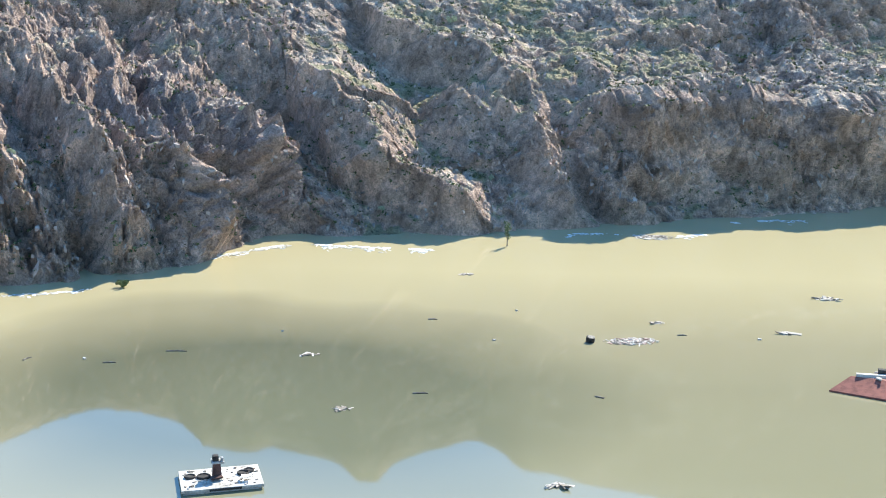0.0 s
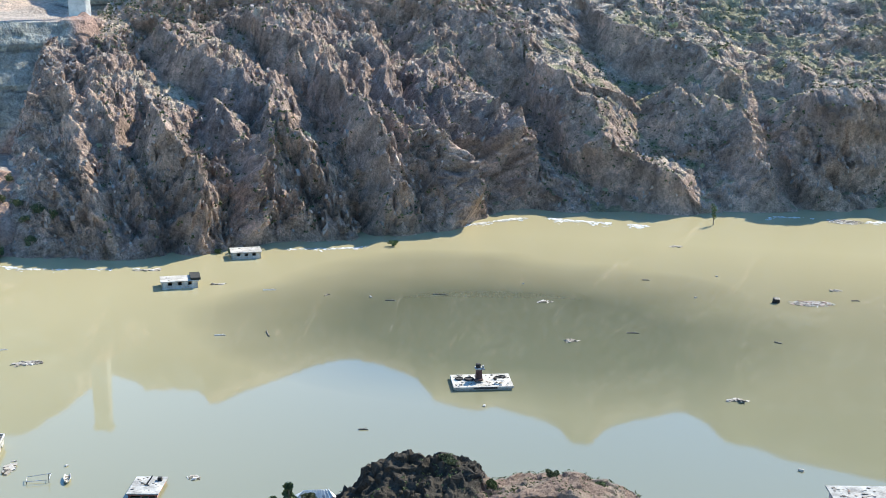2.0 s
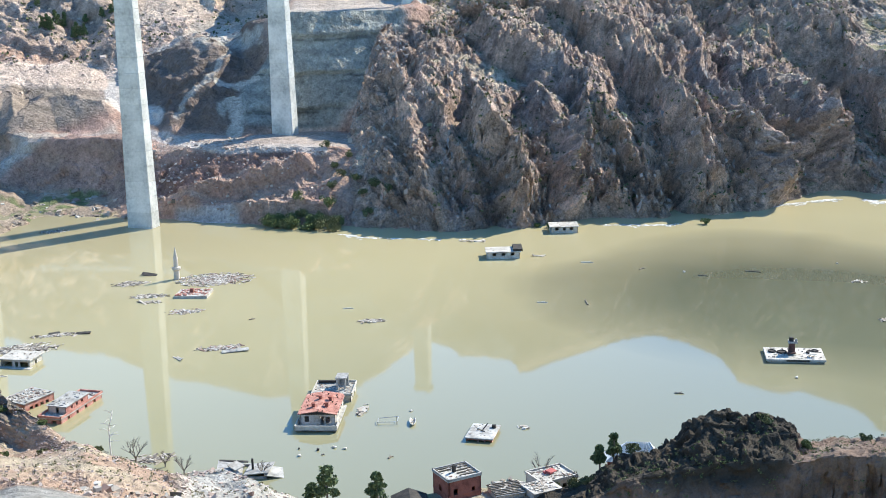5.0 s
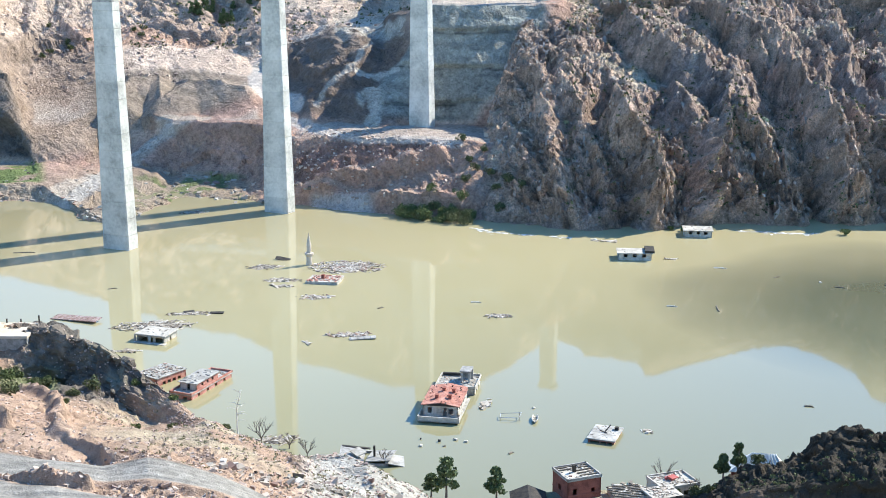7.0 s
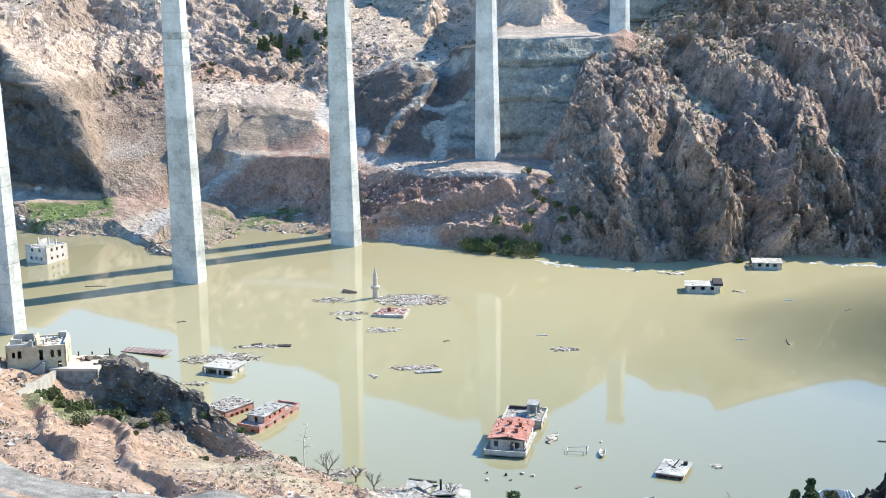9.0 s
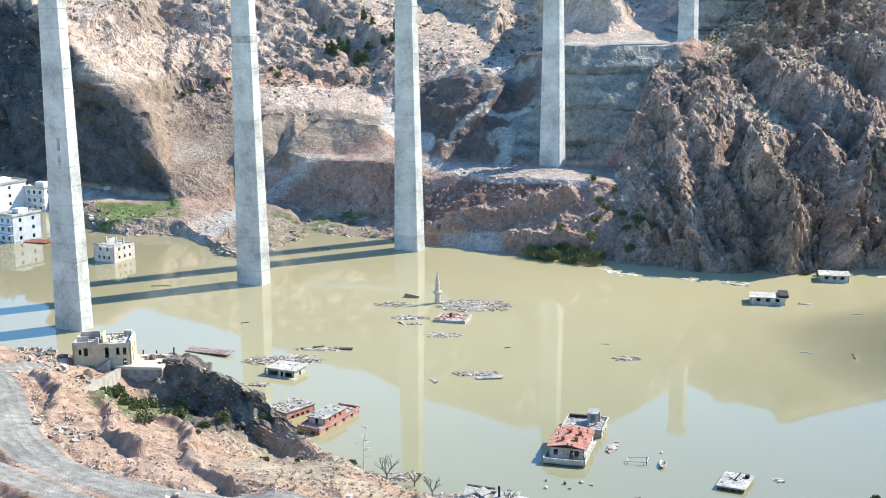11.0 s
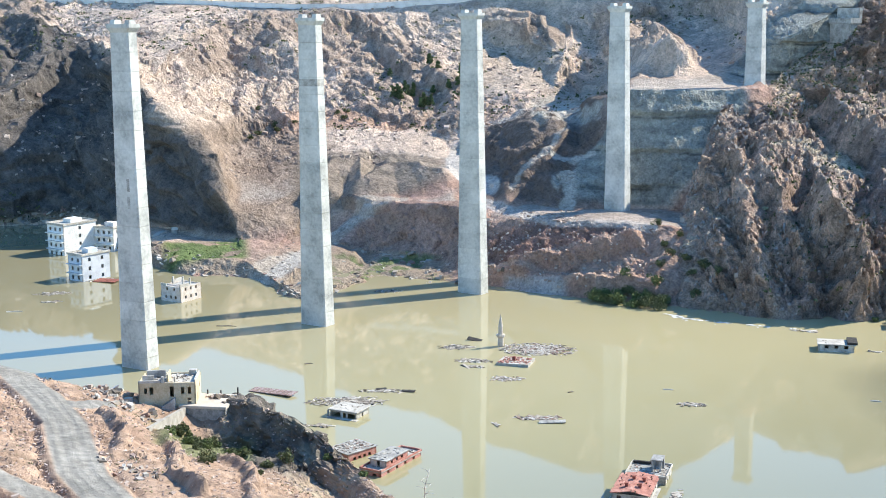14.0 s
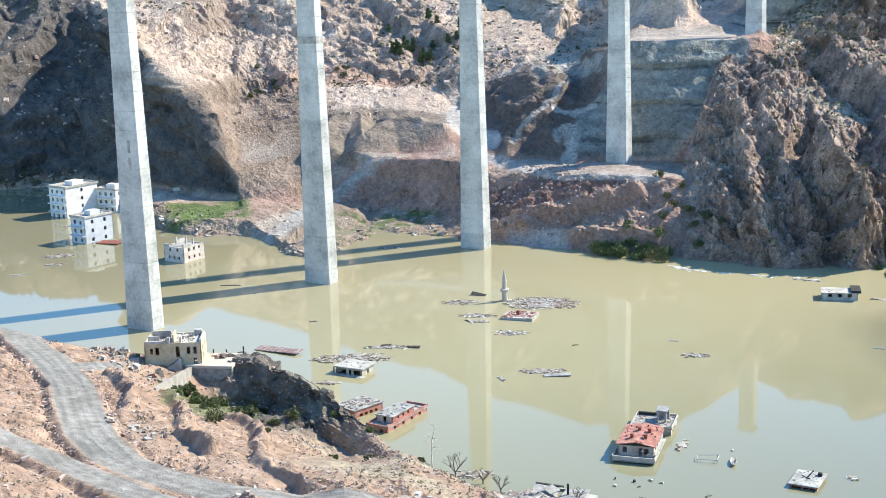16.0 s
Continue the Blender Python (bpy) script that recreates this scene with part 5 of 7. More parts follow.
part("stair_tower", bm, MASONRY, annex)
bm = bmesh.new()
box(bm, 0.3, 6.0, 3.16, 4.8, 6.5, 3.9)
part("fallen_beam", bm, DARK, annex)

# low roofs just above the water
raft = thing("grey_flat_roof_house", pose(-103.4, 196.9, -0.35, 0, 0, 14) @ Matrix.Diagonal((0.88, 0.78, 0.9, 1)), "drowned brick house with pale grey flat roof", "house")
shell(raft, 5.4, 8.6, -4, 1.0, REDWALL, front=[(0.4, 2.3, 3.9, 4.75), (2.6, 3.8, 3.9, 4.75), (4.0, 5.0, 3.9, 4.75)], right=windows(8.6, 2, 4.0, 4.7))
flat_roof(raft, 5.4, 8.6, 1.0, SLAB, over=0.3, debris=6)
bm = bmesh.new()
for v in box(bm, -0.1, -1.3, 0, 0.1, 1.3, 0.15):
    v.co = pose(2.9, 5.0, 1.7, 35, 10, -25) @ v.co
for v in box(bm, -0.1, -0.9, 0, 0.15, 0.9, 0.12):
    v.co = pose(2.3, 4.3, 1.35, 5, 0, 70) @ v.co
part("broken_beam", bm, DARK, raft)
bm = bmesh.new()
box(bm, 4.2, 6.4, 1.25, 5.0, 7.2, 1.9)
part("chimney", bm, DARK, raft)

deck = thing("white_flat_roof_house", pose(-65.6, 261.8, 0, 0, 0, 20), "drowned house with littered white flat roof and dark stair tower", "house")
shell(deck, 11.6, 7.6, -4, 0.35, WHITE)
flat_roof(deck, 11.6, 7.6, 0.35, WHITE, over=0.3, thick=0.45, debris=40)
bm = bmesh.new()
for v in box(bm, 4.6, 3.4, 0.8, 6.0, 4.8, 3.2):
    if v.co.z > 2:
        v.co.x = 5.3 + (v.co.x - 5.3) * 0.75
tower = part("stair_tower", bm, RUST, deck, "dark brown broken stair tower")
bm = bmesh.new()
box(bm, 4.5, 3.2, 3.204, 6.4, 5.0, 3.5)
box(bm, 5.9, 3.4, 3.5, 6.3, 3.9, 4.1)
part("broken_slab", bm, SLAB, tower)
bm = bmesh.new()
box(bm, 4.7, 3.6, 3.504, 5.6, 4.5, 4.3)
part("cap", bm, DARK, tower)
for x, y, r in ((1.3, 4.8, 0.85), (3.3, 4.4, 1.05), (9.3, 4.5, 0.95), (10.2, 5.3, 0.8)):
    bm = bmesh.new()
    ring_at = [[bm.verts.new((x + math.cos(j * 0.449) * q, y + math.sin(j * 0.449) * q, z)) for j in range(14)] for z, q in ((0.804, r), (1.1, r), (1.16, r * 0.9), (1.12, r * 0.8), (1.0, r * 0.75))]
    skin(bm, ring_at)
    part("tank_lid", bm, DARK, deck, "dark round tank lid")
bm = bmesh.new()
for v in box(bm, 4.2, 1.4, 0.804, 6.0, 2.6, 0.95):
    v.co = pose(0.4, 0.2, 0.05, 0, -4, 8) @ v.co
part("fallen_door", bm, RUST, deck, "fallen dark brown panel")
bm = bmesh.new()
for v in box(bm, 8.0, 3.0, 0.804, 9.6, 4.0, 0.9):
    v.co = pose(0.2, 0.1, 0.08, 3, -3, -12) @ v.co
part("loose_board", bm, PALEWOOD, deck)
bm = bmesh.new()
box(bm, 3.8, -0.36, 0.38, 8.6, -0.304, 0.72)
part("fascia_strip", bm, DARK, deck)

for label, x, y, rz, w, d, h in (("small white flat-roofed house deep in water by the cliff", -155.6, 354.4, 28, 8.2, 6.0, 1.9), ("long white house with dark torn roof end in water", -159.3, 318.6, 29, 9.2, 5.6, 1.9)):
    hut = thing("white_house", pose(x, y, 0, 0, 0, rz), label, "house", "white houses in the water")
    shell(hut, w, d, -4, h, WHITE, front=windows(w, 3, 4.9, 5.9, 1.0, 0.8), right=windows(d, 1, 4.9, 5.9))
    flat_roof(hut, w, d, h, WHITE, over=0.35, thick=0.22, debris=5)
    if d and y < 340:
        bm = bmesh.new()
        vs = box(bm, 7.4, -0.2, h + 0.26, 10.0, 6.1, h + 0.9)
        part("torn_roof", bm, DARK, hut, "dark torn roof sheet")

porch = thing("white_porch_house", pose(-215.6, 193.2, -0.8, 0, 0, 16) @ Matrix.Diagonal((0.95, 0.75, 0.92, 1)), "white flat-roofed house with open porch standing in water", "house")
shell(porch, 7.2, 7.5, -4, 2.5, WHITE, front=[(0.4, 2.8, 4.7, 6.1), (3.4, 4.3, 4.7, 6.1), (4.8, 6.8, 4.7, 6.1)], right=windows(7.5, 1, 4.8, 5.9))
flat_roof(porch, 7.2, 7.5, 2.5, WHITE, over=0.5, thick=0.3, debris=8)
bm = bmesh.new()
box(bm, -0.4, -1.8, 0.3, 8.0, -0.004, 0.95)
part("porch_slab", bm, WHITE, porch)
for x in (-0.6, 3.4):
    bm = bmesh.new()
    box(bm, x, -0.6, 0.95, x + 0.35, -0.25, 2.5)
    part("porch_post", bm, WHITE, porch)

for label, x, y, rz, w, d, h in (("low red-walled house with broken grey roof in water", -195.4, 174.2, -1, 6.1, 8.0, 2.2), ("long red-walled house with white rooftop room in water", -182.6, 171.3, 12, 4.8, 15.0, 1.5)):
    red = thing("red_walled_house", pose(x, y, -0.65, 0, 0, rz), label, "house", "red-walled houses")
    shell(red, w, d, -4, h, REDWALL, front=windows(w, 2, 4.3, 5.2, 0.9, 0.5), right=windows(d, 4, 4.5, 5.3, 0.8), left=windows(d, 3, 4.5, 5.3, 0.8))
    flat_roof(red, w, d, h, SLAB, over=0.2, thick=0.22, debris=70, parapet=0.0 if h > 2 else 0.4, mat2=REDWALL)
    if h < 2:
        room = new("rooftop_room")
        room.parent = red
        room.location = (0.5, 2.6, h + 0.224)
        for line, holes in (((0, 0, 3.9, 0), [(1.7, 2.4, 0, 1.2)]), ((3.9, 0, 3.9, 8), windows(8, 3, 0.4, 1.0, 0.7)), ((3.9, 8, 0, 8), ()), ((0, 8, 0, 0), ())):
            bm = bmesh.new()
            wall(bm, *line, 0, 1.4, holes, 0.2)
            part("room_wall", bm, WHITE if line[1] == 0 and line[0] == 0 else REDWALL, room)
        bm = bmesh.new()
        box(bm, -0.3, -0.3, 1.404, 4.2, 8.3, 1.56)
        rubble_bits(bm, 30, 0, 0, 3.8, 8, 1.56, 0.5)
        part("room_roof", bm, SLAB, room)

# beige ruin on its terrace
ruin = thing("beige_ruin", pose(-229.6, 151.7, 9.0, 0, 0, 46), "roofless two-storey beige house on a rock terrace", "house")
shell(ruin, 12.0, 8.5, -2, 5.0, BEIGE, front=[(1.2, 1.8, 4.7, 5.9), (2.3, 3.1, 4.5, 6.1), (6.6, 7.4, 3.9, 6.2), (8.9, 9.6, 4.5, 6.0), (10.3, 11.0, 4.5, 6.0), (10.2, 11.0, 2.2, 3.6)], right=[(1.8, 2.5, 4.4, 5.8), (5.5, 6.2, 4.4, 5.8), (2.5, 3.4, 2.2, 4.0)], left=windows(8.5, 2, 4.6, 5.8))
bm = bmesh.new()
box(bm, 0.304, 0.304, 4.4, 11.69, 8.19, 4.7)
part("roof_slab", bm, WHITE, ruin)
for x, y, w, d, h in ((0.02, 0.02, 4.6, 0.35, 0.5), (4.8, 0.02, 0.6, 0.5, 1.3), (5.8, 1.2, 0.35, 4.2, 1.5), (7.4, 0.6, 0.35, 1.2, 1.1), (11.6, 0.4, 0.35, 7.4, 0.5), (1.0, 5.5, 4.0, 0.35, 1.3), (9.8, 6.6, 1.6, 1.3, 0.9), (0.6, 2.0, 2.4, 0.3, 1.1)):
    bm = bmesh.new()
    vs = box(bm, x, y, 4.704 if y > 0.5 else 5.004, x + w, y + d, 5.0 + h)
    part("broken_wall", bm, BEIGE if h > 1.4 else WHITE, ruin)
bm = bmesh.new()
rubble_bits(bm, 200, 0.5, 0.5, 11.4, 8, 4.7, 0.4)
part("roof_debris", bm, RUBBLE, ruin)["kind"] = "stuff"
bm = bmesh.new()
for k in range(7):
    box(bm, 4.6 + k * 0.45, -1.5, -1.8, 5.05 + k * 0.45, -0.01, 0.0 + k * 0.3)
part("outside_stair", bm, SLAB, ruin)
terrace = thing("concrete_terrace", pose(-222.3, 157.7, 0, 0, 0, 33), "sunlit concrete terrace slab on a rough stone retaining wall", "terrace")
bm = bmesh.new()
box(bm, -1.0, 0, 8.7, 9.4, 9.5, 9.3)
bmesh.ops.bevel(bm, geom=bm.edges[:], offset=0.06, segments=1, affect="EDGES")
part("slab", bm, PAVING, terrace)
for line in ((-0.8, 0.2, 9.2, 0.2), (9.2, 0.2, 9.2, 9.2)):
    bm = bmesh.new()
    wall(bm, *line, 5.5, 8.69, (), 0.5)
    part("retaining_wall", bm, MASONRY, terrace, "grey rough masonry")
for x, y in ((8.9, 9.0), (5.0, 9.1), (2.0, 9.1)):
    bm = bmesh.new()
    box(bm, x, y, 9.304, x + 0.25, y + 0.25, 10.2 if x < 8 else 11.0)
    part("corner_post", bm, DARK, terrace)
retainer = thing("retaining_wall", pose(-205.0, 136.5, 0, 0, 0, 129.5), "tall pale stone retaining wall below the ruined house", "retaining wall")
for k in range(6):
    bm = bmesh.new()
    for v in box(bm, k * 4.5, -0.8, 1.0, k * 4.5 + 4.48, 0, 9):
        v.co.z = (13.2 - 4.2 * v.co.x / 27) if v.co.z > 5 else (4.5 - 3 * v.co.x / 27)
    part("wall_panel", bm, WALLSTONE, retainer)

# houses on the far left shore
def block_house(x, y, rz, w, d, h, mat, front, right, label, gap=3.1, storeys=4):
    b = thing("apartment_house", pose(x, y, 0, 0, 0, rz), label, "house", "far shore houses")

    def rows(length, n):
        out = []
        for k in range(storeys):
            top = 4 + h - 0.9 - k * gap
            if top - 1.3 > 2.6:
                out += windows(length, n, top - 1.3, top, 1.1, 0.6)
        return out

    shell(b, w, d, -4, h, mat, front=rows(w, front), right=rows(d, right), left=rows(d, 3))
    flat_roof(b, w, d, h, WHITE, over=0.35, thick=0.3, parapet=0.5, debris=25, mat2=WHITE)
    for k in range(1, storeys):
        z = h - k * gap
        if z > 0.5:
            bm = bmesh.new()
            box(bm, -0.12, -1.1, z - 0.15, w + 0.12, -0.004, z + 0.1)
            part("balcony", bm, mat, b)
    bm = bmesh.new()
    box(bm, w * 0.3, d * 0.35, h + 0.304, w * 0.75, d * 0.7, h + 1.9)
    part("roof_room", bm, mat, b)
    return b


block_house(-455.5, 263.5, 6, 10, 15.5, 11.5, PLASTER, 3, 1, "white four-storey apartment house standing in flood water")
block_house(-402.5, 240.2, 6, 7.5, 12.0, 9.0, BLUEGREY, 2, 2, "pale blue-grey apartment house with ruined roof in water")
block_house(-447, 279, 20, 9, 9, 9.0, PLASTER, 3, 2, "white house with empty window openings on the far shore")
block_house(-445, 317, 25, 8, 9, 10.0, PLASTER, 2, 2, "white house at the foot of the dark rock")
keep = thing("ruined_house", pose(-349.5, 241.4, 0, 0, 0, 10), "roofless cream two-storey house ruin standing in water", "house")
shell(keep, 8.6, 9.5, -4, 5.0, CREAM, front=windows(8.6, 3, 5.0, 6.0, 0.8) + windows(8.6, 2, 7.6, 8.6, 0.8), right=windows(9.5, 3, 5.0, 6.0, 0.8) + windows(9.5, 3, 7.6, 8.6, 0.8))
for x, y, w, d, h in ((0, 0, 2.5, 0.3, 0.8), (8.2, 0, 0.4, 4, 0.9), (1.2, 4.0, 0.5, 0.5, 2.2), (4.6, 5.0, 0.5, 0.5, 2.4), (6.6, 6.0, 0.5, 0.5, 2.0), (0, 5, 0.3, 4.5, 1.0)):
    bm = bmesh.new()
    box(bm, x, y, 5.004, x + w, y + d, 5 + h)
    part("broken_wall", bm, WHITE, keep)
bm = bmesh.new()
box(bm, 0.31, 0.31, 4.4, 8.29, 9.19, 4.7)
part("upper_floor", bm, SLAB, keep)

# apartment house with a flat roof, alone in the water
flats = thing("apartment_house", pose(7.9, 197.4, 0, 0, 0, 13), "pale pink apartment house with littered flat roof in water", "house")
shell(flats, 15.0, 10.6, -4, 9.6, PINK, front=windows(15.0, 5, 10.6, 12.2, 1.2) + windows(15.0, 5, 7.4, 9.0, 1.2) + windows(15.0, 5, 4.4, 5.9, 1.2), left=windows(10.6, 3, 10.6, 12.2, 1.1) + windows(10.6, 3, 7.4, 9.0, 1.1) + windows(10.6, 3, 4.4, 5.9, 1.1))
flat_roof(flats, 15.0, 10.6, 9.6, SLAB, over=0.5, thick=0.3, debris=60)
for z in (0.9, 4.0, 7.1):
    bm = bmesh.new()
    low = [bm.verts.new((-1.5 * math.sin(k * math.pi / 8), 10.6 - 1.2 - 5.0 * k / 8, z)) for k in range(9)]
    top = [bm.verts.new((v.co.x, v.co.y, z + 1.0)) for v in low]
    for k in range(8):
        bm.faces.new((low[k], low[k + 1], top[k + 1], top[k]))
    bm.faces.new(list(reversed(low)))
    bmesh.ops.solidify(bm, geom=bm.faces[:], thickness=0.15)
    part("balcony", bm, PINK, flats)
bm = bmesh.new()
box(bm, 9.5, 4.2, 9.904, 11.2, 5.6, 12.2)
bmesh.ops.bevel(bm, geom=bm.edges[:], offset=0.08, segments=1, affect="EDGES")
part("chimney_block", bm, SLAB, flats)
bm = bmesh.new()
skin(bm, [[bm.verts.new((1.6 + math.cos(j * 0.524) * r, 1.4 + math.sin(j * 0.524) * r, z)) for j in range(12)] for z, r in ((9.904, 0.55), (11.0, 0.55), (11.1, 0.4))])
part("roof_tank", bm, DARK, flats, "dark round roof tank")
bm = bmesh.new()
for v in box(bm, 0, 0, 0, 2.2, 0.9, 0.5):
    v.co = pose(5.6, 3.2, 9.95, 12, 18, 35) @ v.co
part("broken_panel", bm, PLASTER, flats)

# houses on the near shore
brick = thing("brick_house", pose(-92.0, 168.8, 0, 0, 0, 56), "dark red brick house with pale littered flat roof by the shore", "house")
shell(brick, 5.9, 5.3, -3, 5.2, BRICK, front=[(0.9, 1.7, 5.8, 6.9), (4.2, 4.8, 5.9, 6.6), (2.6, 3.3, 3.0, 5.0)], left=[(2.0, 2.9, 5.5, 6.8)])
bm = bmesh.new()
for line in ((-0.05, -0.05, 5.95, -0.05), (-0.05, 5.35, -0.05, -0.05)):
    wall(bm, *line, 2.6, 2.85, (), 0.1)
part("floor_band", bm, BRICK, brick)
flat_roof(brick, 5.9, 5.3, 5.2, WHITE, over=0.12, thick=0.22, parapet=0.3, debris=22, mat2=SLAB)
for y in (0.9, 1.9, 2.9, 3.9, 4.7):
    bm = bmesh.new()
    box(bm, 2.6 if y < 3 else 0.3, y, 5.46, 5.6, y + 0.16, 5.66)
    part("roof_joist", bm, TIMBER, brick, "grey weathered joist")
bm = bmesh.new()
for v in box(bm, -0.2, -0.2, 0, 0.25, 0.25, 1.3):
    v.co = pose(2.6, 2.9, 5.42, 8, -12, 20) @ v.co
part("chimney", bm, DARK, brick)
for label, x, y, rz, w, d, h, n in (("pale house with rubble-strewn roof by the shore", -80.7, 179.6, 55, 6.6, 5.2, 2.6, 50), ("small white house with debris on its flat roof", -79.6, 174.4, 55, 4.9, 4.2, 3.2, 40), ("grey house with bare roof battens", -85.2, 172.2, 45, 4.7, 4.6, 2.7, 20)):
    h2 = thing("shore_house", pose(x, y, 0, 0, 0, rz), label, "house", "near shore houses")
    shell(h2, w, d, -2, h, WHITE, front=windows(w, 2, 2.8, 4.0), right=windows(d, 2, 2.8, 4.0))
    flat_roof(h2, w, d, h, WHITE if n > 20 else SLAB, over=0.15, thick=0.2, parapet=0.3 if n > 40 else 0, debris=n, mat2=WHITE)
    if n == 50:
        bm = bmesh.new()
        for v in box(bm, 0, 0, 0, 1.9, 1.1, 0.35):
            v.co = pose(2.9, 2.2, h + 0.35, 10, 8, 25) @ v.co
        for v in box(bm, 0, 0, 0, 1.2, 0.8, 0.3):
            v.co = pose(2.2, 3.0, h + 0.35, -6, 8, -15) @ v.co
        part("red_sheet", bm, REDPAINT, h2, "crumpled red sheet")
    if n == 20:
        for k in range(8):
            bm = bmesh.new()
            box(bm, -0.3, k * 0.6, h + 0.21, w + 0.3, k * 0.6 + 0.12, h + 0.38)
            part("roof_batten", bm, TIMBER, h2)
gable = thing("dark_hut", pose(-98.1, 162.4, 0, 0, 0, 34), "small pale hut with dark gabled roof near the shore", "hut")
shell(gable, 5.0, 4.6, -1, 2.3, WHITE, front=[(0.6, 2.2, 1.7, 2.9), (2.8, 4.4, 1.7, 2.9)], right=windows(4.6, 1, 1.7, 2.7))
bm = bmesh.new()
v = [bm.verts.new(p) for p in ((-0.4, -0.4, 2.304), (5.4, -0.4, 2.304), (2.5, -0.4, 3.5), (-0.4, 5.0, 2.304), (5.4, 5.0, 2.304), (2.5, 5.0, 3.5))]
for f in ((0, 1, 2), (5, 4, 3), (1, 4, 5, 2), (2, 5, 3, 0), (0, 3, 4, 1)):
    bm.faces.new([v[i] for i in f])
part("roof", bm, DARK, gable)
for a, b in (((-0.5, -0.45, 2.35), (2.5, -0.45, 3.58)), ((2.5, -0.45, 3.58), (5.5, -0.45, 2.35))):
    bm = bmesh.new()
    a, b = Vector(a), Vector(b)
    for v in box(bm, -0.06, -0.06, 0, 0.06, 0.06, (b - a).length):
        v.co = (b - a).to_track_quat("Z", "Y") @ v.co + a
    part("verge_board", bm, DARK, gable)
frame_house = thing("collapsed_house", pose(-133.5, 163.8, -1.3, 0, 0, 30), "collapsed house with leaning dark roof sheets at the water", "house")
shell(frame_house, 8.0, 6.0, -3, 1.7, MASONRY, front=windows(8.0, 2, 3.2, 4.4))
for x, y, z, rx, ry, rz, w, d, mat in ((-0.6, 0.0, 2.2, 4, 8, 4, 4.4, 5.6, MASONRY), (4.0, 0.3, 1.9, -3, -6, -6, 4.4, 5.4, SLAB), (7.6, -0.4, 2.0, 2, 14, 8, 3.4, 4.2, SLAB), (2.6, 1.0, 2.5, 4, -8, 40, 2.0, 2.6, WHITE), (-0.7, 5.2, 2.6, 3, 6, 3, 5.0, 0.5, DARK)):
    bm = bmesh.new()
    for v in box(bm, 0, 0, 0, w, d, 0.15):
        v.co = pose(x, y, z, rx, ry, rz) @ v.co
    part("roof_sheet", bm, mat, frame_house)
for x, y, h in ((5.2, 2.4, 1.2),):
    bm = bmesh.new()
    box(bm, x, y, 2.0, x + 0.35, y + 0.35, 2.8 + h)
    part("post", bm, DARK, frame_house)
shed = thing("open_shed", pose(-72.5, 186.6, 0, 0, 0, 24), "small shed with pale slatted pitched roof by the knoll", "shed")
SHED_Z = ground_z("ground_knoll", -68.5, 188) + 0.4
bm = bmesh.new()
box(bm, 0.4, 0.4, SHED_Z - 2.5, 8.4, 3.6, SHED_Z + 1.5)
part("wall", bm, BRICK, shed)
bm = bmesh.new()
_v = [bm.verts.new(c) for c in ((0, 0, SHED_Z + 1.5), (9, 0, SHED_Z + 1.5), (7.2, 2.4, SHED_Z + 4.0), (3.6, 2.4, SHED_Z + 4.0), (0, 4.4, SHED_Z + 1.5), (9, 4.4, SHED_Z + 1.5))]
for f in ((0, 1, 2, 3), (4, 3, 2, 5), (0, 3, 4), (1, 5, 2), (0, 4, 5, 1)):
    bm.faces.new([_v[k] for k in f])
part("roof", bm, SUNLIT_WOOD, shed)
for k in range(11):
    f = k / 10
    bm = bmesh.new()
    limb_a, limb_b = Vector((9 * f, -0.05, SHED_Z + 1.55)), Vector((3.6 + 3.6 * f, 2.35, SHED_Z + 4.05))
    for v in box(bm, -0.07, -0.07, 0, 0.07, 0.07, (limb_b - limb_a).length):
        v.co = (limb_b - limb_a).to_track_quat("Z", "Y") @ v.co + limb_a
    part("roof_batten", bm, SUNLIT_WOOD, shed)

# the drowned mosque: minaret and floating roof
minaret = thing("minaret", pose(-227.5, 267.2, 0), "grey stone minaret standing out of the flood water", "minaret")
for name, rings in (("shaft", [(-4, 0.95), (3.6, 0.75)]), ("gallery", [(2.4, 0.78), (2.9, 1.25), (3.4, 1.25), (3.42, 0.8)]), ("drum", [(3.42, 0.66), (5.6, 0.6)]), ("spire", [(5.5, 0.72), (6.6, 0.5), (9.0, 0.05)])):
    bm = bmesh.new()
    rr = [[bm.verts.new((math.cos(k * math.pi / 6) * r, math.sin(k * math.pi / 6) * r, z)) for k in range(12)] for z, r in rings]
    skin(bm, rr)
    part(name, bm, PAVING, minaret)
roof_w = thing("mosque_roof", pose(-215.6, 251.4, -0.1, 0, 0, 24), "pinkish flat roof slab just above the water", "roof")
bm = bmesh.new()
for v in box(bm, 0, 0, -0.2, 8.6, 7.0, 0.7):
    v.co.z += v.co.x * 0.02
part("slab", bm, WHITE, roof_w)
bm = bmesh.new()
box(bm, 3.5, 3.0, 0.85, 4.3, 3.8, 1.9)

part("chimney", bm, BRICK, roof_w)
bm = bmesh.new()
rubble_bits(bm, 130, 0.4, 0.4, 8.2, 6.6, 0.82, 0.42)
part("roof_debris", bm, TILE, roof_w)["kind"] = "stuff"

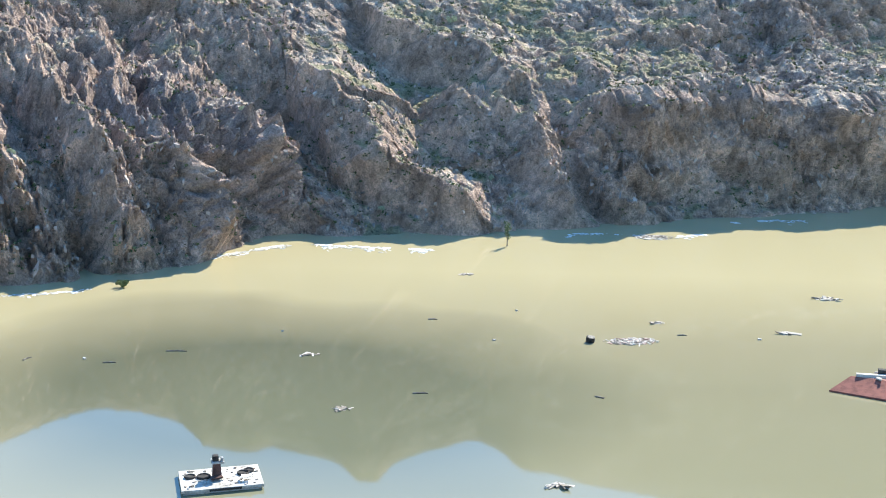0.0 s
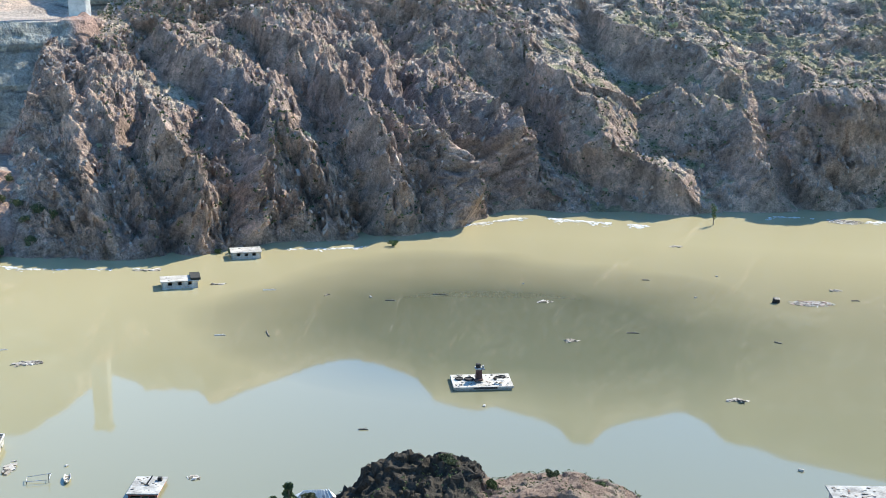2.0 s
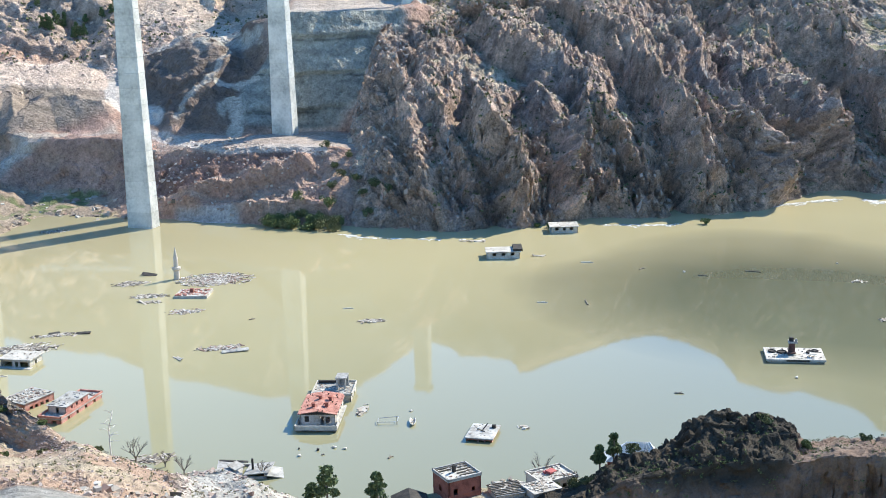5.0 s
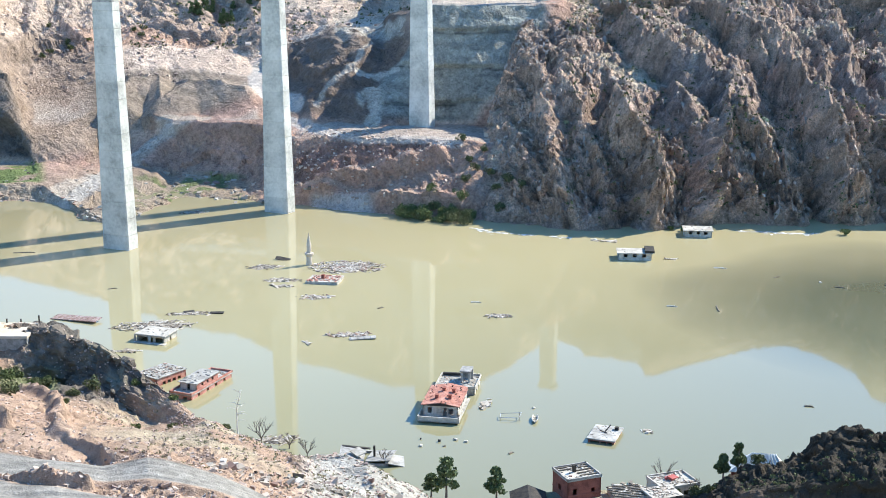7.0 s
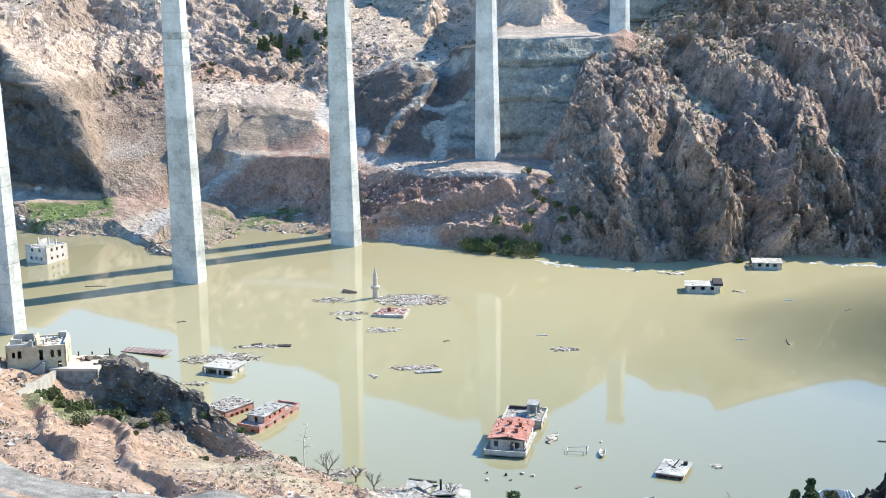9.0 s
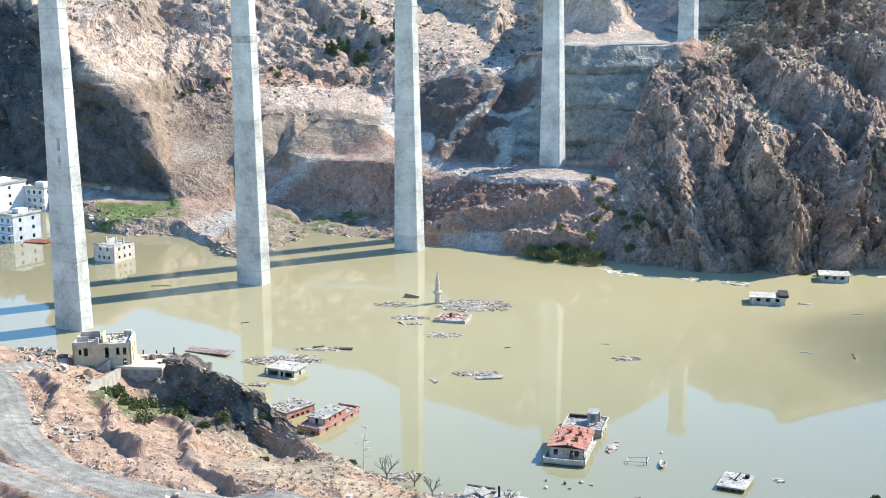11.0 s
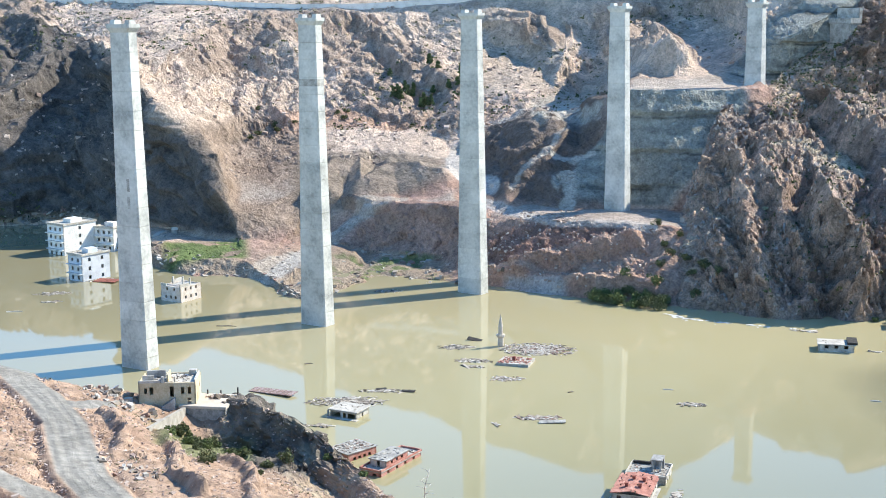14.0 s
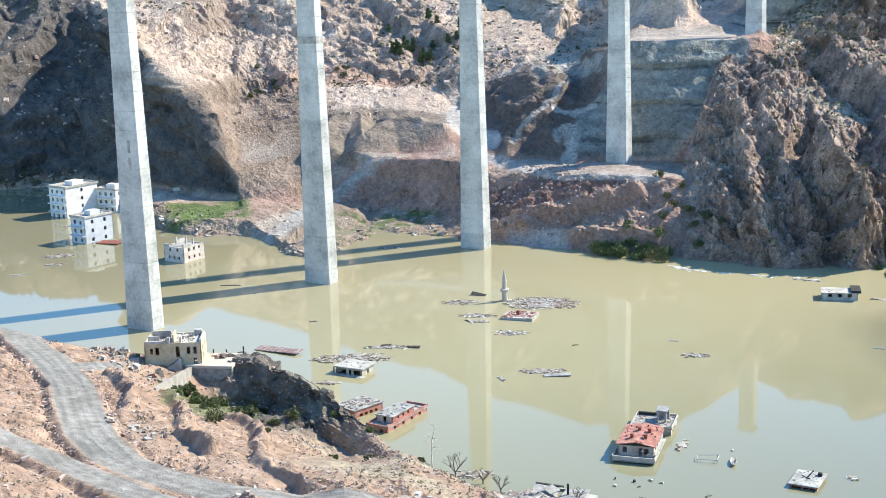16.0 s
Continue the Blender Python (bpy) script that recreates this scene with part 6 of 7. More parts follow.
# overturned red roof at the open water
keel = thing("red_roof_wreck", pose(38.6, 321.0, 0, 0, 0, -6), "dark red tilted roof wreck with white torn edge", "wreck")
for pts, mat, nm in ((((0, 0, 0.3), (13, -5, 0.4), (15, 0, 2.4), (4, 3.4, 2.2)), BRICK, "roof_slope"), (((4, 3.4, 2.2), (15, 0, 2.4), (17, 8, 1.4), (6, 8, 0.6)), REDWALL, "far_slope")):
    bm = bmesh.new()
    a = [bm.verts.new(p) for p in pts]
    b = [bm.verts.new((p[0], p[1], p[2] - 0.3)) for p in pts]
    bm.faces.new(a)
    bm.faces.new(list(reversed(b)))
    for k in range(4):
        bm.faces.new((a[k], b[k], b[(k + 1) % 4], a[(k + 1) % 4]))
    bmesh.ops.recalc_face_normals(bm, faces=bm.faces)
    part(nm, bm, mat, keel)
bm = bmesh.new()
box(bm, 5.0, 3.0, 2.2, 15.5, 3.9, 2.75)
rubble_bits(bm, 14, 8, 0, 15, 6, 2.3, 0.9)
part("white_edge", bm, WHITE, keel)
bm = bmesh.new()
box(bm, 9, 4.2, 2.2, 11.5, 5.4, 3.4)
part("dormer", bm, DARK, keel)

# ---- trees and scrub ----
def leaf_cloud(bm, centre, radii, n, size, rng, squash=1.0):
    """Loose leaves as small tilted quads, denser towards the outside of a lump."""
    for _ in range(n):
        d = Vector((rng.gauss(0, 1), rng.gauss(0, 1), rng.gauss(0, 1))).normalized() * rng.uniform(0.55, 1.0)
        p = Vector(centre) + Vector((d.x * radii[0], d.y * radii[1], d.z * radii[2]))
        s = size * rng.uniform(0.6, 1.3)
        m = Euler((rng.uniform(0, 6.28), rng.uniform(0, 6.28), rng.uniform(0, 6.28))).to_matrix()
        bm.faces.new([bm.verts.new(p + m @ Vector((x * s, y * s * squash, 0))) for x, y in ((-1, -0.6), (0.8, -0.8), (1, 0.7), (-0.7, 0.8))])


def limb(bm, a, b, r0, r1, sides=5):
    a, b = Vector(a), Vector(b)
    d = (b - a).normalized()
    u = d.orthogonal().normalized()
    w = d.cross(u)
    rings = [[bm.verts.new(p + (u * math.cos(k * 2 * math.pi / sides) + w * math.sin(k * 2 * math.pi / sides)) * r) for k in range(sides)] for p, r in ((a, r0), (b, r1))]
    skin(bm, rings)


def pine_tree(x, y, z, h, spread, seed, label, group="pines", bare=0.22, rounded=False):
    rng = random.Random(seed)
    t = thing("pine_tree", pose(x, y, z), label, "tree", group)
    bm = bmesh.new()
    limb(bm, (0, 0, -1.0), (0.1, 0, h * 0.95), 0.16 + h * 0.012, 0.04)
    for k in range(10):
        a, zz = rng.uniform(0, 6.28), h * rng.uniform(0.35, 0.9)
        r = spread * (1.05 - zz / h)
        limb(bm, (0, 0, zz), (math.cos(a) * r, math.sin(a) * r, zz + 0.3), 0.05, 0.02, 4)
    part("trunk", bm, BARK, t)
    bm = bmesh.new()
    for k in range(26):
        a, f = rng.uniform(0, 6.28), rng.uniform(bare, 1.0)
        g = (f - bare) / (1 - bare)
        r = spread * (math.sqrt(max(0.08, 1 - (2 * g - 0.9) ** 2)) * 0.8 if rounded else 1.15 - f) * rng.uniform(0.3, 1.0)
        leaf_cloud(bm, (math.cos(a) * r, math.sin(a) * r, h * f), (spread * 0.4, spread * 0.4, h * 0.08), 55, 0.12 + 0.012 * h, rng)
    part("crown", bm, PINE, t)
    return t


def bare_tree(x, y, z, h, seed, label="leafless tree with thin grey branches at the shore"):
    rng = random.Random(seed)
    t = thing("bare_tree", pose(x, y, z), label, "tree", "leafless trees")
    trunk, twigs = bmesh.new(), bmesh.new()
    limb(trunk, (0, 0, -0.8), (0.1, 0, h * 0.35), 0.2, 0.13)

    def grow(bm, a, d, length, r, depth):
        b = a + d * length
        limb(bm, a, b, r, r * 0.6, 4)
        if depth == 0:
            return
        for _ in range(3 if depth > 1 else 4):
            e = (d + Vector((rng.uniform(-0.7, 0.7), rng.uniform(-0.7, 0.7), rng.uniform(-0.15, 0.5)))).normalized()
            grow(twigs, a + d * length * rng.uniform(0.5, 1.0), e, length * rng.uniform(0.5, 0.8), r * 0.55, depth - 1)

    for k in range(5):
        a = k * 1.26 + rng.uniform(-0.3, 0.3)
        grow(trunk, Vector((0.1, 0, h * 0.34)), Vector((math.cos(a) * 0.6, math.sin(a) * 0.6, 0.8)).normalized(), h * 0.3, 0.09, 3)
    part("trunk", trunk, BARK, t)
    part("branches", twigs, BARK, t)["kind"] = "stuff"
    return t


def shrub(x, y, z, r, h, mat, seed, label, group="shrubs"):
    rng = random.Random(seed)
    s = thing("shrub", pose(x, y, z), label, "shrub", group)
    bm = bmesh.new()
    for k in range(5):
        a = rng.uniform(0, 6.28)
        limb(bm, (0, 0, -0.3), (math.cos(a) * r * 0.5, math.sin(a) * r * 0.5, h * 0.6), 0.06, 0.02, 4)
    part("stems", bm, BARK, s)
    bm = bmesh.new()
    for k in range(9):
        a, q = rng.uniform(0, 6.28), r * rng.uniform(0.1, 0.75)
        leaf_cloud(bm, (math.cos(a) * q, math.sin(a) * q, h * rng.uniform(0.3, 0.8)), (r * 0.4, r * 0.4, h * 0.28), 90, 0.06 + r * 0.03, rng)
    part("foliage", bm, mat, s)
    return s


def near_ground(x, y, names=("ground_bank_near", "ground_slope", "ground_knoll")):
    return max(ground_z(n, x, y) for n in names)


for x, y, h, s, seed in ((-109.4, 160.4, 6.4, 2.3, 1), (-102.4, 164.3, 5.0, 1.9, 2), (-71.9, 182.4, 4.8, 1.35, 3), (-70.0, 183.6, 5.5, 1.4, 4), (-112.6, 160.8, 3.0, 1.6, 5)):
    pine_tree(x, y, near_ground(x, y) - 0.1, h, s, seed, "dark green pine at the near shore", bare=0.45 if s < 1.5 else 0.25, rounded=s < 1.5)
for x, y, h, seed in ((-151.0, 162.7, 6.0, 11), (-140.4, 162.8, 4.5, 12), (-83.9, 186.3, 5.5, 13), (-77.5, 184.0, 4.2, 14), (-66.0, 188.5, 4.5, 15), (-62.5, 190.0, 4.2, 16), (-128.0, 168.5, 3.6, 17), (-146.0, 164.5, 3.5, 18), (-157.0, 161.0, 3.0, 19)):
    bare_tree(x, y, max(near_ground(x, y), -0.5) - 0.1, h, seed)
for k, (x, y, r, h) in enumerate(((-143, 160, 1.8, 1.8), (-135, 163, 1.6, 1.5), (-152, 158, 1.5, 1.3), (-126, 166, 1.4, 1.2), (-75, 180, 1.5, 1.6), (-72, 178, 1.3, 1.4), (-79, 181, 1.2, 1.2), (-66, 182, 1.4, 1.4), (-46, 183, 1.5, 1.5), (-40, 184, 1.2, 1.2), (-32, 186, 1.0, 1.0), (-56, 186, 1.6, 1.3), (-25, 186, 1.0, 1.0), (-196, 150, 1.8, 1.6), (-203, 149, 1.7, 1.4), (-210, 151, 1.5, 1.6), (-188, 152, 1.6, 1.3), (-176, 140, 1.4, 1.2), (-166, 147, 1.2, 1.0), (-180.5, 132.6, 2.2, 2.6), (-189, 157.5, 2.2, 2.8), (-182, 162, 1.3, 1.2), (-160, 150, 1.0, 0.9), (-147, 150, 0.9, 0.8), (-170, 160, 1.1, 1.0))):
    shrub(x, y, near_ground(x, y) - 0.1, r, h, (OLIVE, GREEN)[k % 3 == 0], 40 + k, "low olive-green bush on the near bank")

for k in range(26):
    r_ = random.Random(500 + k)
    x, y, _ = at(r_.uniform(52.0, 55.4), r_.uniform(246, 264), 0)
    shrub(float(x), float(y), near_ground(x, y) - 0.2, r_.uniform(1.0, 2.0), r_.uniform(1.2, 2.8), (GREEN, OLIVE, GREEN)[k % 3], 500 + k, "leafy green bush below the retaining wall", "hollow bushes")

# the far side
flooded = thing("flooded_tree", pose(-26.6, 440.5, 0), "slim green tree standing in the water off the cliff", "tree")
bm = bmesh.new()
limb(bm, (0, 0, -3), (0.2, 0, 6.2), 0.22, 0.08)
part("trunk", bm, BARK, flooded)
bm = bmesh.new()
_rng = random.Random(77)
for k in range(9):
    leaf_cloud(bm, (_rng.uniform(-0.6, 0.6), _rng.uniform(-0.6, 0.6), 2.6 + k * 0.5), (0.7, 0.7, 0.6), 34, 0.16, _rng)
part("crown", bm, GREEN, flooded)
shrub(-116.4, 383.5, 0.1, 1.7, 1.6, GREEN, 81, "round green bush standing in the water", "far shore bushes")
for k, (x, y, r, h, m) in enumerate(((-243, 331, 3.2, 3.4, OLIVE), (-238, 330.5, 2.8, 3.0, GREEN), (-233, 330.5, 3.4, 4.0, GREEN), (-228, 331, 3.2, 3.4, GREEN), (-223, 332, 3.0, 3.2, OLIVE), (-219, 333, 2.6, 3.0, OLIVE), (-236, 334, 2.8, 3.4, GREEN), (-228, 335, 2.6, 3.6, OLIVE), (-213, 343, 2.2, 3.0, OLIVE), (-209, 349, 2.0, 3.2, OLIVE), (-216, 352, 2.2, 3.4, OLIVE), (-159, 362, 2.0, 1.8, GREEN), (-163, 361, 1.6, 1.5, GREEN))):
    z = max(ground_z("ground_hill_east", x, y), ground_z("ground_hill_north", x, y), 0.0)
    shrub(x, y, z - 0.2, r, h, m, 90 + k, "dense green bush at the far waterline" if m is GREEN else "grey-green bush at the far waterline", "far shore bushes")
_rng = random.Random(31)
for k in range(16):
    x, y, _ = at(33.3 + 0.2 * k + _rng.uniform(-0.15, 0.15), _rng.uniform(403, 412), 0)
    z = max(ground_z("ground_hill_east", x, y), ground_z("ground_hill_north", x, y), 0.0)
    shrub(float(x), float(y), z - 0.5, _rng.uniform(2.6, 3.6), _rng.uniform(3.4, 5.0), (GREEN, OLIVE, GREEN)[k % 3], 700 + k, "dense leafy bush at the foot of the red bank", "far shore bushes")
for k, (b, d) in enumerate(((33.4, 416), (32.9, 420), (32.3, 418), (33.2, 424), (32.0, 410), (31.4, 412), (32.6, 428), (33.6, 432))):
    x, y, _ = at(b, d, 0)
    z = max(ground_z("ground_hill_east", x, y), ground_z("ground_hill_north", x, y), 0.0)
    shrub(float(x), float(y), z - 0.4, 2.0, 2.8, OLIVE, 730 + k, "grey-green bush where red earth meets dark rock", "far shore bushes")
for k, (b, d, r) in enumerate(((11.0, 458, 1.9), (9.7, 452, 1.7), (8.0, 466, 1.2), (5.4, 545, 2.0), (-1.9, 500, 1.2), (12.9, 470, 1.3), (4.0, 478, 1.4), (20.5, 428, 1.3), (29.0, 430, 1.2))):
    x, y, _ = at(b, d, 0)
    shrub(float(x), float(y), ground_z("ground_hill_east", x, y) - 0.2, r, r * 1.3, PALELEAF, 120 + k, "pale yellow-green bush on the dark rock", "cliff bushes")
rng = random.Random(9)
for k in range(24):
    x, y, _ = at(rng.uniform(41.7, 45.2), rng.uniform(648, 684), 0)
    pine_tree(float(x), float(y), ground_z("ground_hill_north", x, y) - 0.4, rng.uniform(4.5, 7.5), 1.7, 200 + k, "dark conifer on the sunlit slope", "hillside conifers")
for k in range(10):
    x, y, _ = at(rng.uniform(47.0, 52.5), rng.uniform(610, 640), 0)
    shrub(float(x), float(y), ground_z("ground_hill_north", x, y) - 0.3, rng.uniform(1.6, 2.8), rng.uniform(2, 3.4), OLIVE, 240 + k, "dark rounded bush on the bright slope", "hillside bushes")


def stuff_mesh(name, verts, faces, mat, label, category):
    return tagged(new(name, mesh_from(name, verts, faces, mat, False)), label, category, kind="stuff")


def scatter_tufts(name, land_name, n, seed, size, mat, label, keep):
    """Many small tufts of crossed leaves on the gentler ground."""
    r = np.random.RandomState(seed)
    q = LAND[land_name]
    k = r.randint(0, len(q), n * 6)
    p = q[k]
    p = p[keep(p)][:n]
    m = len(p)
    leaves = 7
    s = size * r.uniform(0.5, 1.4, (m, 1, 1, 1))
    c = p[:, None, :] + r.normal(0, 1, (m, leaves, 3)) * s[:, :, :, 0] * (0.6, 0.6, 0.3) + (0, 0, 0.3)
    u, v = r.normal(0, 1, (m, leaves, 3)), r.normal(0, 1, (m, leaves, 3))
    u /= np.linalg.norm(u, axis=-1, keepdims=True)
    v /= np.linalg.norm(v, axis=-1, keepdims=True)
    corners = np.stack([c - (u + v) * s[..., 0] * 0.4, c + (u - v) * s[..., 0] * 0.4, c + (u + v) * s[..., 0] * 0.4, c - (u - v) * s[..., 0] * 0.4], 2)
    verts = corners.reshape(-1, 3)
    return stuff_mesh(name, verts, np.arange(len(verts)).reshape(-1, 4), mat, label, "scrub")


def on_slopes(p):
    n = fbm(p, 22, 3, 0.5, 151)
    return (p[:, 2] > 2) & (p[:, 2] < 130) & (n > -0.25) & (bearing_of(p)[0] < 29)


scatter_tufts("hill_scrub", "ground_hill_east", 6000, 3, 0.6, OLIVE, "sparse olive scrub on the rocky mountainside", on_slopes)
scatter_tufts("works_scrub", "ground_hill_north", 2600, 4, 0.9, OLIVE, "sparse scrub on the earth slopes", lambda p: (p[:, 2] > 1) & (np.hypot(p[:, 0], p[:, 1]) > 590) & (fbm(p, 30, 3, 0.5, 155) > 0.0))
scatter_tufts("bank_scrub", "ground_bank_near", 2200, 5, 0.22, DRYGRASS, "dry tufts on the near bank", lambda p: (p[:, 2] > 0.5) & (near_line(p, TRACK, 5) < 0.1) & (near_line(p, LOWER, 5) < 0.1) & (fbm(p, 12, 3, 0.5, 157) > 0.05))
scatter_tufts("knoll_scrub", "ground_knoll", 700, 6, 0.2, OLIVE, "scrub on the dark knoll", lambda p: (p[:, 2] > 8) & (fbm(p, 6, 3, 0.5, 159) > 0.0))
scatter_tufts("knoll_herbs", "ground_knoll", 900, 4, 0.12, OLIVE, "low green herbs on the sunlit rock top", lambda p: (p[:, 2] > 8) & (bearing_of(p)[0] < 13) & (bearing_of(p)[1] > 176.5) & (fbm(p, 4, 3, 0.5, 160) > 0.1))
scatter_tufts("knoll_ivy", "ground_knoll", 900, 6, 0.2, GREEN, "dark green creepers on the shaded rock", lambda p: (p[:, 2] > 6) & (bearing_of(p)[0] > 11.5) & (bearing_of(p)[1] < 186) & (fbm(p, 3, 3, 0.5, 161) > 0.1))
scatter_tufts("meadow_grass", "ground_hill_north", 700, 7, 0.6, GREEN, "bright green grass on the far flat", lambda p: (zone(bearing_of(p)[0], 51.8, 55.0, 0.2) * zone(bearing_of(p)[1], 472, 508, 2) > 0.5) & (p[:, 2] < 6))

CUBE = np.array([(-1, -1, -1), (1, -1, -1), (1, 1, -1), (-1, 1, -1), (-1, -1, 1), (1, -1, 1), (1, 1, 1), (-1, 1, 1)], float)
CUBE_FACES = np.array([(0, 3, 2, 1), (4, 5, 6, 7), (0, 1, 5, 4), (1, 2, 6, 5), (2, 3, 7, 6), (3, 0, 4, 7)])


def bits(name, centres, size, aspect, mat, label, category, seed, tilt=0.25):
    """Loose angular pieces lying about, each with its own turn, size and bent corners."""
    r = np.random.RandomState(seed)
    c = np.asarray(centres, float)
    m = len(c)
    s = size * np.clip(np.exp(r.normal(0, 0.5, (m, 1, 1))), 0.4, 2.0) * np.asarray(aspect) * r.uniform(0.5, 1.5, (m, 1, 3))
    v = (CUBE[None] + r.uniform(-0.3, 0.3, (m, 8, 3))) * s
    a = r.uniform(0, 6.28, m)
    ca, sa = np.cos(a)[:, None], np.sin(a)[:, None]
    x, y = v[..., 0] * ca - v[..., 1] * sa, v[..., 0] * sa + v[..., 1] * ca
    tx, ty = r.normal(0, tilt, (m, 1)), r.normal(0, tilt, (m, 1))
    z = v[..., 2] + tx * x + ty * y
    verts = (np.stack([x, y, z], -1) + c[:, None]).reshape(-1, 3)
    faces = (CUBE_FACES[None] + (np.arange(m) * 8)[:, None, None]).reshape(-1, 4)
    return stuff_mesh(name, verts, faces, mat, label, category)


def on_land(land_name, n, seed, keep, lift=0.0):
    r = np.random.RandomState(seed)
    q = LAND[land_name][r.randint(0, len(LAND[land_name]), n * 12)]
    return q[keep(q)][:n] + (0, 0, lift)


HUMP_FOOT = [(-119, 121), (-115.6, 123), (-115, 130), (-112.4, 137), (-110.3, 145)]
# boulders and rubble
bits("riprap", on_land("ground_hill_north", 900, 21, lambda p: (zone(bearing_of(p)[0], 38.6, 42.4, 0.1) > 0.5) & (p[:, 2] > -0.5) & (p[:, 2] < 6.5)), 0.42, (1, 0.9, 0.7), RUBBLE, "grey riprap boulders at the far waterline", "boulders", 21)
bits("bench_boulders", on_land("ground_hill_east", 260, 22, lambda p: (zone(bearing_of(p)[0], 32.2, 33.8, 0.1) > 0.5) & (p[:, 2] > 8) & (p[:, 2] < 21), 0.3), 0.5, (1, 0.9, 0.8), LOOSE, "pinkish boulders at the edge of the bench", "boulders", 22)
bits("bank_stones", on_land("ground_hill_north", 1800, 23, lambda p: (zone(bearing_of(p)[0], 33.5, 43, 0.1) > 0.5) & (p[:, 2] > 2) & (p[:, 2] < 21) & (np.hypot(p[:, 0], p[:, 1]) < 470)), 0.26, (1, 0.9, 0.7), LOOSE, "loose stones on the red earth bank", "stones", 23)
bits("flat_rubble", on_land("ground_hill_north", 900, 24, lambda p: (zone(bearing_of(p)[0], 43, 54, 0.2) > 0.5) & (p[:, 2] > -0.3) & (p[:, 2] < 4)), 0.4, (1.2, 0.9, 0.5), RUBBLE, "rubble along the far muddy shore", "rubble", 24)
bits("ruin_rubble", on_land("ground_bank_near", 1700, 25, lambda p: (near_line(p, [(-240, 150), (-230, 145.5), (-219, 148)], 4.2) > 0.5), 0.25), 0.3, (1.2, 0.9, 0.7), RUBBLE, "heap of broken masonry beside the ruined house", "rubble", 25)
bits("shore_rubble", on_land("ground_hill_north", 700, 32, lambda p: (zone(bearing_of(p)[0], 54.5, 63, 0.2) > 0.5) & (p[:, 2] > 0.2) & (p[:, 2] < 7), 0.1), 0.55, (1.3, 0.9, 0.6), RUBBLE, "pale rubble at the foot of the dark headland", "rubble", 32)
bits("track_rubble", on_land("ground_bank_near", 700, 26, lambda p: (near_line(p, [(-176, 111.5), (-167, 110)], 2.6) > 0.5), 0.15), 0.2, (1.2, 0.9, 0.8), RUBBLE, "heap of dark broken stones by the gravel track", "rubble", 26)
bits("hump_rubble", on_land("ground_bank_near", 900, 31, lambda p: near_line(p, HUMP_FOOT, 2.4, 0.5) > 0.5, 0.1), 0.24, (1.1, 0.9, 0.8), RUBBLE, "grey broken stones below the pale rock hump", "rubble", 31)
bits("bank_rocks", on_land("ground_bank_near", 14000, 27, lambda p: (p[:, 2] > 1) & (bank_path(p, 0.6) < 0.1)), 0.12, (1, 0.9, 0.7), LOOSE, "loose pinkish stones on the near bank", "stones", 27)
bits("track_edge", on_land("ground_bank_near", 2200, 28, lambda p: (bank_path(p, 2.2, 0.4) > 0.5) & (bank_path(p, 0.7, 0.3) < 0.2), 0.05), 0.16, (1.3, 0.8, 0.7), LOOSE, "windrow of stones along the gravel track", "stones", 28)
bits("slope_rocks", on_land("ground_hill_north", 3200, 29, lambda p: (np.hypot(p[:, 0], p[:, 1]) > 560) & (p[:, 2] > 20) & (p[:, 2] < 110)), 0.42, (1, 0.9, 0.7), LOOSE, "scattered blocks on the bright slopes", "boulders", 29)

bits("cliff_blocks", on_land("ground_hill_east", 9000, 30, lambda p: (p[:, 2] > 1) & (p[:, 2] < 100) & (fbm(p, 18, 2, 0.5, 163) > -0.4)), 0.22, (1, 0.9, 0.9), CRAG, "broken rock blocks on the mountainside", "boulders", 30, 0.7)


# ---- floating debris, foam and small things ----
def debris_patch(x, y, rx, ry, n, seed, rz=0.0, size=0.5, mat=None, label="raft of floating boards and rubbish"):
    r = np.random.RandomState(seed)
    a, q = r.uniform(0, 6.28, n), np.sqrt(r.uniform(0, 1, n)) * (0.75 + 0.35 * np.sin(3 * r.uniform(0, 6.28, n)))
    u, v = np.cos(a) * q * rx, np.sin(a) * q * ry
    c, s = math.cos(radians(rz)), math.sin(radians(rz))
    return bits("floating_debris", np.stack([x + u * c - v * s, y + u * s + v * c, np.full(n, 0.06)], -1), size, (1.9, 0.5, 0.22), mat or DRIFT, label, "debris", seed, 0.12)


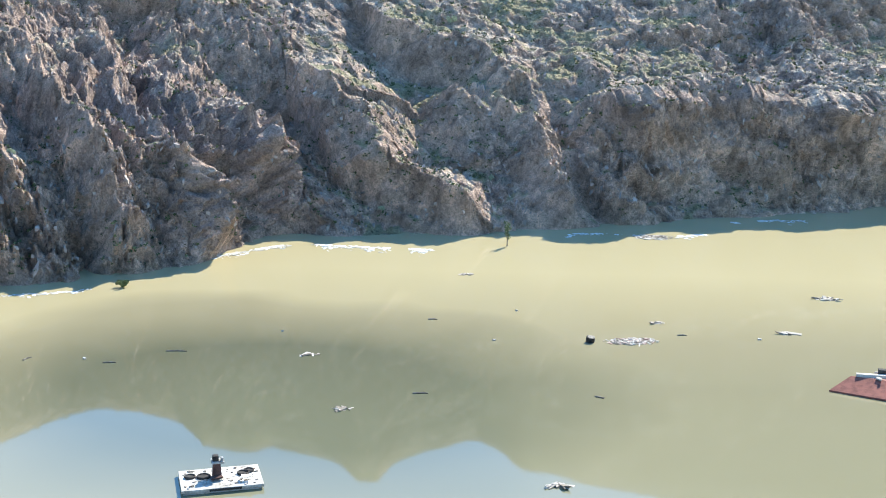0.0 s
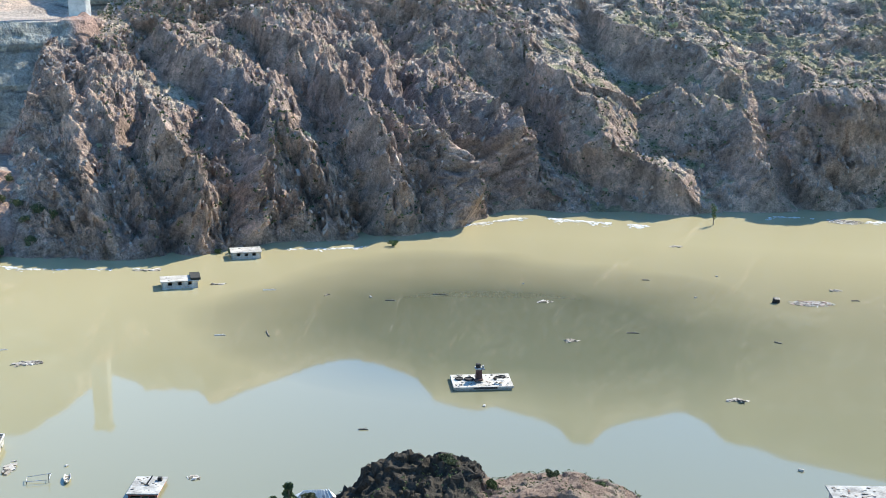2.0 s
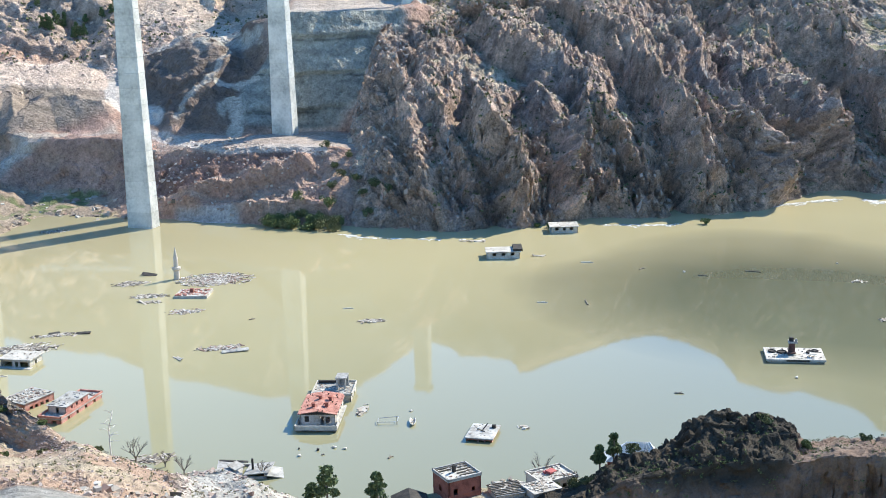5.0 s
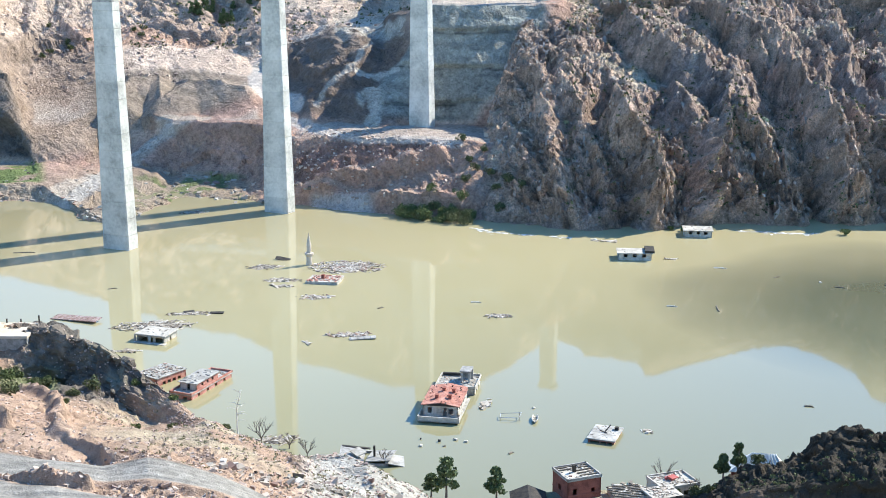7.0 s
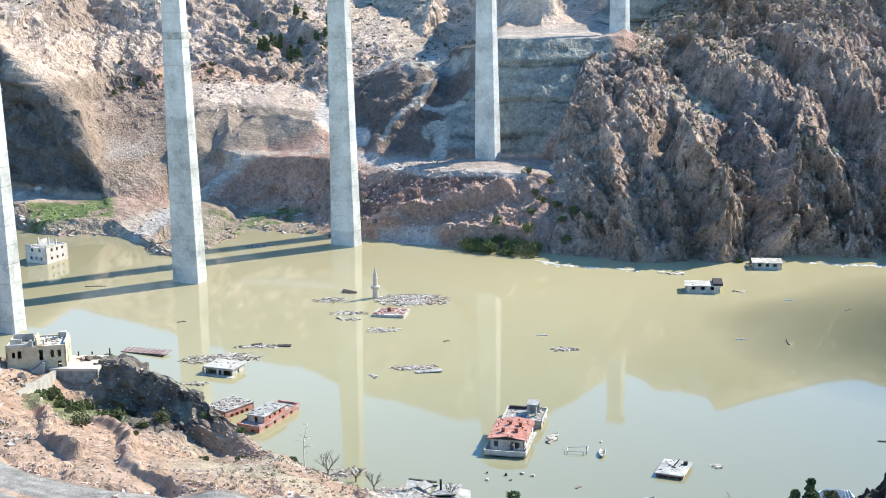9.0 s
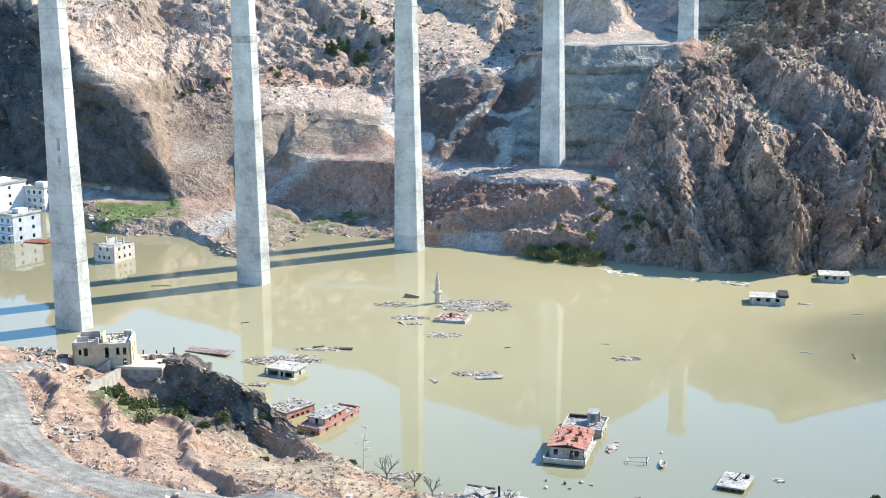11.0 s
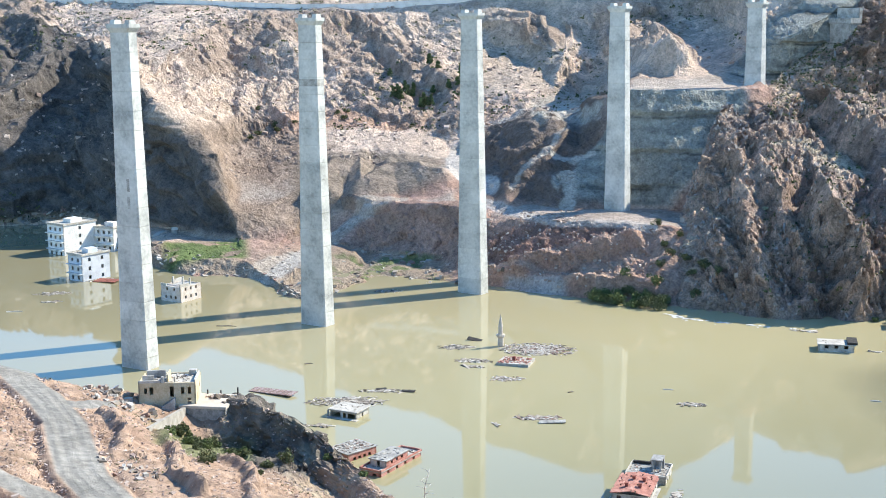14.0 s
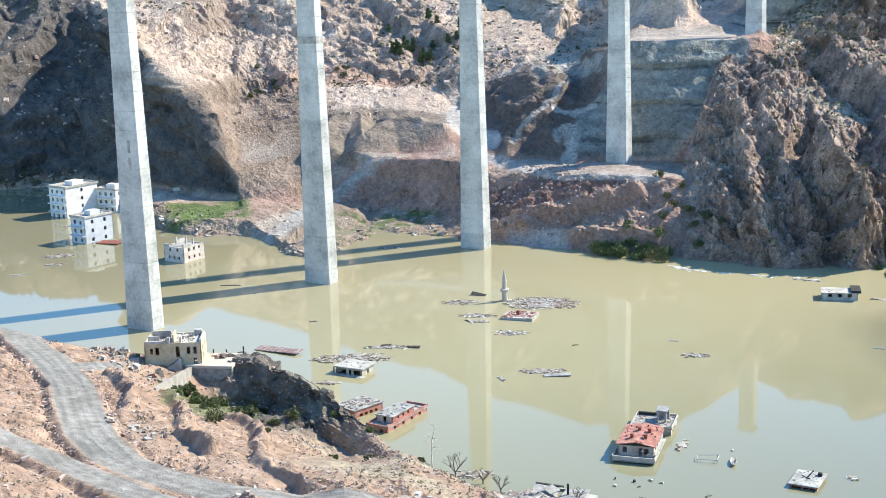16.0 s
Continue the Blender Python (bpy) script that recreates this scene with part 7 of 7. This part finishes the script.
for k, (x, y, rx, ry, n, rz) in enumerate(((-217.5, 271.0, 10, 7, 330, 30), (-236.0, 258.5, 5, 3.0, 60, 40), (-223.0, 250.5, 5, 2.5, 60, 35), (-219.0, 246.0, 3.0, 1.2, 22, 30), (-205.3, 243.0, 4.5, 2.4, 60, 35), (-178.6, 223.4, 5.6, 2.6, 46, 38), (-158.4, 254.5, 3.6, 1.6, 46, 35), (-221.0, 203.5, 9.5, 4.2, 190, 42), (-220.5, 215.5, 6.5, 1.6, 50, 40), (-211.8, 186.7, 3.6, 1.0, 16, 40), (3.6, 349.8, 5.4, 2.6, 110, 10), (10.2, 365.0, 2.0, 0.8, 12, 0), (14.6, 457.0, 5.5, 4.0, 80, 0), (51.0, 390.0, 3.6, 2.2, 30, 0), (37.3, 359.2, 2.2, 0.7, 10, 0), (-10.9, 271.0, 1.9, 0.9, 14, 20), (-385.5, 224.0, 6.5, 3.0, 60, 55), (-374.3, 216.5, 4.5, 1.6, 20, 55), (-394.5, 246.5, 6.0, 3.0, 70, 55), (-303.0, 298.5, 4.5, 2.0, 36, 45), (-147.5, 327.7, 2.0, 0.7, 12, 20), (-172.5, 336.8, 4.5, 1.2, 20, 25), (-97.0, 207.0, 1.6, 0.9, 8, 20), (-150.5, 166.0, 4.0, 2.4, 40, 40), (-88.0, 183.5, 4.0, 1.0, 22, 20), (-129.0, 203.0, 0.5, 3.0, 7, 20), (-61.3, 333.6, 2.2, 0.9, 10, 15), (-48.7, 302.2, 2.2, 0.7, 9, 15), (-35.1, 405.8, 1.7, 0.7, 9, 15), (-183.0, 213.1, 1.0, 1.0, 6, 0))):
    debris_patch(x, y, rx, ry, n * 4 if n > 30 else n * 2, 300 + k, rz, 0.2 if n > 30 else 0.3, RUBBLE if k in (0, 4, 5, 10) else None, "raft of pale floating rubbish and boards" if k in (0, 4, 5, 10) else "raft of floating driftwood and rubbish")

for k, (x, y, length, rz, mat) in enumerate(((-117.5, 289.2, 5.0, 120, TIMBER), (-127.4, 284.7, 2.6, 20, PALEWOOD), (-88.1, 333.2, 4.2, 5, TIMBER), (-98.9, 324.2, 2.6, 10, TIMBER), (-39.1, 362.6, 2.0, 10, TIMBER), (-169.1, 261.3, 2.6, 30, PALEWOOD), (-185.7, 244.2, 1.5, 60, TIMBER), (-36.1, 312.0, 2.8, 10, TIMBER), (-3.6, 313.2, 2.0, 150, TIMBER), (14.6, 355.5, 2.0, 10, TIMBER), (-76.4, 236.2, 1.8, 15, TIMBER), (-304.3, 232.6, 6.0, 40, TIMBER), (-253.7, 220.2, 2.2, 60, TIMBER), (-370.6, 201.4, 5.0, 50, PALEWOOD), (-132.2, 325.8, 3.4, 20, PALEWOOD), (-116.0, 325.0, 2.2, 70, TIMBER), (-112.0, 184.6, 1.2, 80, TIMBER))):
    log = thing("driftwood_log", pose(x, y, 0.05, 0, 0, rz), "dark wet log floating on the water" if mat is TIMBER else "bleached plank floating on the water", "log", "floating logs")
    bm = bmesh.new()
    limb(bm, (-length / 2, 0, 0), (length * 0.1, 0.1, 0.05), 0.2, 0.17, 7)
    limb(bm, (length * 0.1, 0.1, 0.05), (length / 2, -0.1, 0.02), 0.17, 0.09, 7)
    part("stem", bm, mat, log)
    bm = bmesh.new()
    limb(bm, (length * 0.1, 0, 0.05), (length * 0.28, 0.5, 0.28), 0.07, 0.03, 5)
    part("branch_stub", bm, mat, log)
for k, (x, y, s, mat) in enumerate(((-4.8, 348.7, 0.95, BLACKSPOT), (-129.0, 181.0, 0.16, BLACKSPOT), (-125.6, 182.0, 0.26, BLACKSPOT), (-127.1, 178.4, 0.42, WHITE), (-123.6, 184.3, 0.42, PALEWOOD), (-121.5, 184.5, 0.35, PALEWOOD), (-123.6, 180.6, 0.25, TIMBER), (-57.8, 254.6, 0.4, WHITE), (-104.7, 326.2, 0.4, WHITE), (30.5, 354.0, 0.4, WHITE), (-24.7, 347.8, 0.35, WHITE), (-120.0, 206.0, 0.3, WHITE), (-21.0, 372.0, 0.35, WHITE), (1.9, 237.6, 0.5, WHITE), (-70.0, 350.0, 0.3, WHITE))):
    lump = thing("floating_drum" if mat is BLACKSPOT else "floating_box", pose(x, y, 0.1, 10, 6, k * 40), "black drum floating on the water" if mat is BLACKSPOT else "pale box floating on the water", "litter", "floating litter")
    bm = bmesh.new()
    if mat is BLACKSPOT:
        skin(bm, [[bm.verts.new((math.cos(j * 0.628) * r, math.sin(j * 0.628) * r, z)) for j in range(10)] for z, r in ((-s * 0.5, s * 0.9), (0, s), (s * 1.1, s * 0.95), (s * 1.2, s * 0.7))])
    else:
        box(bm, -s, -s * 0.6, -0.15, s, s * 0.6, s * 0.45)
        bmesh.ops.bevel(bm, geom=bm.edges[:], offset=s * 0.12, segments=1, affect="EDGES")
    part("shell", bm, mat, lump)


def foam_line(points, spread, n, seed, size):
    r = np.random.RandomState(seed)
    p = np.asarray(points, float)
    k = r.randint(0, len(p) - 1, n)
    t = r.uniform(0, 1, (n, 1))
    c = p[k] * (1 - t) + p[k + 1] * t
    keep = np.sin(c[:, 0] * 0.47 + seed) + np.sin(c[:, 0] * 0.19 + 2.0) > -0.7
    c, n = c[keep], int(keep.sum())
    clump = 0.35 + np.abs(np.sin(c[:, 0] * 0.31) + np.sin(c[:, 0] * 0.83 + 1.0)) * 0.7
    c = c + np.stack([r.normal(0, 0.6, n), -np.abs(r.normal(0, spread, n)) * clump], -1)
    return bits("foam_line", np.concatenate([c, np.full((n, 1), 0.03)], 1), size * 0.42, (1.5, 0.8, 0.14), FOAM, "white foam and plastic litter along the far waterline", "foam", seed, 0.02)


foam_line([(-150, 368.5), (-137, 375), (-127, 378.5), (-119, 388)], 1.0, 300, 401, 0.4)
foam_line([(-103, 420), (-92, 432), (-84, 438), (-70, 436), (-56, 435), (-47, 434)], 2.0, 800, 402, 0.55)
foam_line([(-216, 330), (-205, 329), (-190, 333), (-176, 338)], 1.0, 150, 403, 0.6)
foam_line([(4, 460), (20, 459), (30, 463)], 1.8, 220, 404, 0.55)
foam_line([(40, 482), (50, 486), (62, 488)], 1.8, 220, 405, 0.6)
foam_line([(-12, 450), (-8, 460), (0, 461)], 1.0, 120, 406, 0.5)

dinghy = thing("white_rowing_boat", pose(-116.6, 200.6, 0.0, 0, 0, 118), "small white rowing boat adrift on the water", "boat")
bm = bmesh.new()
hull = []
for f, w, d in ((-2.0, 0.05, 0.45), (-1.4, 0.42, 0.2), (-0.4, 0.62, 0.1), (0.8, 0.6, 0.1), (1.7, 0.45, 0.15)):
    hull.append([bm.verts.new((f, y * w, z)) for y, z in ((-1.0, 0.55), (-0.75, d), (0, d - 0.12), (0.75, d), (1.0, 0.55), (0.85, 0.55), (0.5, d + 0.12), (0, d + 0.02), (-0.5, d + 0.12), (-0.85, 0.55))])
skin(bm, hull)
bmesh.ops.recalc_face_normals(bm, faces=bm.faces)
part("hull", bm, WHITE, dinghy)
for f in (-0.6, 0.6):
    bm = bmesh.new()
    box(bm, f, -0.5, 0.35, f + 0.25, 0.5, 0.41)
    part("bench", bm, TIMBER, dinghy)
goal = thing("goal_frame", pose(-122.2, 197.2, 0, 0, 0, 28), "thin steel frame standing out of the water", "frame")
for a, b, nm in (((0, 0, -2), (0, 0, 0.5), "post"), ((3.6, 0, -2), (3.6, 0, 1.6), "post"), ((0, 0, 0.5), (3.6, 0, 0.5), "crossbar"), ((0, 1.8, 0.6), (3.9, 1.8, 0.9), "back_bar"), ((0, 0, 0.5), (0, 1.8, 0.6), "stay"), ((3.6, 0, 0.6), (3.9, 1.8, 0.9), "stay")):
    bm = bmesh.new()
    limb(bm, a, b, 0.055, 0.055, 6)
    part(nm, bm, DARK if nm == "post" else STEEL, goal)
plank = thing("dark_roof_sheet", pose(-239.0, 266.0, 0, 0, 0, 20), "dark tilted roof sheet sticking out of debris", "roof sheet")
bm = bmesh.new()
for v in box(bm, 0, 0, 0, 4.2, 1.5, 0.12):
    v.co = pose(0, 0, 0.3, 20, 8, 0) @ v.co
part("sheet", bm, DARK, plank)
for k, (x, y, rz, w, d, mat) in enumerate(((-245.5, 193.5, 14, 12.5, 3.0, SHEET), (-217.0, 217.5, 30, 3.4, 1.2, DARK), (-222.5, 214.5, 50, 2.6, 1.1, DARK), (-176.0, 219.8, 42, 6.0, 1.5, SLAB), (-393, 243.5, 20, 9.0, 4.0, BRICK))):
    slab = thing("floating_roof", pose(x, y, 0, 0, 0, rz), {0: "long rusty roof panel floating on the water", 4: "dark collapsed roof beside a drowned house"}.get(k, "dark broken roof panel floating on the water" if mat is DARK else "pale roof panel floating on the water"), "roof panel", "floating roof panels")
    bm = bmesh.new()
    for v in box(bm, 0, 0, -0.1, w, d, 0.08):
        v.co = pose(0, 0, 0.1, 5, -2, 0) @ v.co
    part("panel", bm, mat, slab)
    for j in range(int(w // 1.5)):
        bm = bmesh.new()
        for v in box(bm, j * 1.5 + 0.3, 0.1, 0.084, j * 1.5 + 0.42, d - 0.1, 0.16):
            v.co = pose(0, 0, 0.1, 5, -2, 0) @ v.co
        part("rib", bm, TIMBER if w > 12 else mat, slab)

snag = thing("dead_tree", pose(-151.0, 156.5, near_ground(-151.0, 156.5) - 0.4), "tall bleached dead tree with broken crown on the bank", "tree")
_rng = random.Random(61)
bm = bmesh.new()
spine = [Vector((0.35 * math.sin(k * 0.9) + 0.1 * k, 0.2 * math.cos(k * 1.3), k * 1.05)) for k in range(10)]
for k in range(9):
    limb(bm, spine[k], spine[k + 1], 0.17 - 0.014 * k, 0.156 - 0.014 * k, 6)
part("trunk", bm, PALEWOOD, snag)
for k in range(16):
    bm = bmesh.new()
    base = spine[9 - k % 5] if k < 12 else spine[4 + k % 3]
    a = _rng.uniform(0, 6.28)
    mid = base + Vector((math.cos(a) * 0.8, math.sin(a) * 0.8, _rng.uniform(0.1, 0.6)))
    end = mid + Vector((math.cos(a + 0.4) * 0.9, math.sin(a + 0.4) * 0.9, _rng.uniform(-0.4, 0.3)))
    limb(bm, base, mid, 0.06, 0.045, 5)
    limb(bm, mid, end, 0.045, 0.02, 5)
    part("branch", bm, PALEWOOD, snag)

# the mountain road: a pale guard wall on a shelf high on the far slope
road_wall = thing("mountain_road_wall", pose(0, 0, 0), "pale concrete retaining wall of a mountain road", "road wall")
_bs = np.linspace(63, 34.5, 28)
shelf = [(*at(b, np.interp(b, LEFT_B, ROAD_D) - 1.5, 0)[:2], float(np.interp(b, LEFT_B, ROAD_Z))) for b in _bs]
for (x0, y0, za), (x1, y1, zb), b in zip(shelf[:-1], shelf[1:], _bs):
    deep = 5.5 if 42 < b < 49 else 3.0
    for nm, low, high, mat in (("wall_panel", -deep, 1.2, PLASTER), ("guard_wall", 1.204, 2.3, PLASTER)):
        bm = bmesh.new()
        box(bm, 0, 0, 0, 1, 0.6, 1)
        for v in bm.verts:
            f, side = v.co.x, v.co.y
            run = math.hypot(x1 - x0, y1 - y0)
            v.co = (x0 + (x1 - x0) * f - (y1 - y0) / run * side, y0 + (y1 - y0) * f + (x1 - x0) / run * side, za + (zb - za) * f + (high if v.co.z > 0.5 else low))
        part(nm, bm, mat, road_wall)
abut = thing("bridge_abutment", pose(-238, 487, 0, 0, 0, -14), "pale concrete bridge abutment on top of the rock", "abutment", "")
for nm, c in (("footing", (-5, -3, 74, 5, 3, 85)), ("seat", (-5.5, -3.2, 85.004, 5.5, 3.2, 87)), ("back_wall", (-5.5, 1.5, 87.004, 5.5, 3.2, 91))):
    bm = bmesh.new()
    box(bm, *c)
    bmesh.ops.bevel(bm, geom=bm.edges[:], offset=0.08, segments=1, affect="EDGES")
    part(nm, bm, SLAB, abut)
